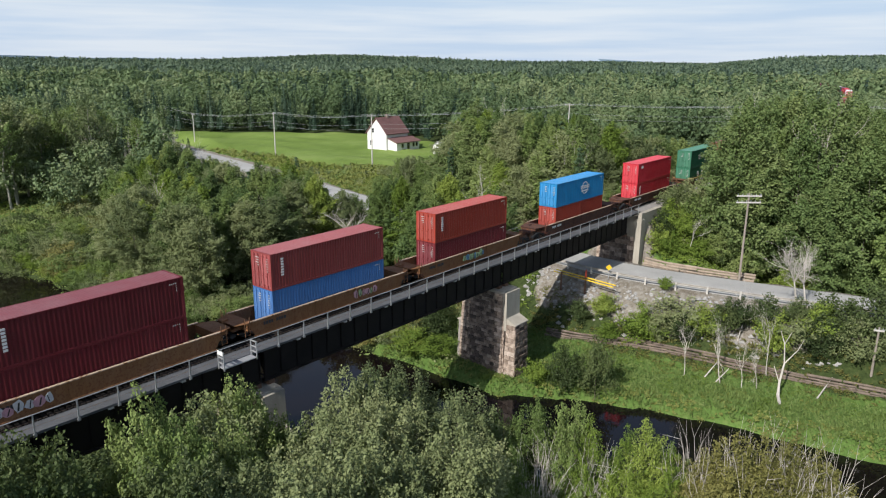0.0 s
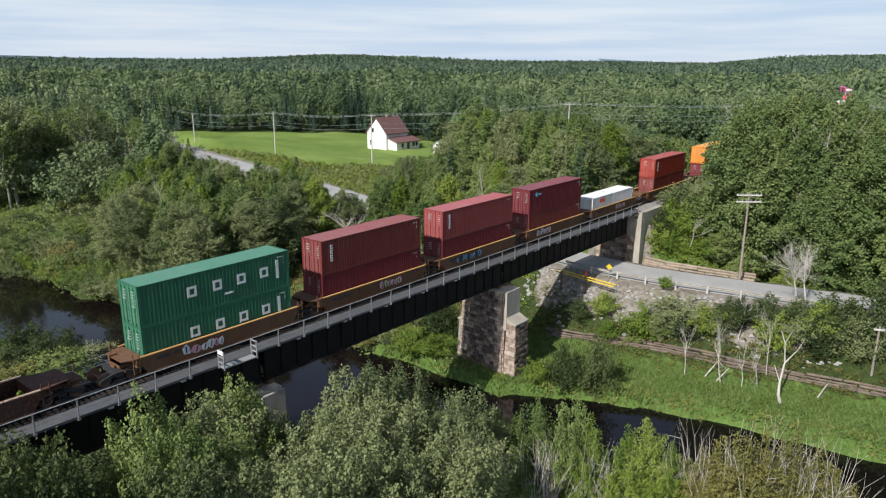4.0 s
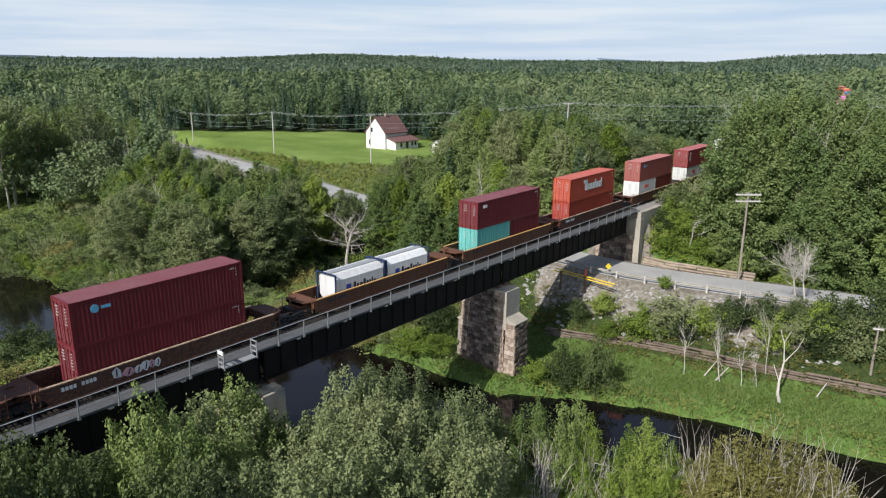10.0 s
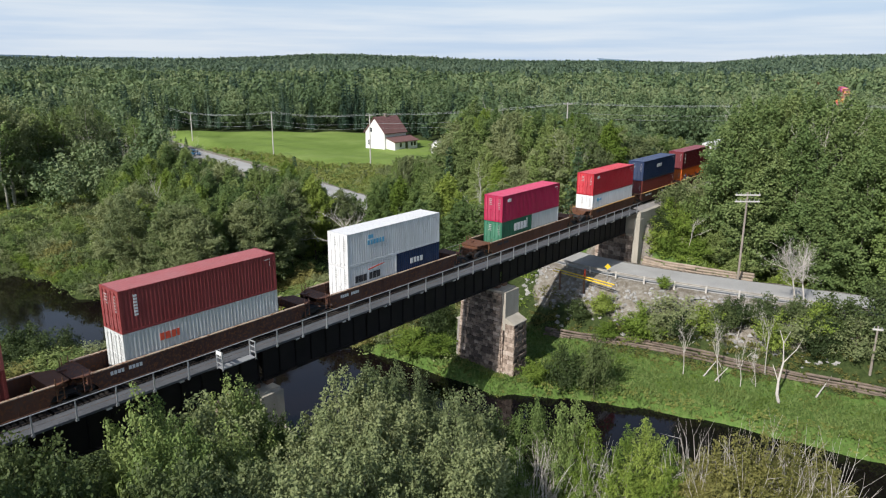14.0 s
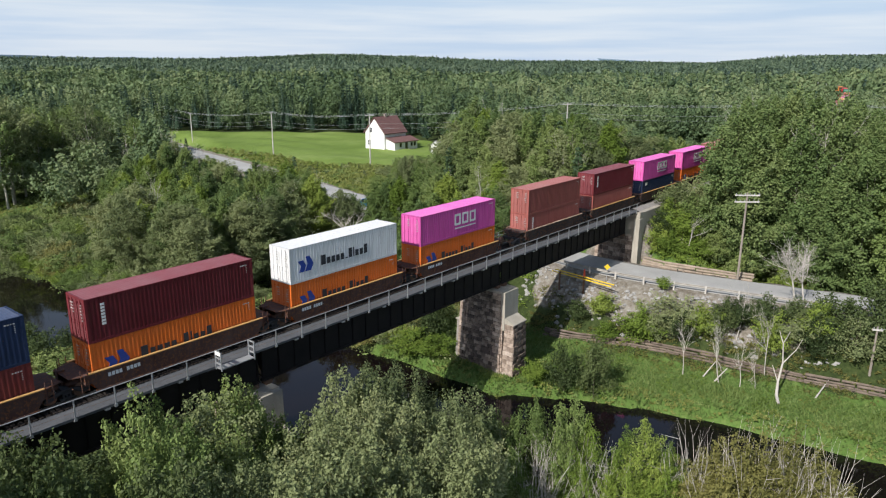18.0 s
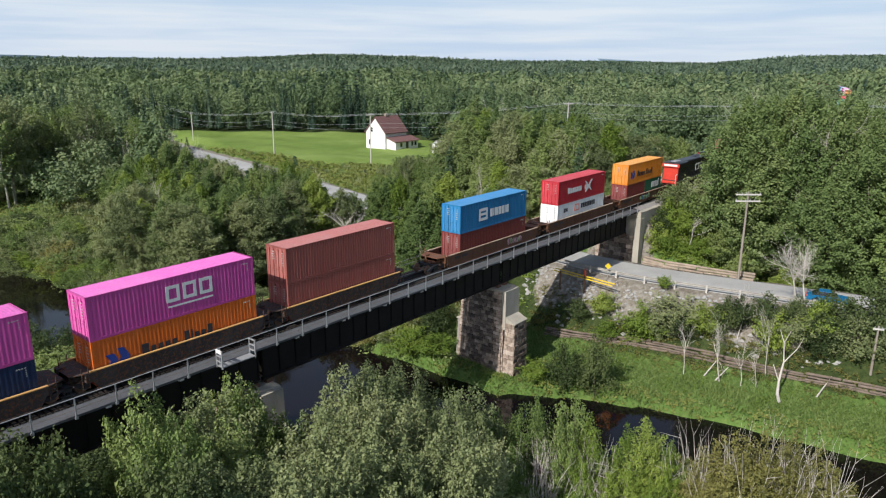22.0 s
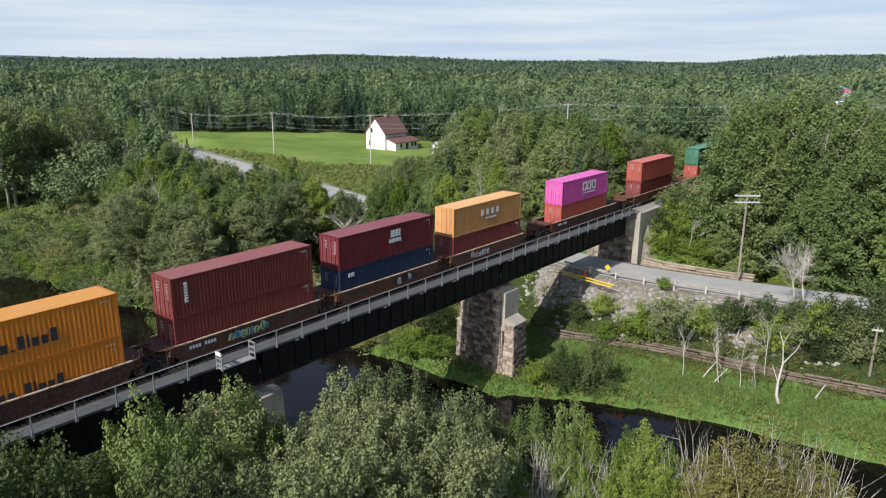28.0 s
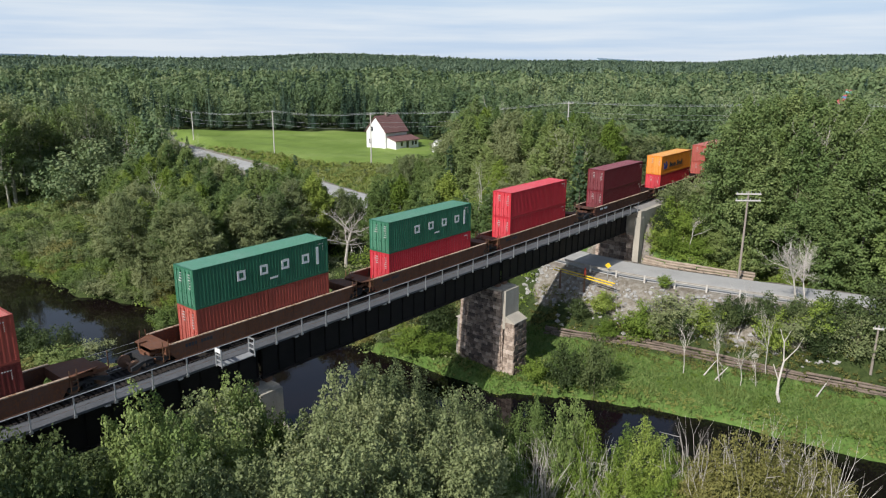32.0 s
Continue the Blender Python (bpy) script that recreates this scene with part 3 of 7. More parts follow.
for y in (WALK_OUT, WALK_IN):
    part("edge_angle", Shape().box(-3, 94.5, y - 0.02, y + 0.02, WALK_Z - 0.12, WALK_Z + 0.03), GRATE, ww)
bar_me = Shape().box(-0.025, 0.025, WALK_OUT, WALK_IN, WALK_Z - 0.07, WALK_Z - 0.028).mesh("cross_bar", GRATE)
for i in range(118):
    part("cross_bar", bar_me, GRATE, ww, m=pose(-2.6 + i * 0.82, 0, 0))
brk = Shape().prism([(WALK_OUT + 0.05, WALK_Z - 0.12), (-1.5, WALK_Z - 0.12), (-1.5, WALK_Z - 0.9), (-1.6, WALK_Z - 0.9), (WALK_OUT + 0.05, WALK_Z - 0.25)], "x", -0.03, 0.03)
brk_me = brk.mesh("bracket", GIRDER)
post_me = Shape().box(-0.04, 0.04, WALK_OUT - 0.075, WALK_OUT - 0.005, WALK_Z - 0.15, WALK_Z + 1.17).box(-0.09, 0.09, WALK_OUT - 0.08, WALK_OUT - 0.005, WALK_Z - 0.2, WALK_Z - 0.02).mesh("post", GALV)
toe_me = Shape().box(-0.16, 0.16, WALK_OUT - 0.03, WALK_OUT + 0.25, WALK_Z - 0.24, WALK_Z - 0.12).mesh("bracket_end", GALV)
POST0, POST_GAP = 12.99 - 2.44 * 6, 2.44
for i in range(40):
    x = POST0 + POST_GAP * i
    if x > 94:
        break
    part("bracket", brk_me, GIRDER, ww, m=pose(x, 0, 0))
    part("post", post_me, GALV, ww, m=pose(x, 0, 0))
    if i % 2 == 0:
        part("bracket_end", toe_me, GALV, ww, m=pose(x - 0.5, 0, 0))
part("top_rail", Shape().tube((-3, WALK_OUT - 0.03, WALK_Z + 1.16), (94.4, WALK_OUT - 0.03, WALK_Z + 1.16), 0.032, n=6), GALV, ww)
for h in (0.42, 0.8):
    part("railing_cable", Shape().tube((-3, WALK_OUT - 0.03, WALK_Z + h), (94.4, WALK_OUT - 0.03, WALK_Z + h), 0.009, n=4), RUSTY, ww)


def refuge(x0, x1):
    """A small place of refuge that juts out from the walkway between two short panels."""
    r = thing("refuge_platform", "galvanised refuge platform with short pipe panels beside the walkway", "platform")
    part("floor_plate", Shape().box(x0, x1, WALK_OUT - 0.75, WALK_OUT - 0.03, WALK_Z - 0.06, WALK_Z + 0.004), GALV, r)
    for x in (x0, x1):
        p = Shape()
        for y in (WALK_OUT - 0.1, WALK_OUT - 0.75):
            p.box(x - 0.04, x + 0.04, y - 0.035, y + 0.035, WALK_Z - 0.15, WALK_Z + 1.2)
        for h in (0.35, 0.75, 1.15):
            p.box(x - 0.03, x + 0.03, WALK_OUT - 0.75, WALK_OUT - 0.1, WALK_Z + h - 0.04, WALK_Z + h + 0.04)
        part("panel", p, GALV, r)
    part("sign_plate", Shape().box(x0 - 0.05, x0 - 0.03, WALK_OUT - 0.72, WALK_OUT - 0.12, WALK_Z + 0.95, WALK_Z + 1.25), LETTER, r, "small white plate")
    return r


refuge(24.9, 27.6)
# posts and wires of the far side
fs = thing("far_railing", "thin wire railing on dark posts along the far side", "railing", kind="structure")
fp = Shape().box(-0.035, 0.035, 2.2, 2.27, -0.5, 0.9).mesh("post", RUSTY)
for i in range(40):
    part("post", fp, RUSTY, fs, m=pose(-2 + 2.44 * i, 0, 0))
for h in (0.45, 0.88):
    part("wire", Shape().tube((-3, 2.235, h), (94, 2.235, h), 0.012, n=4), GALV, fs)
part("edge_plank", Shape().box(-3, 94, 1.7, 2.3, -0.5, -0.42), TIE, fs)

# ---- stone piers and the abutment ----
block_me = Shape().box(-0.5, 0.5, -0.5, 0.5, -0.5, 0.5, 0.045).mesh("stone_block", STONE)
pale_block_me = Shape().box(-0.5, 0.5, -0.5, 0.5, -0.5, 0.5, 0.03).mesh("stone_block", PALE_STONE)
GROUND_AT = lambda x, y: float(land(np.array([x]), np.array([y]))[0])


def courses(parent, x0, x1, y0, y1, z0, z1, faces, seed, course=0.52, quoin=0.0, pale=False):
    """Rough stone blocks in courses on the named faces of a battered core; with quoin, pale dressed blocks at both ends."""
    r = random.Random(seed)
    n = int((z1 - z0) / course)
    h = (z1 - z0) / n
    for k in range(n):
        zc = z0 + h * (k + 0.5)
        b = 0.028 * (z1 - zc)
        for face in faces:
            lo, hi = (y0 - b, y1 + b) if face in "lr" else (x0 - b, x1 + b)
            u = lo
            while u < hi - 0.05:
                w = min(r.uniform(0.5, 1.15) * course / 0.5, hi - u)
                end = False
                if quoin and u == lo:
                    w, end = quoin * (1.25 if k // 2 % 2 else 0.8), True
                elif quoin and hi - u - w < quoin * 1.1:
                    q_w = min(hi - u, quoin * (0.8 if k // 2 % 2 else 1.25))
                    end = hi - u - q_w < 0.2
                    w = hi - u if end else hi - u - q_w
                elif hi - u - w < 0.35:
                    w = hi - u
                d = r.uniform(-0.05, 0.06) + (0.09 if end else 0.0)
                c = u + w / 2
                if face == "l":
                    m, sc = pose(x0 - b - d + 0.1, c, zc), (0.3, w - 0.05, h - 0.05)
                elif face == "r":
                    m, sc = pose(x1 + b + d - 0.1, c, zc), (0.3, w - 0.05, h - 0.05)
                elif face == "n":
                    m, sc = pose(c, y0 - b - d + 0.1, zc), (w - 0.05, 0.3, h - 0.05)
                else:
                    m, sc = pose(c, y1 + b + d - 0.1, zc), (w - 0.05, 0.3, h - 0.05)
                part("stone_block", pale_block_me if end or pale else block_me, STONE, parent, m=m @ pose(0, 0, 0, r.uniform(-1.5, 1.5), r.uniform(-1.5, 1.5), 0) @ Matrix.Diagonal((*sc, 1)))
                u += w


def battered(x0, x1, y0, y1, z0, z1, inset=0.0, batter=0.028):
    b = batter * (z1 - z0)
    i = inset
    lo = [(x0 - b + i, y0 - b + i), (x1 + b - i, y0 - b + i), (x1 + b - i, y1 + b - i), (x0 - b + i, y1 + b - i)]
    hi = [(x0 + i, y0 + i), (x1 - i, y0 + i), (x1 - i, y1 - i), (x0 + i, y1 - i)]
    return Shape().add([(*p, z0) for p in lo] + [(*p, z1) for p in hi], [(3, 2, 1, 0), (4, 5, 6, 7), (0, 1, 5, 4), (1, 2, 6, 5), (2, 3, 7, 6), (3, 0, 4, 7)])


def pier(x0, seed, faces, wide=2.55):
    x1 = x0 + wide
    p = thing("bridge_pier", "tall rough stone bridge pier with concrete end and sloping shoulder", "bridge pier", group="piers of the bridge")
    p["kind"] = "structure"
    foot = min(GROUND_AT(x0, -4), GROUND_AT(x1, 3), WATER_Z) - 0.6
    part("core", battered(x0, x1, -2.55, 2.95, foot, -4.2, 0.06), MORTAR, p)
    part("bearing_cap", Shape().box(x0 - 0.12, x1 + 0.12, -2.6, 3.05, -4.2, -3.95, 0.04), CONCRETE, p)
    part("end_facing", battered(x0 - 0.02, x1 + 0.02, -3.05, -2.55, -8.4, -4.02, 0, 0.01), CONCRETE, p, "smooth pale concrete end")
    courses(p, x0, x1, -2.55, 2.95, foot, -4.2, faces, seed, 0.4, 0.85)
    for sgn, nm in ((-1, "near"), (1, "far")):
        ya, yb = (-4.2, -3.0) if sgn < 0 else (2.9, 3.7)
        part("nose", battered(x0 + 0.1, x1 - 0.1, ya, yb, foot, -7.6 if sgn < 0 else -8.6, 0.05), MORTAR, p)
        zt = -7.6 if sgn < 0 else -8.6
        cap = [(ya - 0.1, zt), (yb + 0.1, zt), (yb + 0.1, zt + (0.75 if sgn < 0 else 0.1)), (ya - 0.1, zt + (0.1 if sgn < 0 else 0.6))]
        part("coping", Shape().prism(cap, "x", x0, x1), CONCRETE, p, "sloping grey coping stone")
        if sgn < 0:
            courses(p, x0 + 0.1, x1 - 0.1, ya, yb, foot, zt, "n", seed + 3, 0.4)
            # paler stone on this face stands in for the sun on it
            courses(p, x0 + 0.1, x1 - 0.1, ya, yb, foot, zt, "l", seed + 4, 0.5, pale=True)
    return p


pier(60.55, 11, "ln")
pier(28.35, 21, "l", 2.0)
ab = thing("bridge_abutment", "grey stone abutment with concrete corner and wing wall", "abutment", kind="structure")
part("breast_wall", Shape().box(93.9, 95.6, -3.1, 3.1, -8.2, -3.95), CONCRETE, ab)
part("back_wall", Shape().box(94.4, 95.6, -3.1, 3.1, -3.95, -0.5), CONCRETE, ab)
part("corner_pilaster", Shape().box(93.5, 94.6, -3.65, -2.75, -8.2, -1.3).box(93.7, 94.6, -3.55, -2.85, -1.3, -0.35), CONCRETE, ab, "pale concrete corner post")
part("wing_wall", Shape().prism([(94.6, -0.45), (101.5, -0.45), (108, -5.5), (108, -8.5), (94.6, -8.5)], "y", -3.5, -2.8), CONCRETE, ab, "stained grey wing wall")
part("far_wing_wall", Shape().prism([(94.6, -0.45), (101.5, -0.45), (108, -5.5), (108, -8.5), (94.6, -8.5)], "y", 2.8, 3.5), CONCRETE, ab)
courses(ab, 93.9, 95.6, -2.7, 3.1, -8.0, -4.0, "l", 31, 0.6, 0.9)
ab2 = thing("bridge_abutment", "grey stone abutment at the near end of the bridge", "abutment", kind="structure")
part("breast_wall", Shape().box(-5.0, -2.3, -3.1, 3.1, -14.5, -3.95), CONCRETE, ab2)
part("back_wall", Shape().box(-5.0, -2.8, -3.1, 3.1, -3.95, -0.5), CONCRETE, ab2)

# ---- the train ----
SPEED = 24.25
CL, CW, CH = 12.19, 2.438, 2.896
COLOURS = {
    "maroon": (0.125, 0.016, 0.022), "brown": (0.150, 0.030, 0.027), "rust": (0.250, 0.034, 0.022), "red": (0.40, 0.022, 0.034), "orange": (0.62, 0.20, 0.022),
    "deep_orange": (0.60, 0.13, 0.02), "blue": (0.012, 0.18, 0.40), "cornflower": (0.045, 0.13, 0.32), "sky_blue": (0.017, 0.165, 0.36), "navy": (0.016, 0.030, 0.075),
    "green": (0.030, 0.130, 0.075), "teal": (0.10, 0.36, 0.33), "white": (0.66, 0.66, 0.64), "grey": (0.46, 0.47, 0.46), "pink": (0.52, 0.075, 0.30),
    "magenta": (0.36, 0.018, 0.065), "tan": (0.50, 0.24, 0.085), "brick": (0.30, 0.062, 0.045), "salmon": (0.265, 0.078, 0.066), "tomato": (0.34, 0.058, 0.032), "rosewood": (0.215, 0.042, 0.042)}
WORDS = {"maroon": "dark maroon", "brown": "red-brown", "rust": "rust-red", "red": "bright red", "orange": "yellow-orange", "deep_orange": "deep orange", "blue": "bright blue",
         "cornflower": "faded cornflower-blue", "sky_blue": "sky-blue", "navy": "dark navy", "green": "dark green", "teal": "faded teal", "white": "white", "grey": "pale grey",
         "pink": "vivid pink", "magenta": "crimson-magenta", "tan": "tan-orange", "brick": "brick-red", "rosewood": "faded rose-brown", "salmon": "faded salmon-brown", "tomato": "orange-red"}
for k, c in COLOURS.items():
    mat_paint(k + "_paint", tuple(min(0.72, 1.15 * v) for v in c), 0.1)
    mat_paint(k + "_roof", tuple(min(0.72, 1.5 * v + 0.035) for v in c), 0.5)  # some bleaching, and sunlight put into the roof colour
    # door ends lightened too: the sun on them is put into the colour
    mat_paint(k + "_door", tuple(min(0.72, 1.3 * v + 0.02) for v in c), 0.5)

MESHES = {}


def shared(key, build):
    if key not in MESHES:
        MESHES[key] = build()
    return MESHES[key]


def corrugated(length, y, z0, z1, out):
    """A side wall of trapezoid corrugations; out is the side that the wall faces (+1 or -1)."""
    n = int((length - 0.4) / 0.278)
    pitch = (length - 0.4) / n
    pts = [(-length / 2 + 0.1, 0)]
    for i in range(n):
        x = -length / 2 + 0.2 + i * pitch
        pts += [(x, 0), (x + pitch * 0.26, 0), (x + pitch * 0.5, 1), (x + pitch * 0.76, 1)]
    pts += [(length / 2 - 0.2, 0), (length / 2 - 0.1, 0)]
    s = Shape()
    vs = [(x, y + out * (-0.045 * d - 0.012), z) for z in (z0, z1) for x, d in pts]
    k = len(pts)
    s.add(vs, [(i, i + 1, k + i + 1, k + i) for i in range(k - 1)])
    return s


def container_kit(length, col, height):
    mat = PAINT[col + "_paint"]
    key = (length, col, height)
    L, h, w = length / 2, height, CW / 2

    def frame_shape():
        s = Shape()
        for x in (-L + 0.08, L - 0.08):
            for y in (-w + 0.08, w - 0.08):
                s.box(x - 0.08, x + 0.08, y - 0.08, y + 0.08, 0, h)
        for y in (-w, w - 0.09):
            s.box(-L + 0.16, L - 0.16, y, y + 0.09, 0, 0.16)
            s.box(-L + 0.16, L - 0.16, y, y + 0.09, h - 0.08, h - 0.012)
        for x in (-L, L - 0.1):
            s.box(x, x + 0.1, -w + 0.16, w - 0.16, 0, 0.15)
            s.box(x, x + 0.1, -w + 0.16, w - 0.16, h - 0.11, h - 0.012)
        return s.mesh("frame", mat)

    def roof_shape():
        n = int(length / 0.21)
        p = (length - 0.2) / n
        pts = []
        for i in range(n):
            x = -L + 0.1 + i * p
            pts += [(x, 0), (x + p * 0.3, 0), (x + p * 0.5, 1), (x + p * 0.8, 1)]
        k = len(pts)
        vs = [(x, y, h - 0.006 - 0.010 * d) for y in (-w + 0.05, w - 0.05) for x, d in pts]
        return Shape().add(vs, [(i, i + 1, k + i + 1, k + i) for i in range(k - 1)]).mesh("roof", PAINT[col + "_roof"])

    def door_shape():
        s = Shape().box(-0.05, 0, -0.535, 0.535, 0.16, h - 0.12)
        for k in range(4):
            z = 0.3 + k * (h - 0.6) / 4
            s.box(-0.075, -0.05, -0.47, 0.47, z, z + (h - 0.6) / 4 - 0.14)
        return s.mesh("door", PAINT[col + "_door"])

    def bar_shape():
        s = Shape().tube((-0.11, 0, 0.12), (-0.11, 0, h - 0.1), 0.025, n=6)
        s.box(-0.14, -0.08, -0.02, 0.22, 1.05, 1.11)
        for z in (0.25, 1.2, h - 0.35):
            s.box(-0.13, -0.05, -0.07, 0.07, z, z + 0.09)
        return s.mesh("locking_bar", mat)

    def end_shape():
        s = Shape()
        pts = []
        for i in range(9):
            y = -w + 0.14 + i * 0.24
            pts += [(y, 0), (y + 0.1, 0), (y + 0.13, 1), (y + 0.21, 1)]
        vs = [(L - 0.02 - 0.045 * d, y, z) for z in (0.15, h - 0.1) for y, d in pts]
        k = len(pts)
        return s.add(vs, [(i, i + 1, k + i + 1, k + i) for i in range(k - 1)]).mesh("end_wall", mat)

    return {"frame": shared((key, "f"), frame_shape), "roof": shared((key, "r"), roof_shape),
            "near": shared((key, "n"), lambda: corrugated(length, -w, 0.14, h - 0.07, -1).mesh("side_wall", mat)),
            "far": shared((key, "b"), lambda: corrugated(length, w, 0.14, h - 0.07, 1).mesh("side_wall", mat)),
            "door": shared((key, "d"), door_shape), "bar": shared((key, "bar"), bar_shape), "end": shared((key, "e"), end_shape)}


def glyph_row(x, z, h, widths, gap=0.18):
    """Plain upright blocks in a row, as wide as the signs of a word: each item is a width and a height as parts of h."""
    s = Shape()
    y = -CW / 2
    for w, k in widths:
        if k > 0:
            s.box(x, x + w * h, y - 0.012, y + 0.005, z, z + k * h)
        x += (w + gap) * h
    return s


def ring(s, x, z, w, h, t):
    y0, y1 = -CW / 2 - 0.012, -CW / 2 + 0.005
    s.box(x, x + t, y0, y1, z, z + h).box(x + w - t, x + w, y0, y1, z, z + h)
    s.box(x + t, x + w - t, y0, y1, z, z + t).box(x + t, x + w - t, y0, y1, z + h - t, z + h)
    return s


def marks(ob, kind, L, h):
    """Company marks as plain shapes of their size and colour."""
    y0, y1 = -CW / 2 - 0.012, -CW / 2 + 0.005

    def put(shape, mat, name="lettering"):
        part(name, shape, mat, ob)

    if kind == "long_word":      # dark word with a blue two-part emblem
        put(glyph_row(-2.9, 0.95, 0.85, [(0.55, 0.95), (0.42, 0.62), (0.42, 0.62), (0.42, 0.62), (0.42, 0.62), (0.3, 0.12), (0.42, 0.95), (0.12, 0.95), (0.42, 0.62), (0.42, 0.62), (0.45, 0.95)]), INK)
        e = Shape().prism([(-4.6, 0.8), (-4.0, 0.8), (-3.7, 1.3), (-4.1, 2.0), (-4.5, 2.0), (-4.3, 1.4)], "y", y0, y1)
        e.prism([(-5.2, 0.8), (-4.7, 0.8), (-4.5, 1.3), (-4.75, 1.75), (-5.3, 1.75), (-5.0, 1.3)], "y", y0, y1)
        put(e, INKBLUE, "emblem")
    elif kind == "three_rings":  # three big square rings and a thin line under them
        s = Shape()
        for i in range(3):
            ring(s, -0.9 + i * 1.25, 1.15, 1.0, 1.15, 0.22)
        s.box(-0.8, 2.6, y0, y1, 0.78, 0.9)
        put(s, LETTER)
    elif kind == "spaced":       # five spaced signs along the side
        s = Shape()
        for i, x in enumerate((-2.6, -0.6, 1.4, 3.4)):
            ring(s, x, 1.25, 0.72, 0.75, 0.17)
        s.box(4.85, 5.1, y0, y1, 0.9, 2.35).box(0.3, 1.0, y0, y1, 0.75, 0.9)
        put(s, LETTER)
    elif kind == "globe":
        s = Shape()
        for i in range(16):
            a, b = i * math.pi / 8, (i + 1) * math.pi / 8
            s.prism([(1.0 + 0.8 * math.cos(a), 1.6 + 0.8 * math.sin(a)), (1.0 + 0.8 * math.cos(b), 1.6 + 0.8 * math.sin(b)), (1.0 + 0.7 * math.cos(b), 1.6 + 0.7 * math.sin(b)), (1.0 + 0.7 * math.cos(a), 1.6 + 0.7 * math.sin(a))], "y", y0, y1)
        for i in range(5):
            ring(s, -0.05 + i * 0.45, 1.5, 0.36, 0.42, 0.1)
        s.box(0.1, 1.9, y0, y1, 1.15, 1.32)
        put(s, LETTER, "emblem")
    elif kind == "slogan":
        for word, x, size in (("The", -4.1, 1.05), ("Factor", -0.6, 1.05)):
            cu = bpy.data.curves.new("lettering", "FONT")
            cu.body, cu.size, cu.extrude = word, size, 0.006
            cu.materials.append(LETTER)
            t = new("lettering", cu)
            t.parent = ob
            t.matrix_basis = pose(x, y0, 1.12, 90, 0, 0)
        for i, (c, x, z) in enumerate(((CYAN, -1.9, 1.75), (YELLOW, -1.4, 1.75), (INKBLUE, -1.9, 1.3), (SIGNRED, -1.55, 1.45), (CYAN, -1.4, 0.95), (INKBLUE, -1.85, 0.85))):
            put(Shape().box(x, x + 0.5, y0 - 0.002 * i, y1, z, z + 0.5), c, "emblem")
        s = glyph_row(3.0, 1.3, 0.62, [(0.7, 1), (0.25, 1), (0.85, 1)])
        for i in range(4):
            s.box(3.0 + i * 0.4, 3.2 + i * 0.4, y0, y1, 2.2 + 0.04 * i, 2.38 + 0.04 * i).box(3.2 + i * 0.35, 3.35 + i * 0.35, y0, y1, 2.0, 2.13)
        put(s, LETTER)
    elif kind == "bold_word":    # a bold slanting white word over the whole upper side
        put(glyph_row(-2.2, 1.05, 1.15, [(0.62, 1), (0.34, 0.68), (0.5, 0.68), (0.5, 0.68), (0.2, 1), (0.45, 0.68), (0.48, 0.68), (0.2, 1)], 0.1), LETTER)
        put(Shape().box(-2.6, -1.6, y0, y1, 2.0, 2.4), LETTER, "emblem")
    elif kind == "wide_word":    # big white word with an emblem before it
        put(glyph_row(-0.9, 1.0, 0.85, [(0.5, 1), (0.18, 1), (0.8, 1), (0.5, 1), (0.55, 1), (0.2, 1), (0.55, 1)], 0.13), LETTER)
        e = ring(Shape(), -2.9, 0.8, 1.5, 1.3, 0.28)
        e.box(-2.6, -1.7, y0, y1, 1.35, 1.6)
        put(e, LETTER, "emblem")
    elif kind == "two_words":    # long white words with a slanting swash
        put(glyph_row(-3.8, 1.15, 0.72, [(0.7, 1), (0.6, 0.85), (0.75, 0.85), (0.5, 0.85), (0.5, 0.85), (0.5, 0.85), (0.6, 0.85), (0.0, 0), (0.9, 0), (0.55, 0.85), (0.55, 0.85), (0.6, 0.85)], 0.12), LETTER)
        put(Shape().prism([(0.6, 0.8), (1.0, 0.8), (2.6, 2.3), (2.2, 2.3)], "y", y0 - 0.002, y1).prism([(0.5, 2.2), (0.8, 2.2), (2.5, 0.9), (2.2, 0.9)], "y", y0 - 0.004, y1), LETTER, "emblem")
    elif kind == "low_word":     # dark word low on a white box, red ring before it
        put(glyph_row(-0.2, 1.75, 0.62, [(0.6, 1), (0.6, 1), (0.6, 1), (0.55, 1), (0.65, 1), (0.6, 1), (0.55, 1), (0.6, 1)], 0.18), INK)
        put(ring(Shape(), -1.9, 1.6, 1.2, 0.85, 0.12), SIGNRED, "emblem")
        put(glyph_row(-4.6, 1.8, 0.5, [(0.6, 1), (0.6, 1), (0.3, 1)], 0.18), INK)
    elif kind == "red_word":
        put(glyph_row(-3.6 if L > 4 else -1.0, 1.75, 0.5, [(0.6, 1), (0.75, 1), (0.6, 1), (0.4, 1)], 0.16), SIGNRED)
    elif kind == "blue_word":
        put(glyph_row(-2.2, 1.35, 0.62, [(0.6, 1), (0.75, 1), (0.6, 1), (0.3, 0), (0.6, 1), (0.6, 1), (0.75, 1)], 0.12), INK)
        put(Shape().prism([(-0.6, 2.2), (1.4, 2.45), (1.4, 2.52), (-0.6, 2.32)], "y", y0, y1), SIGNRED, "emblem")
    elif kind == "pale_word":
        put(glyph_row(-3.7, 1.55, 0.42, [(0.6, 1), (0.6, 1), (0.6, 1), (0.65, 1), (0.6, 1), (0.6, 1)], 0.25), CYAN)
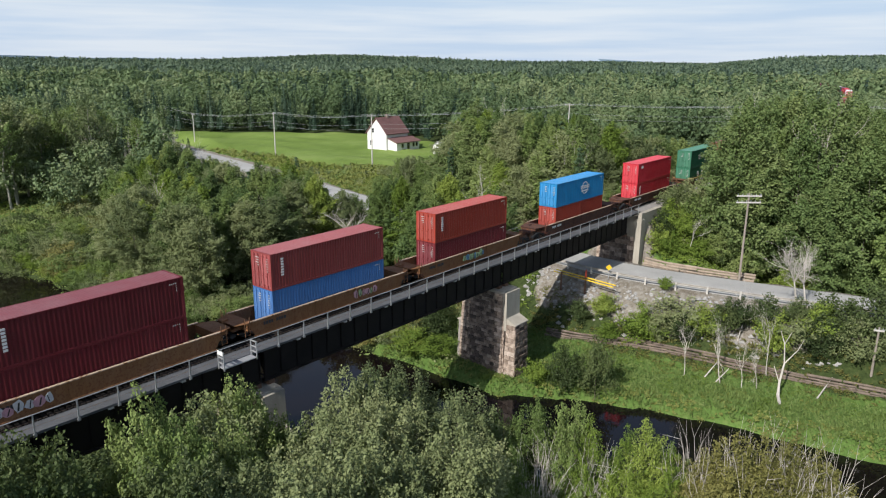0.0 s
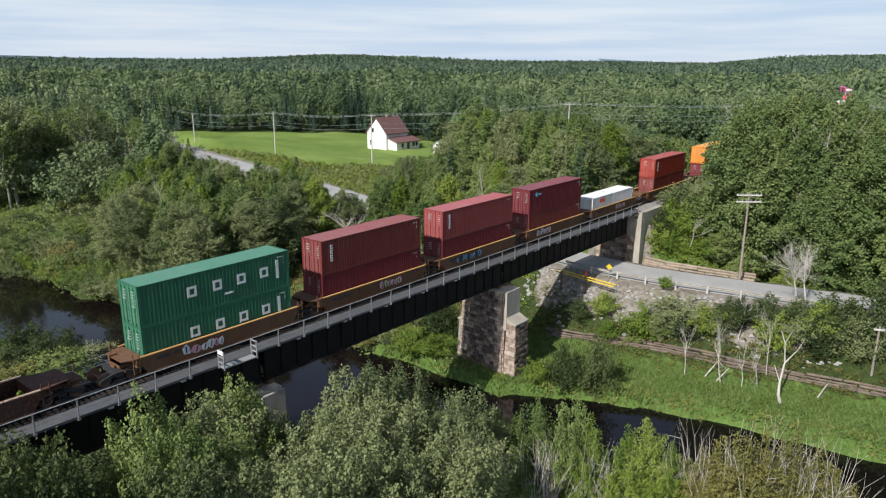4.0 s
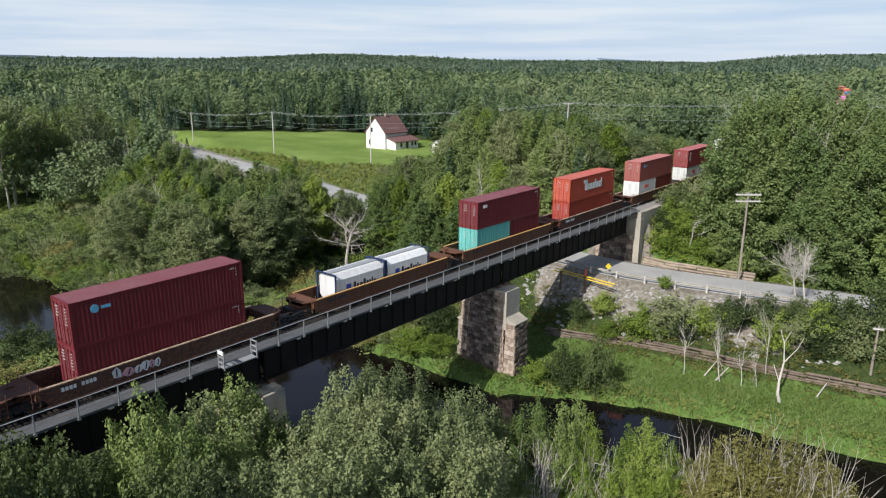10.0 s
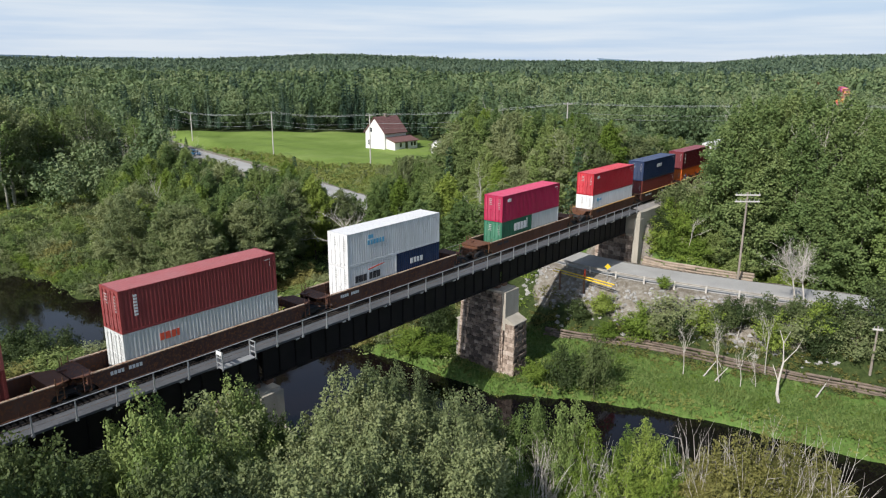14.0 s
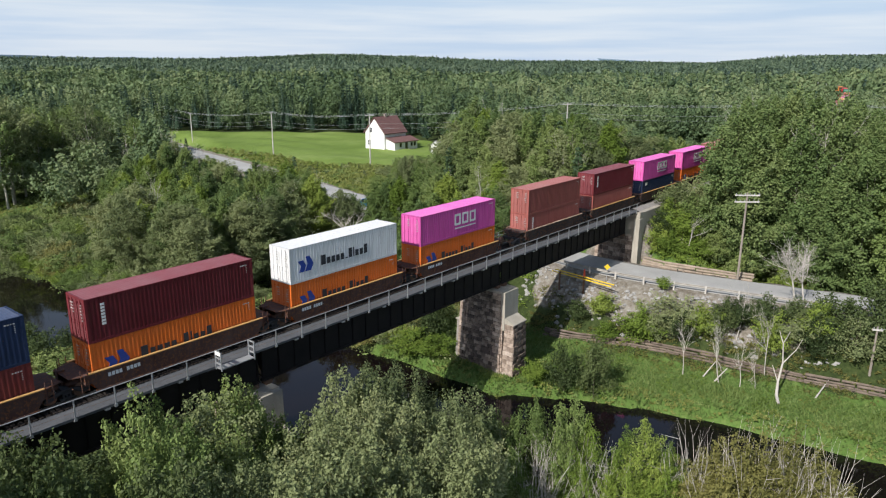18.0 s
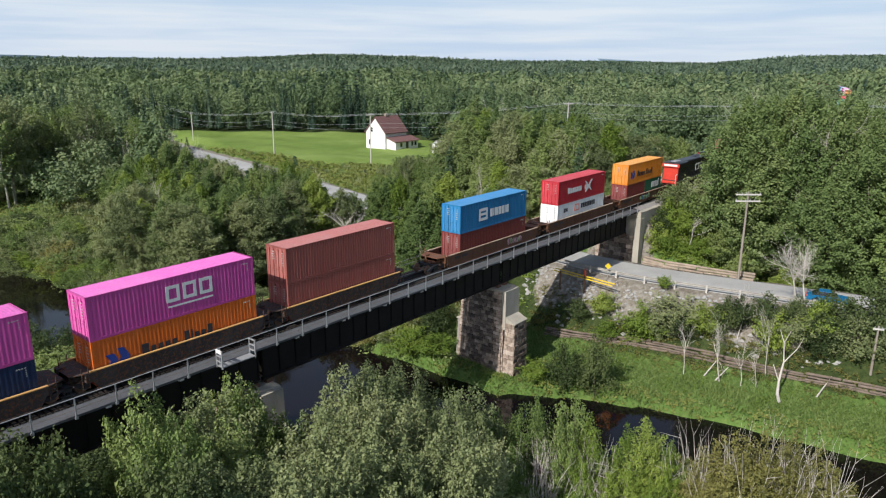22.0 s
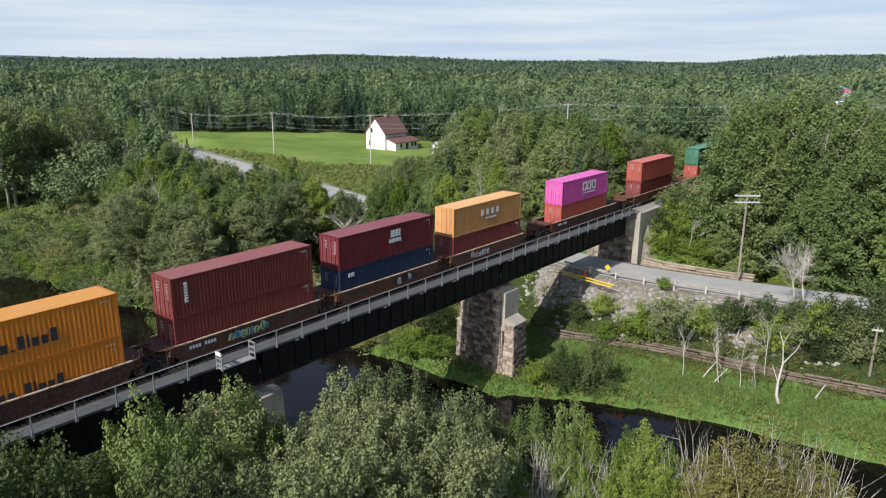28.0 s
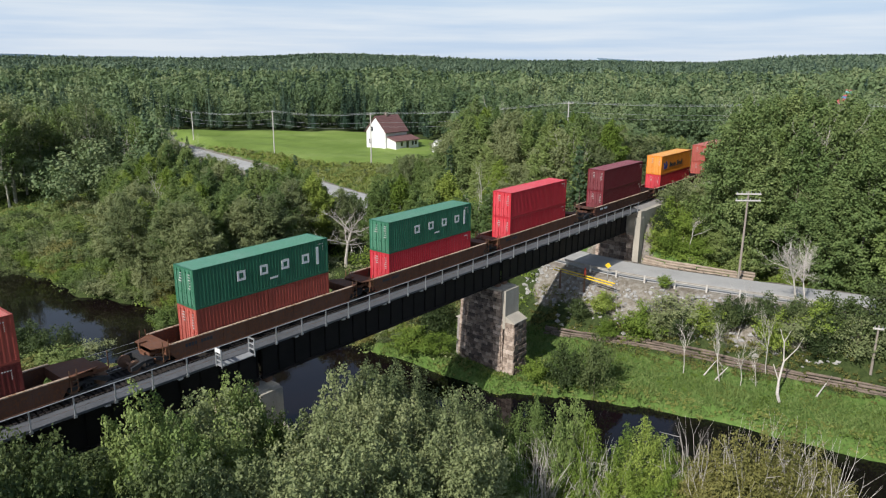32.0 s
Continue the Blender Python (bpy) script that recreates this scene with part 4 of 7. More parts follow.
        put(Shape().box(-3.6, -3.0, y0, y1, 2.1, 2.45), CYAN, "emblem")
    elif kind == "short_word":
        put(glyph_row(-L + 1.0, h - 0.75, 0.34, [(0.7, 1), (0.7, 1), (0.3, 1)], 0.15), LETTER)
    elif kind == "small_emblem":
        put(Shape().tube((-L + 1.5, y0, h - 0.7), (-L + 1.5, y1, h - 0.7), 0.27, n=14).box(-L + 1.9, -L + 2.5, y0, y1, h - 0.8, h - 0.6), CYAN if L > 5 else LETTER, "emblem")
    elif kind == "middle_word":
        put(glyph_row(-1.2, 1.6, 0.5, [(0.65, 1), (0.6, 1), (0.6, 1), (0.7, 1)], 0.3), LETTER)
    elif kind == "two_lines":
        put(glyph_row(0.2, 1.75, 0.65, [(0.8, 1), (0.6, 1), (0.35, 1)], 0.1), LETTER)
        put(glyph_row(0.0, 1.25, 0.35, [(0.8, 1)] * 5, 0.12), LETTER)
    elif kind == "right_word":
        put(glyph_row(-0.6, 1.55, 0.85, [(0.6, 1), (0.65, 1), (0.6, 1), (0.6, 1), (0.14, 1.3)], 0.14), LETTER)
    elif kind == "wide_spaced":
        put(glyph_row(-1.4, 1.5, 0.6, [(0.7, 1), (0.7, 1), (0.7, 1), (0.7, 1)], 0.8), LETTER)
        put(Shape().box(-0.6, 1.3, y0, y1, 1.05, 1.2), LETTER)
    elif kind == "upright":
        s = Shape()
        for i in range(7):
            s.box(-L + 0.95, -L + 1.2, y0, y1, h - 0.6 - i * 0.21, h - 0.45 - i * 0.21)
        put(s, LETTER)
    # the small code plates that every box carries
    if L > 4:
        c = Shape()
        r = random.Random(int(L * 10) + len(kind))
        for i in range(4):
            c.box(L - 1.05 + i * 0.15, L - 0.96 + i * 0.15, y0, y1, h - 0.40, h - 0.33)
        for i in range(4):
            c.box(L - 0.56, L - 0.51, y0, y1, h - 0.55 - i * 0.12, h - 0.50 - i * 0.12)
        tagged(part("code_marks", c, DULL, ob), kind="stuff")
    d = Shape()
    r = random.Random(len(kind) + int(h * 100))
    for i in range(6):
        z, a = h - 0.42 - i * 0.2, r.uniform(0.15, 0.36)
        d.box(-L - 0.09, -L - 0.06, -0.95, -0.95 + a * 0.8, z, z + 0.045)
        if i < 4:
            d.box(-L - 0.09, -L - 0.06, 0.15, 0.15 + r.uniform(0.1, 0.4), z - 0.02, z + 0.03)
    tagged(part("door_lettering", d, DULL, ob), kind="stuff")


def container(col, length=CL, kind="plain", height=CH, where=""):
    word = {"plain": "corrugated", "tank": "smooth"}.get(kind, "lettered corrugated")
    size = "long" if length > 7 else "short"
    ob = thing("shipping_container", f"{WORDS[col]} {word} {size} container {where}", "shipping container", group="containers of the train")
    k = container_kit(length, col, height)
    L = length / 2
    part("frame", k["frame"], None, ob)
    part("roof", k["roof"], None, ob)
    part("side_wall", k["near"], None, ob)
    part("side_wall", k["far"], None, ob)
    part("end_wall", k["end"], None, ob)
    for s in (-1, 1):
        d = part("door", k["door"], None, ob, m=pose(-L + 0.06, s * 0.545, 0))
        for q in (-0.24, 0.24):
            part("locking_bar", k["bar"], None, d, m=pose(0, q, 0))
    marks(ob, kind, L, height)
    return ob


def tank_box():
    """A white tank with clipped corners in a short open frame."""
    ob = thing("tank_container", "white insulated tank with clipped corners in a dark frame, lettered", "tank container", group="containers of the train")
    w, h, c, L = 1.2, 2.5, 0.45, 3.0
    sec = [(-w + c, 0.15), (w - c, 0.15), (w, 0.15 + c), (w, h - c), (w - c, h), (-w + c, h), (-w, h - c), (-w, 0.15 + c)]
    part("tank", Shape().prism([(a * 0.97, b) for a, b in sec], "x", -L + 0.25, L - 0.25), PAINT["white_paint"], ob)
    f = Shape()
    for x in (-L + 0.06, L - 0.06):
        for y in (-w + 0.05, w - 0.05):
            f.box(x - 0.06, x + 0.06, y - 0.06, y + 0.06, 0, h + 0.1)
        f.box(x - 0.06, x + 0.06, -w + 0.1, w - 0.1, 0, 0.12).box(x - 0.06, x + 0.06, -w + 0.1, w - 0.1, h, h + 0.1)
    for y in (-w + 0.05, w - 0.05):
        f.box(-L, L, y - 0.05, y + 0.05, 0, 0.1)
    f.box(-L, L, -0.04, 0.04, h + 0.0, h + 0.06)
    part("tank_frame", f, PAINT["navy_paint"], ob, "dark steel frame")
    part("gangway", Shape().box(-L + 0.2, L - 0.2, -0.35, 0.35, h + 0.02, h + 0.07), GALV, ob)
    y0, y1 = -w * 0.97 - 0.012, -w * 0.97 + 0.01
    s, x = Shape(), -0.9
    for wd, k in [(0.36, 1), (0.3, 0.62), (0.44, 0.62), (0.36, 1), (0.3, 0.62), (0.22, 0.62), (0.2, 0.9), (0.3, 0.5)]:
        s.box(x, x + wd * 0.8, y0, y1, 0.95, 0.95 + 0.6 * k)
        x += wd * 0.8 + 0.1
    part("lettering", s, INK, ob)
    e = Shape().box(-1.75, -1.2, y0, y1, 0.9, 1.5)
    part("emblem", e, INKBLUE, ob)
    return ob


# ---- well cars ----
SILL = {"ochre": (0.225, 0.105, 0.042), "oxide": (0.075, 0.036, 0.028), "rusty": (0.125, 0.055, 0.032), "yellow": (0.13, 0.068, 0.034), "dark": (0.045, 0.035, 0.032)}
GRAF = [mat_surface("spray_silver", (0.55, 0.56, 0.58), 0.5, grain=2, vary=0.2), mat_surface("spray_blue", (0.10, 0.25, 0.42), 0.5, grain=2, vary=0.3),
        mat_surface("spray_pink", (0.50, 0.28, 0.33), 0.5, grain=2, vary=0.25), mat_surface("spray_black", (0.02, 0.02, 0.025), 0.5, grain=2, vary=0.2),
        mat_surface("spray_green", (0.30, 0.42, 0.22), 0.5, grain=2, vary=0.3)]
SILL_MAT = {k: mat_paint(k + "_car_paint", c, 0.3, 0.46, 0.8) for k, c in SILL.items()}
EDGE = mat_paint("worn_sill_edge", (0.44, 0.33, 0.24), 0.4, 0.46, 0.8)
EDGE_YELLOW = mat_surface("yellow_sill_edge", (0.55, 0.31, 0.11), 0.7, grain=1.5, vary=0.2)
SILL_TOP, SILL_LOW = 1.52, 0.30


def truck_kit():
    fr = Shape()
    for y in (-1.0, 1.0):
        fr.prism([(-1.3, 0.55), (-1.3, 0.32), (-0.95, 0.3), (-0.4, 0.62), (0.4, 0.62), (0.95, 0.3), (1.3, 0.32), (1.3, 0.55), (0.5, 0.78), (-0.5, 0.78)], "y", y - 0.1, y + 0.1)
        for k in (-0.2, 0, 0.2):
            fr.tube((k, y, 0.28), (k, y, 0.62), 0.07, n=6)
        fr.box(-0.42, 0.42, y - 0.09, y + 0.09, 0.2, 0.3)
    fr.box(-0.22, 0.22, -1.1, 1.1, 0.5, 0.8)
    wh = Shape()
    for y in (-0.755, 0.755):
        s = 1 if y > 0 else -1
        wh.tube((0, y - 0.07, 0.42), (0, y + 0.07, 0.42), 0.42, n=16)
        wh.tube((0, y - s * 0.1, 0.42), (0, y - s * 0.06, 0.42), 0.45, n=16)
    wh.tube((0, -1.05, 0.42), (0, 1.05, 0.42), 0.08, n=8)
    return fr.mesh("truck_frame", BLACKISH), wh.mesh("wheelset", RUSTY)


TRUCK, WHEELSET = truck_kit()


def well_car(sill_len, unit_len, colour, edge, tag, both):
    """One unit of a well car, centred on its well. Returns the thing; its wheelsets are kept in a list on the side."""
    mat = SILL_MAT[colour]
    desc = {"ochre": "ochre-yellow weathered", "oxide": "dark oxide-brown", "rusty": "rusty brown", "yellow": "faded yellow", "dark": "sooty dark brown"}[colour]
    car = thing("well_car", f"{desc} double-stack well car{' with sprayed graffiti' if tag is not None else ' on the track'}", "freight car", group="well cars of the train")
    S = sill_len / 2
    key = (sill_len, colour)

    def sill():
        s = Shape()
        s.prism([(-S, 1.05), (-S + 0.5, SILL_LOW), (S - 0.5, SILL_LOW), (S, 1.05), (S, SILL_TOP - 0.06), (-S, SILL_TOP - 0.06)], "y", -0.03, 0.03)
        s.box(-S + 0.4, S - 0.4, -0.09, 0.09, SILL_LOW - 0.06, SILL_LOW)
        n = int(sill_len / 1.9)
        for i in range(1, n):
            s.box(-S + i * sill_len / n - 0.03, -S + i * sill_len / n + 0.03, -0.06, 0.06, SILL_LOW, SILL_TOP - 0.06)
        return s.mesh("side_sill", mat)

    me = shared((key, "sill"), sill)
    emat = EDGE_YELLOW if edge else EDGE
    rim = shared((sill_len, edge, "rim"), lambda: Shape().box(-S, S, -0.1, 0.1, SILL_TOP - 0.06, SILL_TOP).mesh("sill_rim", emat))
    for y in (-1.45, 1.45):
        sl = part("side_sill", me, None, car, m=pose(0, y, 0))
        part("sill_rim", rim, None, sl)
    fl = shared((sill_len, "floor"), lambda: [s := Shape(), [s.box(x - 0.3, x + 0.3, -1.42, 1.42, 0.26, 0.36) for x in np.linspace(-S + 0.9, S - 0.9, 6)], s.box(-S + 0.4, S - 0.4, -0.2, 0.2, 0.28, 0.34)][0].mesh("well_floor", RUSTY))
    part("well_floor", fl, None, car)
    E = unit_len / 2

    def deck():
        s = Shape()
        a, b = S - 0.05, E - 0.15
        s.box(a, b, -0.75, 0.75, 0.86, 1.1, 0.03)
        s.box(a - 0.25, a + 0.25, -1.42, 1.42, 0.8, SILL_TOP - 0.08)
        s.prism([(a + 0.2, -1.42), (a + 0.2, 1.42), (min(b, a + 2.0), 1.05), (min(b, a + 2.0), -1.05)], "z", 1.36, 1.43)
        s.box(min(b, a + 1.7), min(b, a + 1.9), -1.0, 1.0, 1.1, 1.36)
        s.box(b - 0.3, b + 0.12, -0.3, 0.3, 0.7, 1.0)
        return s.mesh("end_deck", mat)

    dk = shared((sill_len, unit_len, colour, "deck"), deck)
    part("end_deck", dk, None, car)
    part("end_deck", dk, None, car, m=pose(0, 0, 0, 0, 0, 180))
    lad = shared((colour, "ladder"), lambda: [s := Shape(), [s.box(-0.2, 0.2, -0.02, 0.02, z, z + 0.035) for z in (0.5, 0.8, 1.1, 1.4)], s.box(-0.23, -0.19, -0.03, 0.03, 0.45, 1.9), s.box(0.19, 0.23, -0.03, 0.03, 0.45, 1.9)][0].mesh("ladder", SILL_MAT["yellow"] if colour in ("ochre", "yellow", "rusty") else mat))
    for x, y in ((S + 0.25, -1.5), (-S - 0.25, -1.5), (-S - 0.25, 1.5)):
        part("ladder", lad, None, car, m=pose(x, y, 0))
    lock = shared((colour, "lever"), lambda: Shape().tube((0, -1.3, 0.75), (0, 1.3, 0.75), 0.03, n=5).box(-0.25, 0.25, 0.3, 0.5, 1.15, 1.55).tube((0, 0.62, 1.1), (0, 0.62, 2.1), 0.03, n=6).mesh("brake_gear", mat))
    part("brake_gear", lock, None, car, m=pose(-S - 0.9, 0, 0))
    sets = []
    tx = E - (0.0 if E - S < 1.6 else 1.55)
    for x in ((-tx, tx) if both else (-tx,)):
        t = part("truck", TRUCK, None, car, m=pose(x, 0, 0))
        for q in (-0.9, 0.9):
            sets.append(part("wheelset", WHEELSET, None, t, m=pose(q, 0, 0)))
    if tag is not None:
        r = random.Random(tag * 7 + 1)
        x = r.uniform(-S + 1, S - 6)
        for i in range(r.randint(6, 10)):
            w, z0, k = r.uniform(0.3, 0.7), r.uniform(0.48, 0.62), r.uniform(0.6, 0.86)
            n = r.randint(5, 8)
            pts = [(x + w / 2 + w * 0.62 * math.cos(a) * r.uniform(0.55, 1.2), z0 + k / 2 + k * 0.52 * math.sin(a) * r.uniform(0.7, 1.05)) for a in (j * 2 * math.pi / n + 0.3 for j in range(n))]
            part("graffiti", Shape().prism(pts, "y", -1.535 - 0.003 * i, -1.485), GRAF[(tag + (i % 3 == 1) * 2) % len(GRAF)], car)
            y = -1.542 - 0.003 * i
            dx = r.uniform(-0.12, 0.12)
            part("graffiti", Shape().prism([(x + w * 0.35, z0 + k * 0.2), (x + w * 0.5, z0 + k * 0.2), (x + w * 0.55 + dx, z0 + k * 0.8), (x + w * 0.42 + dx, z0 + k * 0.8)], "y", y - 0.02, y), GRAF[3], car)
            x += w * r.uniform(0.85, 1.15)
    if colour != "dark":
        s = Shape()
        for i in range(9):
            if i != 4:
                s.box(-S + 1.2 + i * 0.24, -S + 1.38 + i * 0.24, -1.5, -1.478, 0.95, 1.2)
        tagged(part("car_number_bars", s, LETTER if colour == "oxide" else INK, car), kind="stuff")
    return car, sets


# start of the upper box on the track at 0 s, upper box, lower boxes, well length, unit length, paint of the car, yellow rim, graffiti
FIRST_CARS = [
    (11.7, ("maroon", "upright"), ["maroon"], 16.9, 19.4, "ochre", 0, 0), (31.1, ("rosewood", "upright"), ["cornflower"], 16.9, 19.4, "ochre", 0, 2), (50.5, ("rust", "upright"), ["maroon"], 16.9, 19.4, "ochre", 0, 4),
    (73.4, ("blue", "globe"), ["rust", "rust"], 16.9, 22.6, "oxide", 0, None), (96.6, ("red", "short_word"), ["red:upright"], 16.9, 22.6, "oxide", 0, None),
    (117.6, ("green", "spaced"), ["green:spaced"], 13.0, 15.4, "yellow", 1, 5), (133.1, ("brown", "upright"), ["maroon"], 13.0, 15.4, "yellow", 1, 2), (148.6, ("rosewood", "upright"), ["maroon"], 13.0, 15.4, "yellow", 1, 1),
    (164.3, ("maroon", "small_emblem"), ["brown"], 13.0, 15.4, "yellow", 1, 0), (179.9, None, ["grey:red_word", "white"], 13.0, 15.4, "yellow", 1, 2),
    (199.6, ("rust", "upright"), ["brown", "brown"], 16.9, 19.6, "yellow", 1, None), (221.1, ("orange", "long_word"), ["maroon"], 16.9, 19.0, "oxide", 0, 0), (239.8, ("maroon", "slogan"), ["brown"], 16.9, 19.4, "oxide", 0, 1),
    (258.9, ("maroon", "small_emblem"), ["maroon"], 16.9, 19.4, "oxide", 0, 5), (280.0, None, ["tank", "tank"], 16.9, 19.4, "rusty", 1, None), (299.9, ("maroon", "short_word"), ["teal", "maroon"], 16.9, 19.4, "rusty", 1, None)]
MIDDLE_CARS = [
    (319.3, ("tomato", "bold_word"), ["rust"], 16.9, 19.4, "oxide", 0, None), (340.0, ("salmon", "small_emblem"), ["white:red_word", "brown"], 16.9, 19.2, "rusty", 0, None), (359.0, ("rosewood", "upright"), ["grey:red_word"], 16.9, 19.2, "oxide", 0, None),
    (378.6, ("white", "pale_word"), ["white:blue_word", "navy:middle_word"], 16.9, 19.4, "oxide", 0, None), (401.6, ("magenta", "short_word"), ["green:right_word", "grey"], 16.9, 22.0, "rusty", 0, None),
    (422.7, ("red", "short_word"), ["white:small_emblem"], 13.0, 15.4, "rusty", 1, None), (438.45, ("navy", "middle_word"), ["brown"], 13.0, 15.4, "oxide", 1, 3), (454.0, ("maroon", "upright"), ["deep_orange:long_word"], 13.0, 15.4, "oxide", 1, None),
    (469.6, ("white", "long_word"), ["deep_orange:long_word"], 13.0, 15.4, "oxide", 1, None), (485.1, ("pink", "three_rings"), ["deep_orange:long_word"], 13.0, 15.4, "oxide", 1, None),
    (504.0, ("salmon", "plain"), ["salmon:upright"], 13.0, 15.4, "dark", 0, None), (519.9, ("maroon", "upright"), ["salmon"], 13.0, 15.4, "dark", 1, None), (535.6, ("pink", "three_rings"), ["navy:short_word"], 13.0, 15.4, "dark", 1, None),
    (551.0, ("pink", "three_rings"), ["deep_orange:long_word"], 13.0, 15.4, "dark", 1, None), (566.2, ("salmon", "plain"), ["salmon"], 13.0, 15.4, "dark", 1, None)]
LAST_CARS = [
    (588.1, ("sky_blue", "wide_word"), ["brown"], 16.9, 19.4, "rusty", 0, 2), (607.55, ("red", "two_words"), ["white:low_word"], 16.9, 19.4, "rusty", 0, None), (627.0, ("orange", "long_word"), ["brown", "green:right_word"], 16.9, 19.6, "rusty", 0, 4),
    (670.4, ("salmon", "plain"), ["deep_orange:long_word"], 13.0, 15.4, "oxide", 0, 1), (686.3, ("orange", "long_word"), ["orange:long_word"], 13.0, 15.4, "oxide", 0, 0), (702.1, ("brown", "upright"), ["brown"], 13.0, 15.4, "oxide", 0, 4),
    (717.2, ("maroon", "two_lines"), ["navy:short_word"], 13.0, 15.4, "rusty", 0, 3), (732.6, ("tan", "wide_spaced"), ["brown"], 13.0, 15.4, "rusty", 0, 5),
    (754.1, ("pink", "three_rings"), ["brick"], 16.9, 22.6, "oxide", 0, None), (777.4, ("brick", "plain"), ["brown"], 16.9, 22.6, "rusty", 0, None),
    (800.8, ("green", "spaced"), ["brick", "brick"], 16.9, 19.3, "rusty", 0, None), (820.2, ("green", "spaced"), ["red"], 16.9, 19.3, "rusty", 0, None), (839.7, ("red", "plain"), ["red"], 16.9, 19.3, "rusty", 0, None),
    (862.0, ("maroon", "plain"), ["maroon"], 16.9, 19.3, "oxide", 0, None), (881.4, ("orange", "long_word"), ["red"], 16.9, 19.3, "oxide", 0, None), (900.8, ("brick", "plain"), ["brick"], 16.9, 19.3, "oxide", 0, None)]
U = FIRST_CARS + MIDDLE_CARS + LAST_CARS
tail = random.Random(41)
s_next = 923.0
for i in range(15):
    up = tail.choice(["brick", "maroon", "red", "pink", "orange", "deep_orange", "white", "navy", "brown", "teal", "green", "sky_blue"])
    U.append((s_next, (up, "plain"), [tail.choice(["maroon", "deep_orange", "brick", "navy", "white", "red"])], 13.0, 15.4, "oxide", 0, None))
    s_next += 15.5

MOVERS, WHEELS = [], []
for n_unit, (s0, upper, lower, sill_len, unit_len, colour, edge, tag) in enumerate(U):
    mid = s0 + CL / 2
    single = unit_len > 15.5
    car, sets = well_car(sill_len, unit_len, colour, edge, tag, single)
    MOVERS.append((car, mid, 0.0))
    WHEELS += sets
    floor = 0.36
    if len(lower) == 1:
        col, _, kd = lower[0].partition(":")
        MOVERS.append((container(col, CL, kd or "plain", CH, "sunk in a well car"), mid, floor))
    else:
        for k, low in enumerate(lower):
            if low == "tank":
                MOVERS.append((tank_box(), mid + (-3.06, 3.06)[k], floor))
                continue
            col, _, kd = low.partition(":")
            MOVERS.append((container(col, 6.05, kd or "plain", CH if upper else 2.59, "sunk in a well car"), mid + (-3.06, 3.06)[k], floor))
    if upper:
        MOVERS.append((container(upper[0], CL, upper[1], CH, f"stacked on a {WORDS.get(lower[0].partition(':')[0], 'white')} one"), mid, floor + CH + 0.01))

# ---- the locomotive in the middle of the train, facing away ----
LOCO_BLACK = mat_surface("locomotive_black", (0.022, 0.022, 0.026), 0.42, grain=1.5, vary=0.35)
LOCO_RED = mat_surface("locomotive_red", (0.62, 0.055, 0.035), 0.4, grain=2, vary=0.15)
LOCO_MID = 655.9


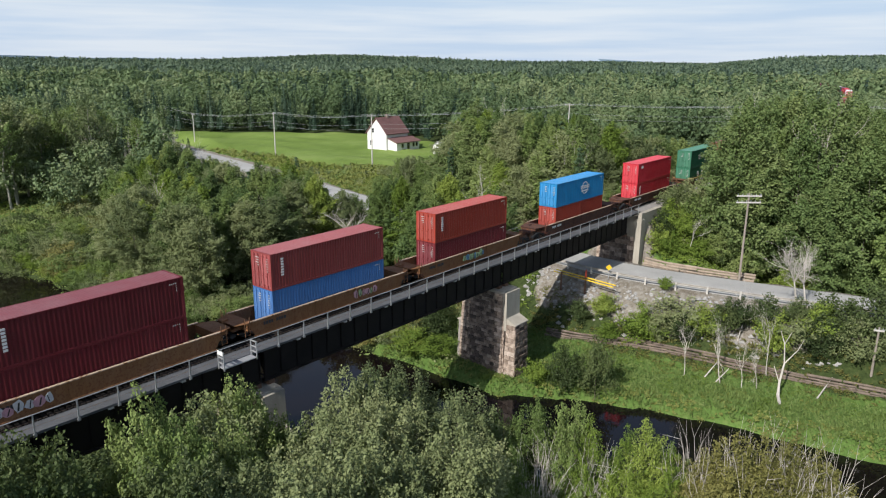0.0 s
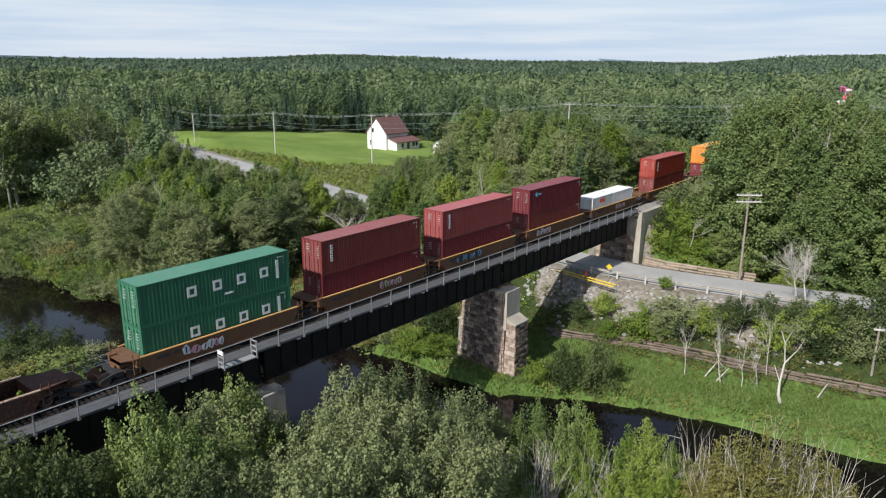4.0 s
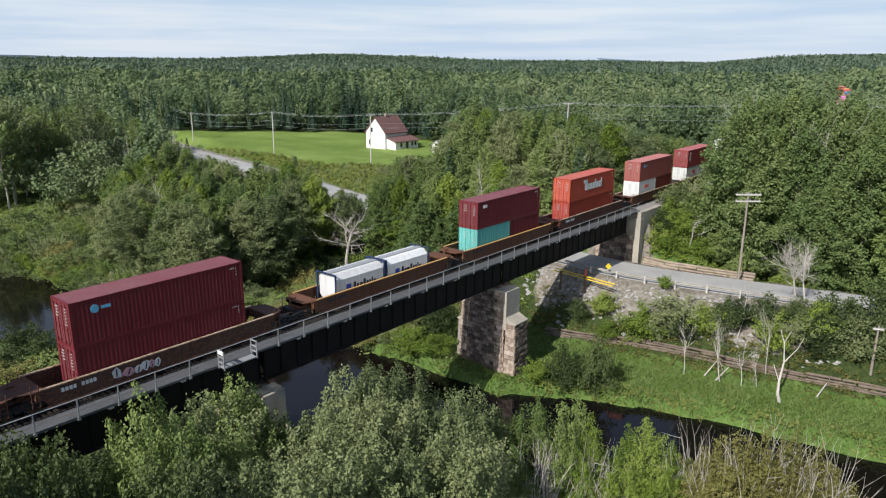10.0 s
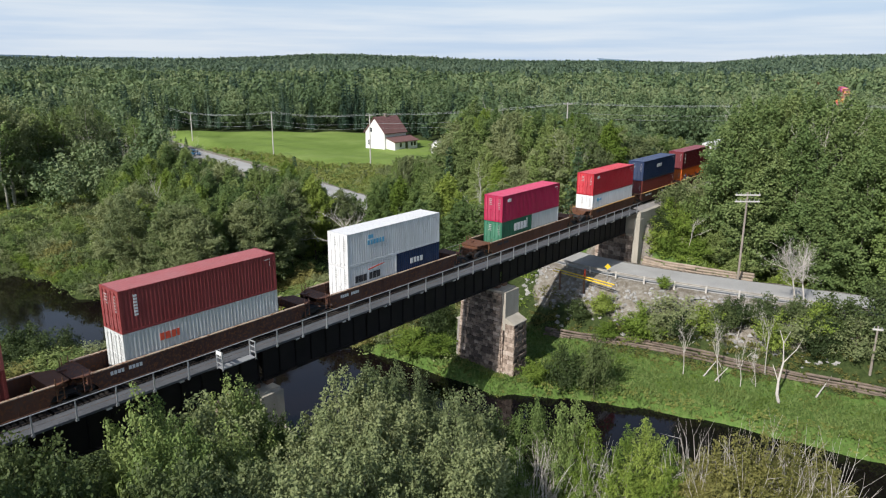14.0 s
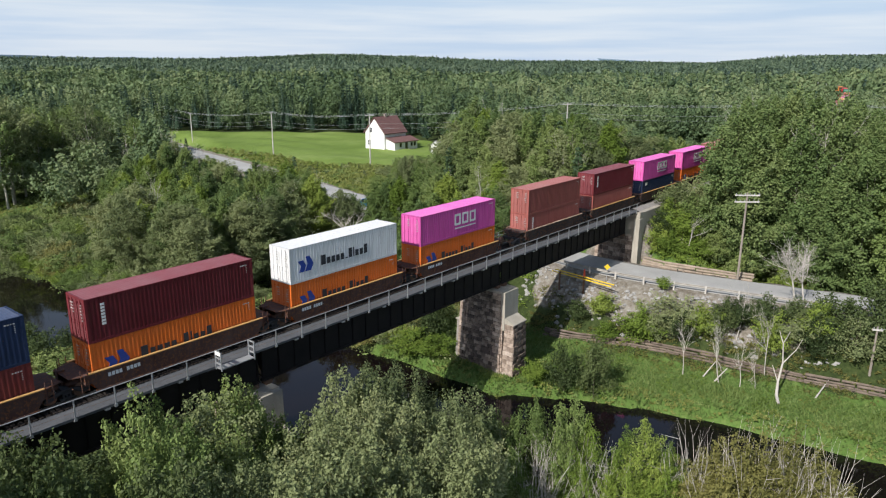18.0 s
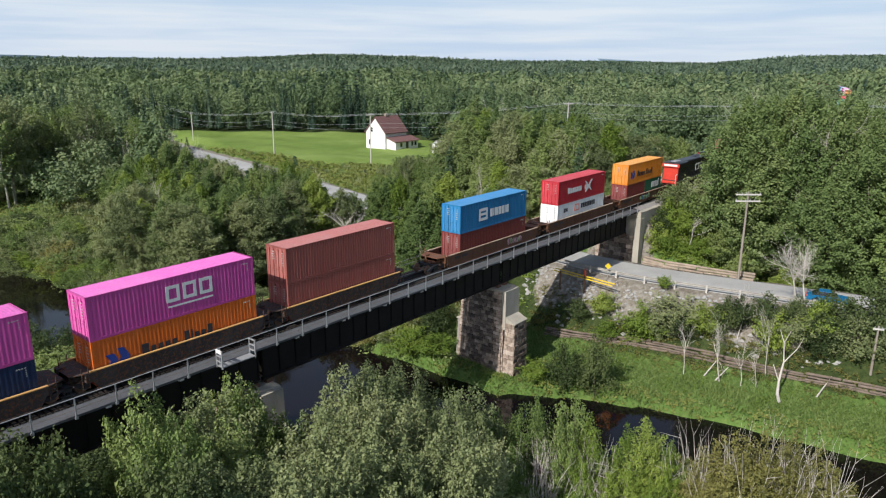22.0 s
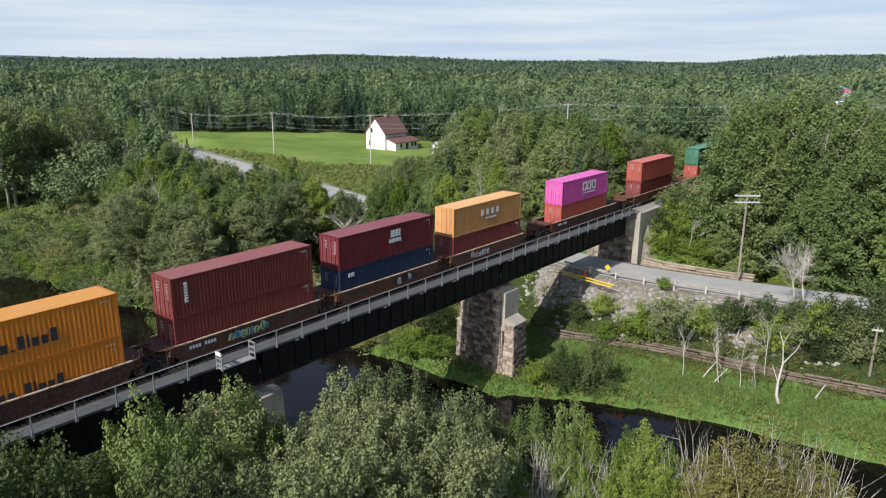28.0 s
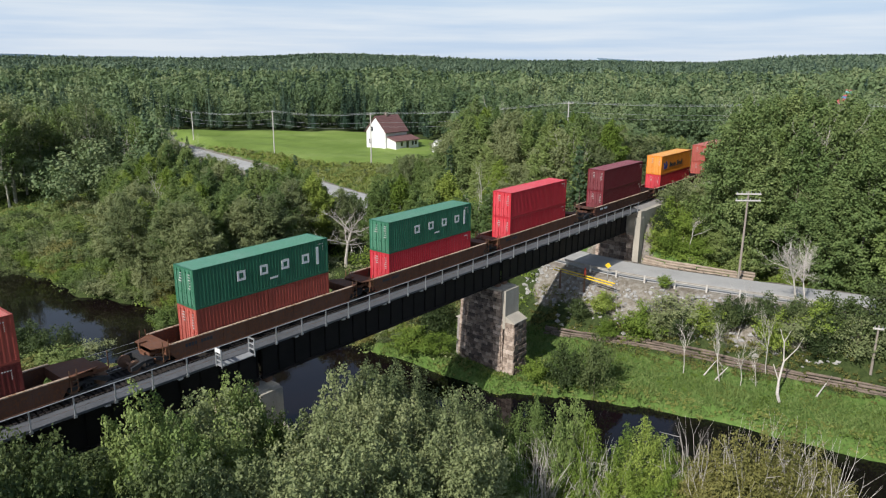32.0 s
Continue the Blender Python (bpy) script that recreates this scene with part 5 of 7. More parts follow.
def locomotive():
    lo = thing("locomotive", "black and red diesel locomotive coupled amid the train", "locomotive")
    E = 11.1
    part("underframe", Shape().box(-E + 0.6, E - 0.6, -1.45, 1.45, 1.2, 1.62, 0.05), LOCO_BLACK, lo)
    part("fuel_tank", Shape().prism([(-1.35, 1.2), (1.35, 1.2), (1.35, 0.7), (0.9, 0.3), (-0.9, 0.3), (-1.35, 0.7)], "x", -2.8, 2.9), BLACKISH, lo)
    part("hood", Shape().box(-7.0, 6.0, -0.98, 0.98, 1.62, 4.5, 0.14), LOCO_BLACK, lo)
    part("radiator_section", Shape().box(-9.6, -7.0, -1.25, 1.25, 1.62, 4.55, 0.12).box(-9.9, -6.0, -1.45, 1.45, 3.7, 4.45, 0.1), LOCO_BLACK, lo)
    part("rear_end", Shape().box(-9.75, -9.58, -1.2, 1.2, 1.62, 4.3).box(-10.0, -9.7, -1.45, 1.45, 3.75, 4.3), LOCO_RED, lo, "red rear end")
    part("rear_number_board", Shape().box(-10.03, -9.99, -1.1, 1.1, 3.9, 4.2), LETTER, lo)
    part("cab", Shape().prism([(6.0, 1.62), (9.0, 1.62), (9.0, 3.6), (8.4, 4.52), (6.0, 4.56)], "y", -1.45, 1.45), LOCO_RED, lo, "red cab")
    part("nose", Shape().prism([(9.0, 1.62), (10.1, 1.62), (9.9, 3.0), (9.0, 3.25)], "y", -1.0, 1.0), LOCO_RED, lo)
    part("side_window", Shape().box(6.7, 7.5, -1.52, -1.49, 3.2, 3.95).box(7.75, 8.4, -1.52, -1.49, 3.2, 3.95), GLASS, lo)
    part("cab_roof", Shape().box(5.9, 8.6, -1.35, 1.35, 4.56, 4.66, 0.04), LOCO_BLACK, lo, "black cab roof")
    w = Shape()
    for i in range(3):
        w.prism([(4.6 + i * 0.45, 1.7), (4.85 + i * 0.45, 1.7), (5.6 + i * 0.45, 4.2), (5.35 + i * 0.45, 4.2)], "y", -1.005, -0.95)
    part("white_stripe", w, LETTER, lo)
    part("red_patch", Shape().prism([(5.5, 1.65), (6.0, 1.65), (6.0, 4.25)], "y", -1.0, -0.95), LOCO_RED, lo)
    e = Shape()
    for x0, x1, z0, z1 in ((-1.2, -1.0, 2.5, 3.4), (-1.2, -0.1, 3.3, 3.5), (-1.2, -0.1, 2.4, 2.6), (0.1, 0.3, 2.4, 3.5), (0.3, 1.2, 3.3, 3.5), (1.1, 1.3, 2.4, 3.5)):
        e.box(x0, x1, -1.02, -0.95, z0, z1)
    part("emblem", e, LETTER, lo)
    for i in range(16):
        x = -6.6 + i * 0.72
        part("hood_door", Shape().box(x, x + 0.62, -1.0, -0.975, 1.75, 2.3 if 5 < i < 11 else 3.6), LOCO_BLACK, lo)
    part("exhaust", Shape().box(0.6, 1.6, -0.3, 0.3, 4.33, 4.6), BLACKISH, lo)
    part("dynamic_brake", Shape().box(2.8, 5.4, -1.2, 1.2, 4.1, 4.5, 0.08), LOCO_BLACK, lo)
    fan = Shape()
    for x in (-8.6, -7.4):
        fan.tube((x, 0, 4.5), (x, 0, 4.62), 0.55, n=14)
    part("radiator_fan", fan, GALV, lo)
    for x in (-7.2, 7.2):
        fr = Shape()
        for y in (-1.15, 1.15):
            fr.prism([(-2.4, 0.9), (-2.4, 0.5), (-1.6, 0.35), (1.6, 0.35), (2.4, 0.5), (2.4, 0.9), (1.2, 1.1), (-1.2, 1.1)], "y", y - 0.12, y + 0.12)
        fr.box(-0.3, 0.3, -1.1, 1.1, 0.6, 1.2)
        t = part("truck", fr, BLACKISH, lo, m=pose(x, 0, 0))
        for q in (-1.85, 0, 1.85):
            part("wheelset", WHEELSET, None, t, m=pose(q, 0, 0.05))
    rails = Shape()
    for i in range(10):
        x = -9.2 + i * 1.6
        rails.tube((x, -1.42, 1.6), (x, -1.42, 2.65), 0.025, n=5)
    rails.tube((-9.2, -1.42, 2.65), (5.4, -1.42, 2.65), 0.025, n=5)
    part("handrail", rails, LOCO_BLACK, lo)
    for x, s in ((-10.4, -1), (10.4, 1)):
        st = Shape()
        for k in range(3):
            for y in (-1.3, 1.0):
                st.box(x - 0.25, x + 0.25, y, y + 0.35, 0.45 + k * 0.38, 0.5 + k * 0.38)
        st.box(x - 0.2, x + 0.2, -1.35, 1.35, 1.1, 1.6).tube((x + s * 0.1, -1.0, 1.6), (x + s * 0.1, -1.0, 2.7), 0.03, n=5).tube((x + s * 0.1, 1.0, 1.6), (x + s * 0.1, 1.0, 2.7), 0.03, n=5)
        for y in (-1.2, 1.2):
            part("grab_iron", Shape().tube((x + s * 0.2, y, 0.6), (x + s * 0.2, y, 2.6), 0.035, n=6).tube((x + s * 0.2, y, 2.6), (x - s * 0.5, y, 2.7), 0.035, n=6), LETTER, lo, "white grab iron")
        part("hose_cluster", Shape().box(min(x + s * 0.1, x + s * 0.5), max(x + s * 0.1, x + s * 0.5), -0.9, 0.9, 0.5, 0.9), BLACKISH, lo)
        part("end_steps", st, LOCO_RED if s < 0 else LOCO_BLACK, lo)
        part("coupler", Shape().box(min(x, x + s * 0.9), max(x, x + s * 0.9), -0.2, 0.2, 0.7, 1.05), RUSTY, lo)
    return lo


MOVERS.append((locomotive(), LOCO_MID, 0.0))

# ---- trees and shrubs ----
RS = np.random.RandomState(17)


def leaf_quads(pts, outward, size, rs, up=0.35, slim=0.62, wild=0.62):
    """Small leaf sprays at the points: folded quads that face mostly outward and upward."""
    n = len(pts)
    nrm = 0.5 * outward + rs.normal(0, wild, (n, 3)) + np.array([0, 0, up])
    nrm /= np.linalg.norm(nrm, axis=1)[:, None] + 1e-9
    t = np.cross(nrm, rs.normal(0, 1, (n, 3)))
    t /= np.linalg.norm(t, axis=1)[:, None] + 1e-9
    b = np.cross(nrm, t)
    s = size * rs.uniform(0.65, 1.35, (n, 1))
    fold = nrm * s * rs.uniform(-0.15, 0.25, (n, 1))
    return np.stack([pts - t * s, pts - b * s * slim + fold, pts + t * s, pts + b * s * slim + fold], 1).reshape(-1, 3)


def leaf_tris(pts, outward, size, rs, up=0.3, wild=0.34):
    """Single triangular sprays for woods seen from far off."""
    n = len(pts)
    nrm = 0.65 * outward + rs.normal(0, wild, (n, 3)) + np.array([0, 0, up])
    nrm /= np.linalg.norm(nrm, axis=1)[:, None] + 1e-9
    t = np.cross(nrm, rs.normal(0, 1, (n, 3)))
    t /= np.linalg.norm(t, axis=1)[:, None] + 1e-9
    b = np.cross(nrm, t)
    s = size * rs.uniform(0.65, 1.35, (n, 1))
    return np.stack([pts - t * s - b * s * 0.5, pts + t * s - b * s * 0.5, pts + b * s], 1).reshape(-1, 3)


def spray_points(n, sprays, rx, z0, z1, rs, shape="round", loose=0.66):
    """Points along many leafy branch ends that reach out and up from the middle of a crown, with gaps between them."""
    c = rs.normal(0, 1, (sprays, 3))
    c /= np.linalg.norm(c, axis=1)[:, None]
    c *= rs.uniform(0.3, 1.0, (sprays, 1)) ** 0.55
    h = (c[:, 2] + 1) / 2
    lean = np.abs(h * 1.15 - 0.42) ** 2 * 2.0 if shape == "tall" else (h * 1.05 - 0.45) ** 2 * 2.2
    prof = np.sqrt(np.clip(1 - lean, 0.12, 1)) * rs.uniform(0.72, 1.22, sprays)
    cen = np.stack([c[:, 0] * rx * prof, c[:, 1] * rx * prof, z0 + (z1 - z0) * h], -1)
    out = cen - np.array([0, 0, z0 + (z1 - z0) * 0.3])
    out /= np.linalg.norm(out, axis=1)[:, None] + 1e-9
    axis = out * np.array([1, 1, 0.7]) + np.array([0, 0, 0.45 if shape == "tall" else 0.15]) + rs.normal(0, 0.4, (sprays, 3))
    axis /= np.linalg.norm(axis, axis=1)[:, None]
    rad = rx * rs.uniform(0.20, 0.42, sprays) * (40 / sprays) ** 0.36
    k = rs.choice(sprays, n, p=rad ** 2 / (rad ** 2).sum())
    u = rs.uniform(-1, 1, n)
    thin = (0.62 - 0.34 * u) * rad[k] * loose
    d = rs.normal(0, 1, (n, 3))
    pts = cen[k] + axis[k] * (u * 1.45 * rad[k])[:, None] + d * np.array([1, 1, 0.8]) * thin[:, None]
    d /= np.linalg.norm(d, axis=1)[:, None] + 1e-9
    return pts, 0.7 * d + 0.5 * out[k] + 0.2 * axis[k], cen


def crown_points(n, clumps, rx, z0, z1, rs, shape="round", loose=0.8):
    """Points on the outside of many clumps that make up an uneven crown between z0 and z1; also the way out from each."""
    c = rs.normal(0, 1, (clumps, 3))
    c /= np.linalg.norm(c, axis=1)[:, None]
    c *= rs.uniform(0.35, 1.0, (clumps, 1)) ** 0.6
    h = (c[:, 2] + 1) / 2
    if shape == "tall":
        prof = np.sqrt(np.clip(1 - np.abs(h * 1.15 - 0.42) ** 2 * 2.0, 0.12, 1))
    else:
        prof = np.sqrt(np.clip(1 - (h * 1.05 - 0.45) ** 2 * 2.2, 0.15, 1))
    cx = c[:, 0] * rx * prof * rs.uniform(0.7, 1.2, clumps)
    cy = c[:, 1] * rx * prof * rs.uniform(0.7, 1.2, clumps)
    cz = z0 + (z1 - z0) * h
    cen = np.stack([cx, cy, cz], -1)
    rad = rx * rs.uniform(0.18, 0.44, clumps) * (26 / clumps) ** 0.33
    k = rs.choice(clumps, n, p=rad ** 2 / (rad ** 2).sum())
    d = rs.normal(0, 1, (n, 3))
    d[:, 2] = d[:, 2] * 0.8 + 0.25
    d /= np.linalg.norm(d, axis=1)[:, None]
    shell = rs.uniform(0, 1, (n, 1)) < 0.66
    r = rad[k][:, None] * np.where(shell, rs.uniform(0.72, 1.04, (n, 1)), np.abs(rs.normal(0, 0.85, (n, 1))) * loose * 1.2)
    mid = np.array([0, 0, z0 + (z1 - z0) * 0.4])
    pts = cen[k] + d * r * np.array([1, 1, 0.82])
    way = pts - mid
    way /= np.linalg.norm(way, axis=1)[:, None] + 1e-9
    return pts, 0.8 * d + 0.4 * way, cen


def limb_shape(height, r0, cen, rs, lean=0.03, n=7):
    """A tapered, slightly bent trunk with limbs to the clumps."""
    s = Shape()
    top = Vector((rs.uniform(-lean, lean) * height, rs.uniform(-lean, lean) * height, height))
    pts = [Vector((0, 0, -0.4))]
    for k in range(1, 6):
        f = k / 5
        pts.append(Vector((top.x * f + rs.normal(0, 0.012) * height, top.y * f + rs.normal(0, 0.012) * height, height * f)))
    for k in range(5):
        s.tube(pts[k], pts[k + 1], r0 * (1 - 0.17 * k), r0 * (1 - 0.17 * (k + 1)), n=n, caps=False)
    for c in cen:
        f = min(0.93, max(0.12, (c[2] / height) * 0.72))
        a = pts[int(f * 5)].lerp(pts[min(5, int(f * 5) + 1)], f * 5 % 1)
        m = a.lerp(Vector(c), 0.5) + Vector((0, 0, -0.04 * height))
        rr = r0 * (1 - 0.8 * f) * 0.36
        s.tube(a, m, rr, rr * 0.6, n=4, caps=False)
        s.tube(m, Vector(c), rr * 0.6, rr * 0.2, n=4, caps=False)
    return s


def leafy(seed, height, rx, n, leaf, low=0.22, shape="round", clumps=26, leafmat=None, barkmat=None, r0=None, loose=0.66, limbs=16):
    """A ready pair of meshes for a broad-leaved tree: trunk with limbs, and crown."""
    rs = np.random.RandomState(seed)
    pts, way, cen = spray_points(n, clumps, rx, height * low, height * 0.97, rs, shape, loose)
    k = height / np.percentile(pts[:, 2], 99.4)
    pts[:, 2] *= k
    cen[:, 2] *= k
    crown = quads_mesh("crown", leaf_quads(pts, way, leaf, rs, 0.3, 0.6, 0.55), leafmat)
    trunk = limb_shape(height * 0.9, r0 or height * 0.014, cen[: min(len(cen), limbs)], rs).mesh("trunk", barkmat)
    return trunk, crown


def spruce(seed, height, rx, tiers, per, leaf, mat):
    rs = np.random.RandomState(seed)
    P, W = [], []
    for k in range(tiers):
        f = (k + rs.uniform(-0.2, 0.2)) / tiers
        z = height * (0.08 + 0.9 * f)
        r = rx * (1 - f) ** 0.85 * rs.uniform(0.75, 1.15) + 0.05
        m = max(4, int(per * (1 - f * 0.8)))
        a = rs.uniform(0, 6.283, m)
        u = rs.uniform(0.15, 1, m) ** 0.6
        P.append(np.stack([np.cos(a) * r * u, np.sin(a) * r * u, z - 0.28 * r * u + rs.normal(0, 0.08, m)], -1))
        W.append(np.stack([np.cos(a) * 0.6, np.sin(a) * 0.6, np.full(m, 0.35)], -1))
    P, W = np.vstack(P), np.vstack(W)
    crown = quads_mesh("crown", leaf_quads(P, W, leaf, rs, 0.2, 0.5), mat)
    trunk = limb_shape(height * 0.95, height * 0.012, [], rs, 0.01, 6).mesh("trunk", BARK)
    return trunk, crown


def bare(seed, height, r0, limbs=10, mat=None, spread=0.5):
    """A dead tree: bare trunk, limbs and twigs."""
    rs = np.random.RandomState(seed)
    s = Shape()

    def grow(a, d, length, r, level):
        steps = 3
        for k in range(steps):
            d = (d + Vector(rs.normal(0, 0.14, 3)) + Vector((0, 0, 0.04))).normalized()
            b = a + d * length / steps
            s.tube(a, b, r, r * 0.78, n=6 if level == 0 else 4, caps=False)
            r *= 0.78
            if level < 3 and (level > 0 or k > 0):
                for _ in range(limbs // 3 if level == 0 else 2):
                    q = (d + Vector(rs.normal(0, 1, 3)) * spread * (1.1 if level == 0 else 0.9) + Vector((0, 0, 0.25))).normalized()
                    grow(b, q, length * rs.uniform(0.38, 0.62), r * 0.6, level + 1)
            a = b
    grow(Vector((0, 0, -0.3)), Vector((rs.normal(0, 0.08), rs.normal(0, 0.08), 1)).normalized(), height * 0.62, r0, 0)
    return s.mesh("bare_trunk", mat or DEADWOOD)


def plant(name, label, category, meshes, x, y, h_scale=1.0, w_scale=1.0, turn=0.0, group="", z=None, tilt=0.0):
    z = GROUND_AT(x, y) if z is None else z
    ob = thing(name, label, category, pose(x, y, z, tilt, 0, turn), group)
    ob.scale = (w_scale, w_scale, h_scale)
    trunk, crown = meshes
    part("trunk", trunk, None, ob)
    if crown is not None:
        part("crown", crown, None, ob)
    return ob


# prototypes, about 10 m high (shrubs 4 m)
TWIG = mat_surface("grey_twig", (0.27, 0.25, 0.21), 0.9, grain=3, vary=0.3)
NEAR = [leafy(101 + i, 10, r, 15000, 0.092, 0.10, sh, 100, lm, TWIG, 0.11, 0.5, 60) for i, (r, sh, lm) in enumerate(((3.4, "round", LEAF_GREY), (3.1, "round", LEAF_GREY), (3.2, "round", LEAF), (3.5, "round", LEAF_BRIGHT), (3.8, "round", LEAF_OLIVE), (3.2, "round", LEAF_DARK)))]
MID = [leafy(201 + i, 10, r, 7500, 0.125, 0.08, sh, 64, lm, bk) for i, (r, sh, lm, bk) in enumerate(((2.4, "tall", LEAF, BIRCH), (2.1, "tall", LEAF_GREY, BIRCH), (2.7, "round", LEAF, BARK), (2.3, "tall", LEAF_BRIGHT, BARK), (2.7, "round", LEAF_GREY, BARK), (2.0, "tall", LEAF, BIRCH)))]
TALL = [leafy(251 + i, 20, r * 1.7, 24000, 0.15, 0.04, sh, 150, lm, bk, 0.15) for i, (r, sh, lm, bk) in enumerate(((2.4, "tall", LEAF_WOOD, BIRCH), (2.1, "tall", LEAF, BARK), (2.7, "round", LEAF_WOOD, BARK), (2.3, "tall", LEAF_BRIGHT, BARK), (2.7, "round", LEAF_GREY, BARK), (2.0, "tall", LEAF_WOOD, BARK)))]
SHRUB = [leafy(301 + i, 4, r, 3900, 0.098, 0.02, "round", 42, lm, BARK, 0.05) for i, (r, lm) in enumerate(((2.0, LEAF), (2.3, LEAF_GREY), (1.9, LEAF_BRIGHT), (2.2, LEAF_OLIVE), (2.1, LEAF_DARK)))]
SHRUB_NAME = ("alder_shrub", "willow_shrub", "maple_shrub", "hawthorn_shrub", "buckthorn_shrub")
OPEN_BIRCH = [leafy(351 + i, 12, 2.3, 4200, 0.12, 0.34, "tall", 34, lm, BIRCH, 0.16, 0.7, 22) for i, lm in enumerate((LEAF_GREY, LEAF, LEAF_GREY))]
FIR = [spruce(401 + i, 10, r, 18, 60, 0.26, NEEDLE) for i, r in enumerate((2.0, 1.6))]
SPREAD = (bare(520, 7.5, 0.17, 15, DEADWOOD, 0.95), None)
DEAD = [(bare(501 + i, 10, 0.13, 9 + 3 * (i % 2), DEADWOOD, 0.42 + 0.1 * min(i, 2)), None) for i in range(3)] + [(bare(511 + i, 10, 0.15, 21, DEADWOOD, 0.62), None) for i in range(2)]

# trees on the near bank, before the bridge: x, y, height of the top
ALDERS = [(16.1, -9, 2.3), (17.4, -9, 1.3), (14.8, -13, 2.4), (16.1, -13, 2), (23.1, -8, -0.6), (17.3, -12, 1), (19.2, -12, 0.3), (21, -11, -1.2), (25.3, -9, -4), (26.3, -8.6,
    -3.2), (23.6, -8.4, -1.8), (24.3, -9.6, -3), (22.9, -7, 0), (23.8, -7, -0.4), (24.7, -7.2, -1.2), (25.2, -7.6, -2.6), (23.4, -10, -3.7), (40.1, -16.4, -5.8), (41.3,
    -18.8, -4.5), (42.9, -21.1, -4.2), (37.5, -19.2, -6.6), (35.8, -19.3, -7.5)]
# the first two are unseen: added left of the view to shade the rest
SHADE_DARK_ALDERS = [(5, -9, 5), (5.6, -13.5, 5.6), (6.8, -5.6, -1), (9.2, -6, -3.4), (10, -9, 2.7), (11.3, -9, 1.7), (8.8, -14, 3.9), (10, -14, 2.9), (13.2, -17, 2.9), (12.9, -8, -2.6),
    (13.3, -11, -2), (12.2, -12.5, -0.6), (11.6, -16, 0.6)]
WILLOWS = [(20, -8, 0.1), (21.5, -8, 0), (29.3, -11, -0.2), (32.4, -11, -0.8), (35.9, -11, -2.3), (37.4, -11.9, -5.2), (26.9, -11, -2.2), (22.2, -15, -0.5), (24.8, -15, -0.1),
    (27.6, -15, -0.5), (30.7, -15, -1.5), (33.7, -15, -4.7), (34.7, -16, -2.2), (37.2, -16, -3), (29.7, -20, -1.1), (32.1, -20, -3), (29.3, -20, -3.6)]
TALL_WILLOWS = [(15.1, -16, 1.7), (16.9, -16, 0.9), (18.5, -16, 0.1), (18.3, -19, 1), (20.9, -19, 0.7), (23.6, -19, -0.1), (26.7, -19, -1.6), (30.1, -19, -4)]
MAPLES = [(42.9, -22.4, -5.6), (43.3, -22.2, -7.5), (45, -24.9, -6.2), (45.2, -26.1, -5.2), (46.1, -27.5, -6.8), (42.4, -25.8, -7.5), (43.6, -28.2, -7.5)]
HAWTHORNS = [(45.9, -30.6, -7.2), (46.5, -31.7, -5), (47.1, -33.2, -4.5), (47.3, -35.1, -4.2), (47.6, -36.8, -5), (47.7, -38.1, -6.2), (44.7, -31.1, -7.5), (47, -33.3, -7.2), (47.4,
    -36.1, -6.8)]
FRONT = [(*p, k) for k, row in ((2, ALDERS), (5, SHADE_DARK_ALDERS), (0, WILLOWS), (1, TALL_WILLOWS), (3, MAPLES), (4, HAWTHORNS)) for p in row]
KINDS = (("willow_tree", "grey-green bushy willow on the river bank"), ("willow_tree", "tall grey-green willow on the river bank"), ("alder_tree", "dark green alder on the river bank"),
         ("maple_tree", "bright green young maple by the river"), ("hawthorn_bush", "rounded olive-green bush by the river"), ("alder_tree", "alder on the river bank with shade put into its leaf colour"))
for i, (x, y, top, k) in enumerate(FRONT):
    nm, lb = KINDS[k]
    g = GROUND_AT(x, y)
    h = top - g
    plant(nm, lb, "tree", NEAR[k], x, y, h / 10, min(0.85, 0.30 + h * 0.038) * (1.25, 1.15, 1.0, 1.0, 1.25, 1.1)[k], 53 * i, "trees on the near bank")


# ---- woods: single trees where the camera is near, joined woods farther off ----
EYE_X, EYE_Y = 0.0, -43.4


def open_ground(x, y):
    """True where nothing tall grows: river, road, railway, field, clearings, gaps kept open for the camera's view, the
    house plot.
    """
    x, y = np.asarray(x, float), np.asarray(y, float)
    bad = dist_to(RIVER_LINE, x, y) < 11.0
    bad |= np.hypot(x - 76.5, y - 40) < 5.5
    bad |= np.hypot(x - 72.5, y - 34) < 5.0
    bad |= np.hypot(x - 146, y - 76) < 5.5
    bad |= dist_to(ROAD_LINE, x, y) < 7.2
    bad |= track_dist(x, y) < 5.2
    bad |= in_field(x, y) > 0.2
    bad |= np.hypot((x - 152) / 1.5, y - 93) < 14
    bad |= (np.hypot((x - 54) / 1.5, y - 120) < 8.5)
    bad |= (x > 50) & (x < 82.5) & (y < 10)
    bad |= (np.abs(y) < 7) & (x < 97)
    return bad


def spots(gap, r0, r1, a0, a1, rs, jitter=0.42):
    """Uneven planting places between two distances from the camera and within two headings."""
    n = int(2 * r1 / gap)
    g = (np.arange(n) - n / 2) * gap
    X, Y = np.meshgrid(g, g)
    x = X.ravel() + EYE_X + rs.uniform(-jitter, jitter, X.size) * gap
    y = Y.ravel() + EYE_Y + rs.uniform(-jitter, jitter, X.size) * gap
    d = np.hypot(x - EYE_X, y - EYE_Y)
    a = np.degrees(np.arctan2(x - EYE_X, y - EYE_Y))
    k = (d > r0) & (d < r1) & (a > a0) & (a < a1)
    x, y, d, a = x[k], y[k], d[k], a[k]
    k = ~open_ground(x, y)
    return x[k], y[k], d[k], a[k]


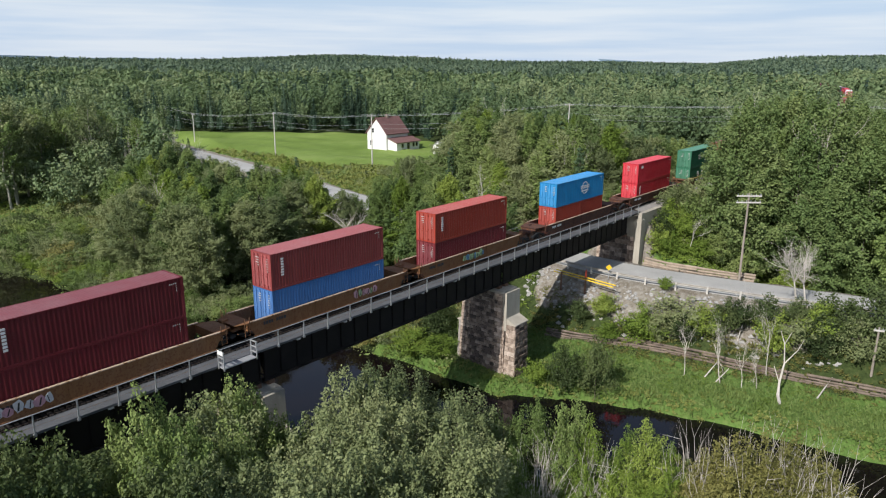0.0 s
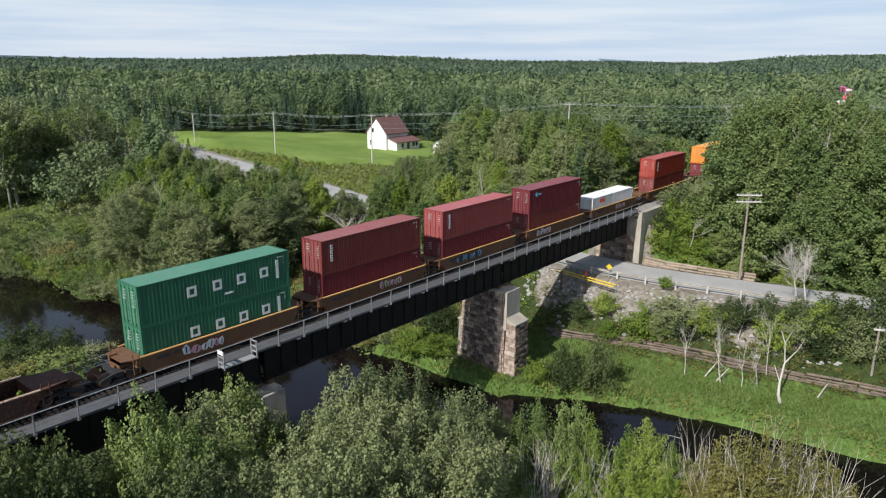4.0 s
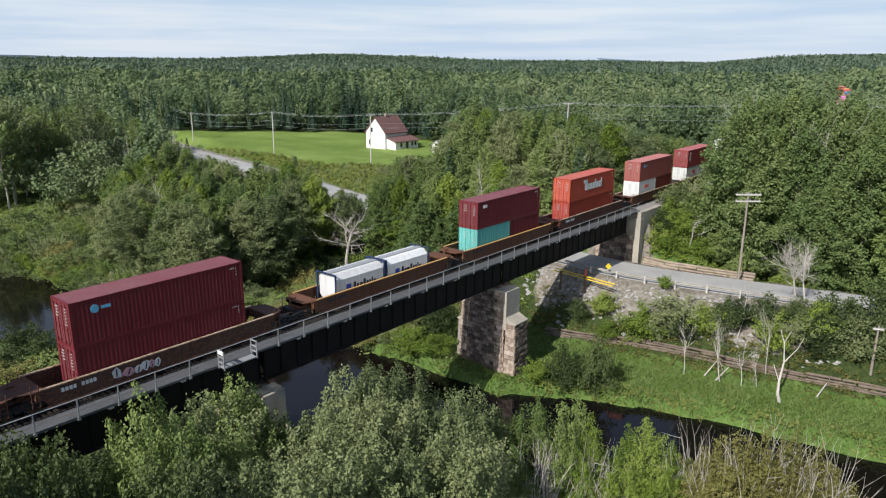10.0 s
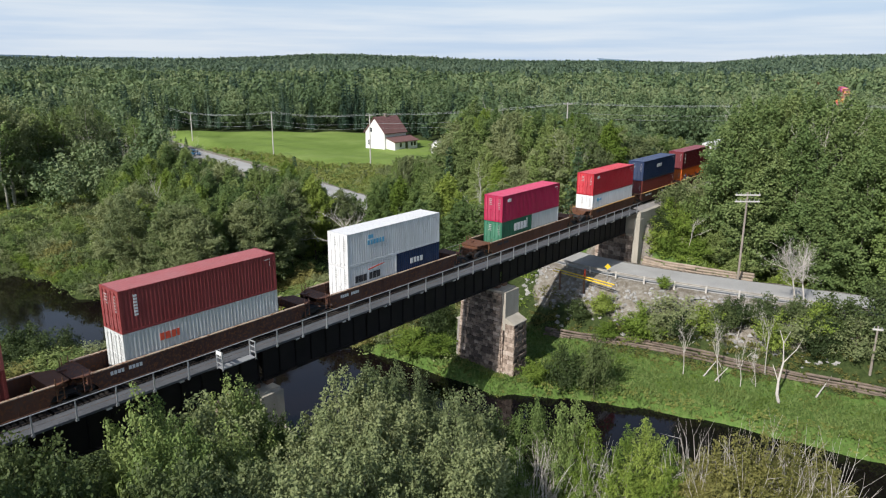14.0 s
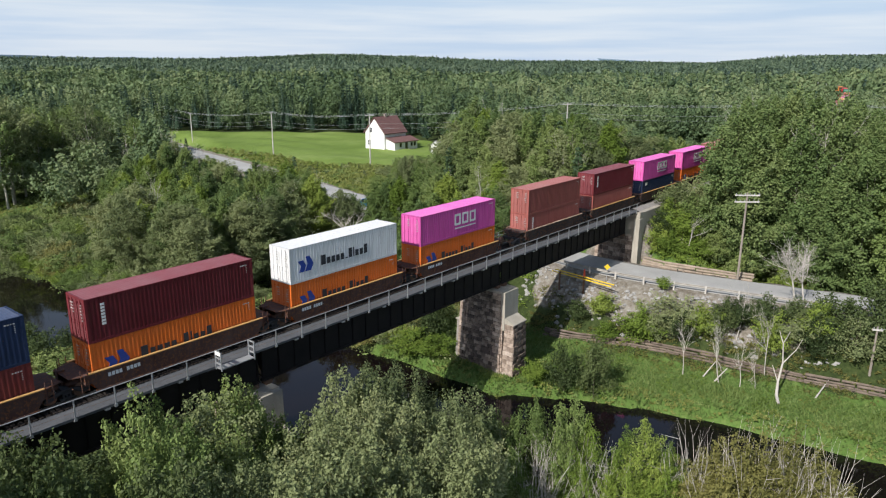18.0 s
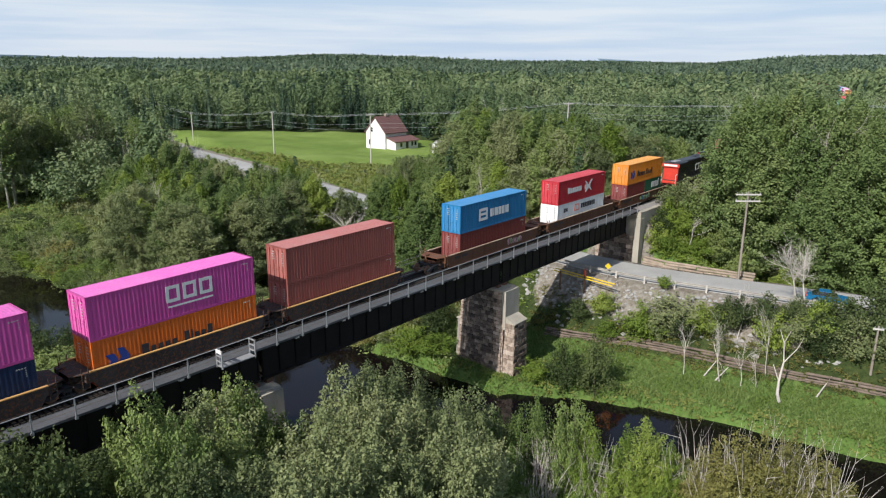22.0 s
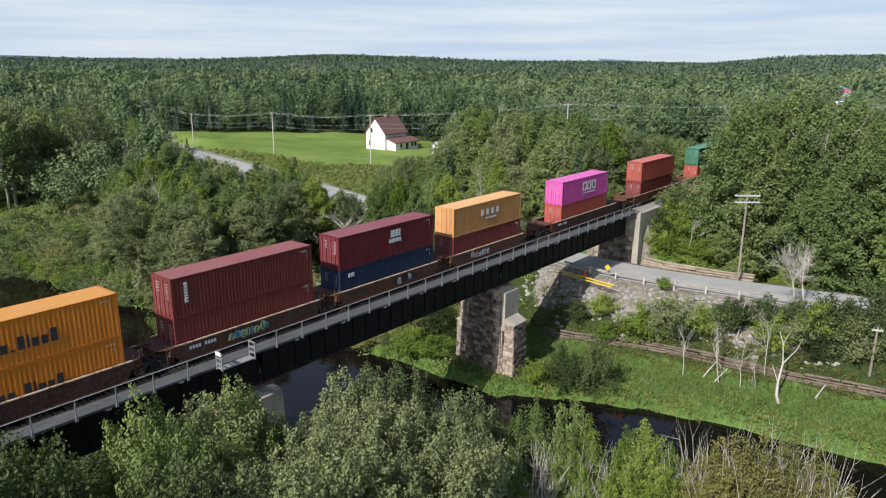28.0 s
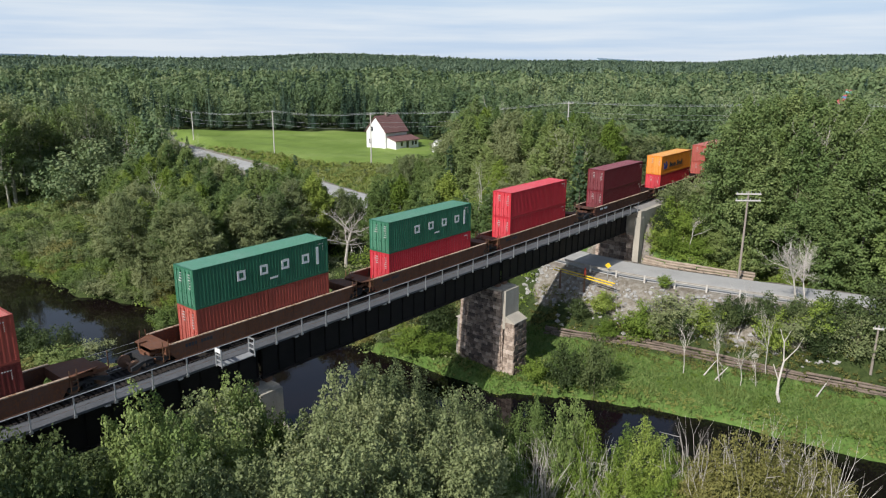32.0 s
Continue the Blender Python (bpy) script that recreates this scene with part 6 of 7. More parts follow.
# skyline that the near wood is trimmed to fit from the camera: bearing, fall per metre of its tops
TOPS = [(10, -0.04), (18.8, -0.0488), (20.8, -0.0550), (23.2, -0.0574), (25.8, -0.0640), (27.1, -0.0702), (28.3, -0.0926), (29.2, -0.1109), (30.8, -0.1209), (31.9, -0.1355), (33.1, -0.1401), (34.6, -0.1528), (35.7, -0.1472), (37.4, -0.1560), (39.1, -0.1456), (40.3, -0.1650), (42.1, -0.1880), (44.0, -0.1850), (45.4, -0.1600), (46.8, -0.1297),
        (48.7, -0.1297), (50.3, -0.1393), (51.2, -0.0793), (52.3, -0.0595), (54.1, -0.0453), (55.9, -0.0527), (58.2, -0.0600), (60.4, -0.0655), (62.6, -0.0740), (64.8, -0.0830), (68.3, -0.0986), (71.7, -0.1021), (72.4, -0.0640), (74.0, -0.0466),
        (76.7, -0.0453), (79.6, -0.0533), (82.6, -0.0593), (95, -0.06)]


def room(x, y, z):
    """The tallest tree that keeps below the camera's skyline at a place, for trees this side of the field."""
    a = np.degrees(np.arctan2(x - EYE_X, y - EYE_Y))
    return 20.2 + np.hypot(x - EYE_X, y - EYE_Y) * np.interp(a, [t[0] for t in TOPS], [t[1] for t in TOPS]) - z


rs = np.random.RandomState(77)
wx, wy, wd, wa = spots(4.3, 60, 165, 14, 89, rs)
wz = land(wx, wy)
for i, (x, y, d, z) in enumerate(zip(wx, wy, wd, wz)):
    r = rs.uniform()
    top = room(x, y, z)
    bank = track_dist(np.array([x]), np.array([y]))[0] < 9.5
    left = x < 90 and y > 0
    bear = math.degrees(math.atan2(x - EYE_X, y - EYE_Y))
    if left:
        h = rs.uniform(4.5, 7.5) if r < 0.4 else rs.uniform(2.4, 4.6)
        if bear < 25 and d < 166:
            h = rs.uniform(3.0, 5.0) if d < 138 else rs.uniform(0.9, 1.6)
        elif d > 118:
            h = min(rs.uniform(10, 14), top)
        elif d > 84 and x > 50:
            h = min(14, top * rs.uniform(0.9, 1.05))
    elif bank or (y < 0 and x < 101):
        h = rs.uniform(2.8, 5.6)
    else:
        h = rs.uniform(13, 19) if y > 0 else rs.uniform(19, 26)
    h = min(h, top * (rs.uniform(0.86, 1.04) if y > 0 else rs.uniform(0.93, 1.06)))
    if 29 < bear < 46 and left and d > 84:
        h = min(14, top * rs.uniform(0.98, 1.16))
    if x < 74 and 8 < y < 42 and left:
        h = min(h, rs.uniform(1.8, 3.2))
    if h < 1.5:
        continue
    if h < 5:
        k = rs.choice(4, p=(0.42, 0.28, 0.08, 0.22))
        plant(SHRUB_NAME[k], ("dark green alder shrub", "grey-green willow shrub", "bright green leafy shrub", "olive-green leafy shrub")[k] + (" on the railway bank" if bank else " on rough ground"), "shrub", SHRUB[k], x, y, h / 4, rs.uniform(0.9, 1.35), rs.uniform(0, 360), "wild shrubs", z)
        continue
    if r > 0.93 and y > 0:
        plant("spruce_tree", "narrow dark green spruce among leafy trees", "tree", FIR[rs.randint(2)], x, y, h / 10, h / 10, rs.uniform(0, 360), "trees of the near wood", z)
    elif r > 0.90:
        plant("dead_tree", "bare grey dead tree among green ones", "tree", DEAD[rs.randint(3)], x, y, h / 10, h / 10, rs.uniform(0, 360), "trees of the near wood", z)
    else:
        k = rs.choice(6, p=(0.12, 0.32, 0.10, 0.12, 0.22, 0.12) if y > 0 else (0.24, 0.16, 0.24, 0.05, 0.07, 0.24))
        lb = ("slender birch with pale bark and green crown", "grey-green poplar with pale bark", "round-crowned dark green alder", "bright green leafy young maple", "grey-green bushy wild willow", "narrow green birch with pale bark")[k]
        plant(("birch_tree", "poplar_tree", "alder_tree", "maple_tree", "willow_tree", "birch_tree")[k], lb, "tree", *((TALL[k], x, y, h / 20, (h / 20) ** 0.6 * rs.uniform(0.95, 1.2)) if h > 11 else (MID[k], x, y, h / 10, (h / 10) ** 0.6 * rs.uniform(0.95, 1.2))), rs.uniform(0, 360), "trees of the near wood", z)


def hull_tris(profile, rx, height, rs, n=7):
    """The dense inside of a crown: an uneven closed body."""
    rings = [[(math.cos(6.283 * (i + 0.5 * k) / n) * r * rx * rs.uniform(0.75, 1.25), math.sin(6.283 * (i + 0.5 * k) / n) * r * rx * rs.uniform(0.75, 1.25), height * (z + rs.uniform(-0.03, 0.03))) for i in range(n)] for k, (r, z) in enumerate(profile)]
    out = []
    for a, b in zip(rings[:-1], rings[1:]):
        for i in range(n):
            j = (i + 1) % n
            out += [a[i], a[j], b[i], a[j], b[j], b[i]]
    return np.array(out)


def crown_quads(seed, height, rx, n, leaf, low, shape, wild=0.34):
    q = np.random.RandomState(seed)
    pts, way, _ = (spray_points if n > 400 else crown_points)(n, int(max(5, min(48, n // 8))), rx, height * low, height, q, shape)
    pts[:, 2] *= height / np.percentile(pts[:, 2], 98.5)
    core = hull_tris([(0.0, 0.15), (0.34, 0.32), (0.44, 0.5), (0.34, 0.68), (0.0, 0.8)], rx, height, q)
    return np.vstack([leaf_tris(pts, way * 1.3, leaf, q, 0.2, wild)] + ([core] if n < 400 else []))


def spruce_quads(seed, height, rx, tiers, per, leaf):
    q = np.random.RandomState(seed)
    P = []
    for k in range(tiers):
        f = k / tiers
        m = max(2, int(per * (1 - f * 0.8)))
        a = q.uniform(0, 6.283, m)
        r = rx * (1 - f) ** 0.9
        P.append(np.stack([np.cos(a) * r * 0.7, np.sin(a) * r * 0.7, np.full(m, height * (0.1 + 0.88 * f))], -1))
    P = np.vstack(P)
    w = P * np.array([0.6, 0.6, 0]) / (rx + 0.1) + np.array([0, 0, 0.3])
    core = hull_tris([(0.0, 0.04), (0.36, 0.12), (0.22, 0.42), (0.08, 0.72), (0.0, 0.9)], rx, height, q)
    return np.vstack([leaf_tris(P, w, leaf, q, 0.2), core])


def joined(name, protos, x, y, z, h, w, mat, label, rs):
    """Many trees as one body of woodland."""
    out, tones = [], []
    pick = rs.randint(len(protos), size=len(x))
    tone = np.clip(rs.uniform(0, 1, len(x)) * 0.75 + 0.125 + 0.3 * waves(x, y, 70, 61) + 0.2 * waves(x, y, 260, 62), 0, 1)
    for k, p in enumerate(protos):
        j = np.where(pick == k)[0]
        if not len(j):
            continue
        a = rs.uniform(0, 6.283, len(j))
        c, s = np.cos(a)[:, None], np.sin(a)[:, None]
        px = (p[None, :, 0] * c - p[None, :, 1] * s) * w[j][:, None] + x[j][:, None]
        py = (p[None, :, 0] * s + p[None, :, 1] * c) * w[j][:, None] + y[j][:, None]
        pz = p[None, :, 2] * h[j][:, None] + z[j][:, None]
        out.append(np.stack([px, py, pz], -1).reshape(-1, 3))
        tones.append(np.repeat(tone[j], len(p)))
    me = quads_mesh(name, np.vstack(out), mat, None, 3)
    me.attributes.new("tone", "FLOAT", "POINT").data.foreach_set("value", np.concatenate(tones).astype(np.float32))
    return tagged(new(name, me), label, "woodland", kind="stuff")


def stand(name, gap, r0, r1, tree_h, n, leaf, tiers, per, rs, spruce_share):
    x, y, d, a = spots(gap, r0, r1, 15, 87, rs)
    z = land(x, y)
    h = (rs.uniform(0.62, 1.12, len(x)) + 0.22 * (rs.uniform(0, 1, len(x)) > 0.9)) * tree_h * (1 + 0.15 * waves(x, y, 90, 8))
    if r0 < 200:
        ahead = sum(in_field(EYE_X + f * (x - EYE_X), EYE_Y + f * (y - EYE_Y)) for f in np.arange(1.04, 1.9, 0.06))
        before = ahead > 0.2
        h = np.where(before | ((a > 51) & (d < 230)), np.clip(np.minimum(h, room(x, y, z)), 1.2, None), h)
    firs = rs.uniform(0, 1, len(x)) < np.clip(spruce_share + 0.45 * waves(x, y, 140, 12) + 0.3 * ((a < 44) & (d > 190) & (d < 420)), 0.03, 0.9)
    lp = [crown_quads(900 + i, 1.0, 0.30, n, leaf, 0.2, ("tall", "round")[i % 2], 0.30 if r0 < 300 else 0.24) for i in range(7)]
    fp = [spruce_quads(950 + i, 1.0, (0.15, 0.19, 0.24)[i % 3], tiers, per, leaf * 0.95) for i in range(6)]
    k = ~firs
    joined(name, lp, x[k], y[k], z[k], h[k], h[k] ** 0.7 * 2.0, LEAF_HAZY if r0 > 700 else LEAF_FAR, "dense green broad-leaved woodland", rs)
    joined("spruce_" + name, fp, x[firs], y[firs], z[firs], h[firs] * 1.04, h[firs] ** 0.8 * 1.6, NEEDLE_HAZY if r0 > 700 else NEEDLE_FAR, "dark spruce woodland with pointed tops", rs)


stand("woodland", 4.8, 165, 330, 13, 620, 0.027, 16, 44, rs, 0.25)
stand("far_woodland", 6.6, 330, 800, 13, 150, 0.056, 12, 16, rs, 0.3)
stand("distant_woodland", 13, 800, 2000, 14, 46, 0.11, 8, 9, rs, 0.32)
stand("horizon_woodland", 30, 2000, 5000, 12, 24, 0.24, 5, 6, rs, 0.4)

# ---- house and shed on the field ----
HX, HY = 148.4, 99.4


def house():
    z = GROUND_AT(HX, HY) - 0.15
    h = thing("farmhouse", "white two-storey farmhouse with brown-red gable roof and porch wing", "house", pose(HX, HY, z))
    W, L, eave, ridge = 7.8, 9.2, 5.0, 9.2
    part("wall", Shape().prism([(0, 0), (W, 0), (W, eave), (W / 2, ridge - 0.15), (0, eave)], "x", 0, L), WHITE, h)
    for s in (0, 1):
        y0, y1 = (-0.45, W / 2) if s == 0 else (W / 2, W + 0.45)
        za, zb = (eave - 0.45, ridge) if s == 0 else (ridge, eave - 0.45)
        part("roof", Shape().prism([(y0, za), (y1, zb), (y1, zb + 0.22), (y0, za + 0.22)], "x", -0.4, L + 0.4), ROOFING, h)
        rows = Shape()
        for k in range(9):
            f = k / 9
            ya, z0 = y0 + (y1 - y0) * f, za + (zb - za) * f
            rows.box(-0.4, L + 0.4, ya - 0.03, ya + 0.03, z0 + 0.2, z0 + 0.26)
        tagged(part("shingle_course", rows, ROOFING, h), kind="stuff")
    part("chimney", Shape().box(L * 0.45, L * 0.45 + 0.7, W / 2 - 0.35, W / 2 + 0.35, ridge - 0.4, ridge + 0.9), STONE, h)
    # porch wing along the near side
    part("wing", Shape().prism([(-3.4, 0), (0.0, 0), (0.0, 3.3), (-3.4, 2.4)], "x", 0.8, L + 1.4), WHITE, h)
    part("wing_roof", Shape().prism([(-3.9, 2.3), (0.1, 3.55), (0.1, 3.75), (-3.9, 2.5)], "x", 0.4, L + 1.8), ROOFING, h)

    def window(x, y, z0, w, t, face):
        if face == "x":
            o = part("window", Shape().box(x - 0.06, x + 0.02, y - w / 2 - 0.1, y + w / 2 + 0.1, z0 - 0.1, z0 + t + 0.1), WHITE, h)
            part("pane", Shape().box(x - 0.075, x - 0.061, y - w / 2, y + w / 2, z0, z0 + t), GLASS, o)
            part("glazing_bar", Shape().box(x - 0.085, x - 0.076, y - w / 2, y + w / 2, z0 + t / 2 - 0.04, z0 + t / 2 + 0.04), WHITE, o)
        else:
            o = part("window", Shape().box(x - w / 2 - 0.1, x + w / 2 + 0.1, y - 0.06, y + 0.02, z0 - 0.1, z0 + t + 0.1), WHITE, h)
            part("pane", Shape().box(x - w / 2, x + w / 2, y - 0.075, y - 0.061, z0, z0 + t), GLASS, o)
    window(0, 5.4, 5.0, 0.8, 1.2, "x")
    window(0, 6.2, 1.2, 0.85, 1.4, "x")
    for x in (3.2, 8.0, 9.4):
        window(x, -3.4, 0.9, 0.9, 1.2, "y")
    part("door", Shape().box(5.2, 6.3, -3.47, -3.38, 0.1, 2.15), GLASS, h, "dark porch doorway")
    part("porch_step", Shape().box(4.9, 6.6, -4.4, -3.4, 0, 0.25), CONCRETE, h)


house()
sz = GROUND_AT(153.3, 83.9)
sh = thing("garden_shed", "small white garden shed with a grey gable roof", "shed", pose(153.3, 82.4, sz - 0.1))
part("wall", Shape().prism([(0, 0), (3.4, 0), (3.4, 2.3), (1.7, 3.6), (0, 2.3)], "x", 0, 4.2), WHITE, sh)
for ya, za, yb, zb in ((-0.25, 2.15, 1.7, 3.65), (1.7, 3.65, 3.65, 2.15)):
    part("roof", Shape().prism([(ya, za), (yb, zb), (yb, zb + 0.14), (ya, za + 0.14)], "x", -0.25, 4.45), GREYROOF, sh)
# flat dark panel stands in for the shade inside the open doorway
part("door", Shape().box(-0.05, 0.01, 1.1, 2.2, 0.05, 2.0), INK, sh, "dark panel for the shade inside the doorway")


# ---- poles and wires ----
def utility_pole(x, y, top, mat, arms=1, arm_len=2.4, turn=0.0, r=0.15, label="weathered wooden utility pole with a crossarm"):
    z = GROUND_AT(x, y)
    h = top - z
    p = thing("utility_pole", label, "utility pole", pose(x, y, z, 0, 0, turn), "utility poles")
    part("pole", Shape().tube((0, 0, -0.5), (0, 0, h), r, r * 0.7, 10), mat, p)
    for k in range(arms):
        za = h - 0.35 - k * 0.85
        part("crossarm", Shape().box(-0.16, -0.02, -arm_len / 2, arm_len / 2, za - 0.08, za + 0.08), POLE_PALE, p)
        for i in range(6 if arms > 1 else 3):
            n = 6 if arms > 1 else 3
            yy = -arm_len / 2 + 0.15 + i * (arm_len - 0.3) / (n - 1)
            part("insulator", Shape().tube((-0.09, yy, za + 0.08), (-0.09, yy, za + 0.3), 0.05, 0.035, 6), GALV, p)
    return p


LINE = [(142, 222, 6.0), (125.1, 162.6, 4.2), (120.5, 115.0, 7.0), (122.9, 79.8, 8.0), (148.0, 39.5, 11.3), (181.5, -6.5, 11.8), (196, -70, 12.0)]
for i, (x, y, top) in enumerate(LINE):
    utility_pole(x, y, top, POLE_PALE, 1, 2.2, (130, 125, 120, 70, 45, 55, 90)[i], 0.17, "pale weathered utility pole with a short crossarm")
utility_pole(93.4, -17.8, 4.35, POLEWOOD, 2, 3.2, 39, 0.16, "brown wooden pole with two pale crossarms")
utility_pole(82.1, -35.4, -6.2, POLEWOOD, 1, 1.0, 20, 0.14, "short brown wooden pole beside the road bank")


def wire(a, b, sag, r=0.018):
    """A hanging wire, one closed tube."""
    n, k = 14, 4
    pts = [Vector(a).lerp(Vector(b), i / n) - Vector((0, 0, sag * 4 * (i / n) * (1 - i / n))) for i in range(n + 1)]
    side = Vector((b[1] - a[1], a[0] - b[0], 0)).normalized()
    vs = [p + side * r * math.cos(j * math.pi / 2) + Vector((0, 0, r * math.sin(j * math.pi / 2))) for p in pts for j in range(k)]
    s = Shape().add(vs, [(i * k + j, i * k + (j + 1) % k, (i + 1) * k + (j + 1) % k, (i + 1) * k + j) for i in range(n) for j in range(k)])
    solid("overhead_wire", s, WIRE, "thin pale overhead wire between utility poles", "wire", group="overhead wires")


for (x0, y0, z0), (x1, y1, z1) in zip(LINE, LINE[1:]):
    d = Vector((y1 - y0, -(x1 - x0), 0)).normalized()
    for k, dz in ((-0.9, -0.2), (0.9, -0.2), (0.1, 0.1), (0.15, -2.3), (0.15, -3.4)):
        wire((x0 + d.x * k, y0 + d.y * k, z0 + dz), (x1 + d.x * k, y1 + d.y * k, z1 + dz), 0.8)
wire((82.1, -35.4, -6.5), (97, -60, -4), 0.5, 0.015)


# ---- along the road ----
def beside(line, off):
    d = np.gradient(line, axis=0)
    n = np.stack([-d[:, 1], d[:, 0]], -1) / np.linalg.norm(d, axis=1)[:, None]
    return line + n * off


edge = beside(ROAD_LINE, 4.15)
edge = edge[(edge[:, 1] > -42) & (edge[:, 1] < 17)]
gr = thing("guardrail", "dull grey-brown guardrail on weathered posts beside the road", "guardrail")
prof = [(0.0, 0.52), (0.06, 0.58), (0.0, 0.66), (0.0, 0.70), (0.06, 0.78), (0.0, 0.84)]
beam = Shape()
vs = []
for i, (x, y) in enumerate(edge):
    vs += [(x - o, y, ROAD_Z + z) for o, z in prof]
k = len(prof)
beam.add(vs, [(i * k + j, i * k + j + 1, (i + 1) * k + j + 1, (i + 1) * k + j) for i in range(len(edge) - 1) for j in range(k - 1)])
part("beam", beam, BEAM, gr)
gp = Shape().box(-0.05, 0.1, -0.1, 0.1, -1.0, 0.86).mesh("post", POLE_PALE)
run = np.concatenate([[0], np.cumsum(np.linalg.norm(np.diff(edge, axis=0), axis=1))])
for s in np.arange(0.5, run[-1], 3.81):
    part("post", gp, None, gr, m=pose(np.interp(s, run, edge[:, 0]), np.interp(s, run, edge[:, 1]), ROAD_Z))

gz = ROAD_Z + 0.25
hb = thing("height_bar", "two long yellow clearance bars on rusty posts by the road", "clearance barrier")
for dy, dz in ((0.0, 0.0), (0.35, -0.32)):
    part("bar", Shape().tube((80.6, 2.4 + dy, gz + dz), (79.2, -7.0 + dy, gz + dz), 0.085, n=8), YELLOW, hb)
for y in (1.2, -2.4):
    part("post", Shape().box(79.8, 80.0, y - 0.09, y + 0.09, -10.2, gz + 0.05), RUSTY, hb)
part("marker", Shape().prism([(-0.22, 0), (0.22, 0), (0.05, 1.0), (-0.05, 1.0)], "y", -2.5, -2.36), SIGNRED, hb, "orange-red marker cone", pose(79.9, 0, gz + 0.05))
dia = thing("warning_sign", "yellow diamond warning sign on a thin post", "road sign", pose(82.2, -4.5, ROAD_Z - 0.6))
part("post", Shape().box(-0.03, 0.03, -0.03, 0.03, 0, 2.2), GALV, dia)
part("plate", Shape().prism([(0, -0.42), (0.42, 0), (0, 0.42), (-0.42, 0)], "x", -0.05, -0.03), YELLOW, dia, "", pose(0, 0, 2.1, 0, 0, 20))
ps = thing("marker_post", "thin grey road marker post with a small plate", "marker post", pose(83.6, -11.4, ROAD_Z - 0.6))
part("post", Shape().box(-0.035, 0.035, -0.035, 0.035, 0, 2.1), GALV, ps)
part("plate", Shape().box(-0.05, -0.035, -0.12, 0.12, 1.7, 2.1), GALV, ps)


def log_wall(name, label, pts, rows, r, seed, run_len=5.0, mat=CRIB):
    w = thing(name, label, "log wall")
    q = random.Random(seed)
    ln = smooth_line(pts, 1.0)
    acc = np.concatenate([[0], np.cumsum(np.linalg.norm(np.diff(ln, axis=0), axis=1))])
    at = lambda s: (np.interp(s, acc, ln[:, 0]), np.interp(s, acc, ln[:, 1]))
    for k in range(rows):
        s = -q.uniform(0, 2)
        while s < acc[-1]:
            e = min(acc[-1], s + run_len * q.uniform(0.7, 1.2))
            (xa, ya), (xb, yb) = at(max(0, s)), at(e)
            za, zb = GROUND_AT(xa, ya), GROUND_AT(xb, yb)
            o = q.uniform(-0.2, 0.2) + 0.16 * k
            rr = r * q.uniform(0.8, 1.2)
            part("log", Shape().tube((xa + o, ya, za + r * (1 + 1.7 * k)), (xb + o, yb, zb + r * (1 + 1.7 * k) + q.uniform(-0.06, 0.06)), rr, rr * 0.88, 8), mat, w)
            s = e + q.uniform(-0.3, 0.3)
    for i in range(int(acc[-1] / 2.4)):
        x, y = at(1 + i * 2.4)
        z = GROUND_AT(x, y)
        part("tie_log", Shape().tube((x - 0.25, y, z + r * 2.6), (x + 1.2, y + 0.1, z + r * 2.8), r * 0.8, n=7), mat, w)


log_wall("log_crib", "long low wall of weathered grey-brown crib logs beside the marsh", [(73.4, -0.5), (74.3, -5), (76.6, -16.5), (78.6, -28.4), (80.4, -36.8), (82, -46)], 4, 0.145, 3, 3.2)
log_wall("log_stack", "stacked weathered timbers along the road verge", [(92.3, -4.9), (93.2, -9.5), (94.0, -14.0), (95.2, -19.2)], 4, 0.2, 8, 5.5, CEDAR)

# broken rock on the road bank
rs = np.random.RandomState(5)
ry, rx = rs.uniform(-34, 7, 2600), rs.uniform(72, 90, 2600)
dd = dist_to(ROAD_LINE, rx, ry)
dens = ease(12.5, 6, dd) * (0.45 + 0.55 * (waves(rx, ry, 9, 21) > -0.2))
keep = (dd > 4.9) & (dd < 11.5) & (rs.uniform(0, 1, 2600) < dens) & (rx < 89)
rx, ry = rx[keep], ry[keep]
rz = land(rx, ry)
oct_v = np.array([(1, 0, 0), (0, 1, 0), (-1, 0, 0), (0, -1, 0), (0, 0, 1), (0, 0, -1)], float)
oct_f = [(0, 1, 4), (1, 2, 4), (2, 3, 4), (3, 0, 4), (1, 0, 5), (2, 1, 5), (3, 2, 5), (0, 3, 5)]
rocks = Shape()
for x, y, z in zip(rx, ry, rz):
    s = rs.uniform(0.12, 0.42) * np.array([rs.uniform(0.8, 1.3), rs.uniform(0.8, 1.3), rs.uniform(0.5, 0.9)])
    m = np.array(Euler(rs.uniform(0, 6, 3)).to_matrix())
    rocks.add([tuple(np.array([x, y, z]) + (m @ (p * rs.uniform(0.8, 1.2))) * s) for p in oct_v], oct_f)
solid("riprap", rocks, ROCK, "pale broken rock dumped on the road bank", "rocks", "stuff")

# ---- plants of the marsh and the bank ----
n = 90000
gx, gy = rs.uniform(52, 84, n), rs.uniform(-60, 13, n)
gd = dist_to(RIVER_LINE, gx, gy)
gt = dist_to(ROAD_LINE, gx, gy)
keep = (gd > 9.6) & (gd < 30) & (gt > 11.3) & (gx > 52)
gx, gy = gx[keep], gy[keep]
gz = land(gx, gy)
ang = rs.uniform(0, 6.283, len(gx))
hgt = rs.uniform(0.08, 0.26, len(gx)) * (1 + 0.5 * waves(gx, gy, 6, 31)) + 0.08
wid = rs.uniform(0.04, 0.09, len(gx))
base = np.stack([gx, gy, gz - 0.05], -1)
side = np.stack([np.cos(ang), np.sin(ang), np.zeros_like(ang)], -1) * wid[:, None]
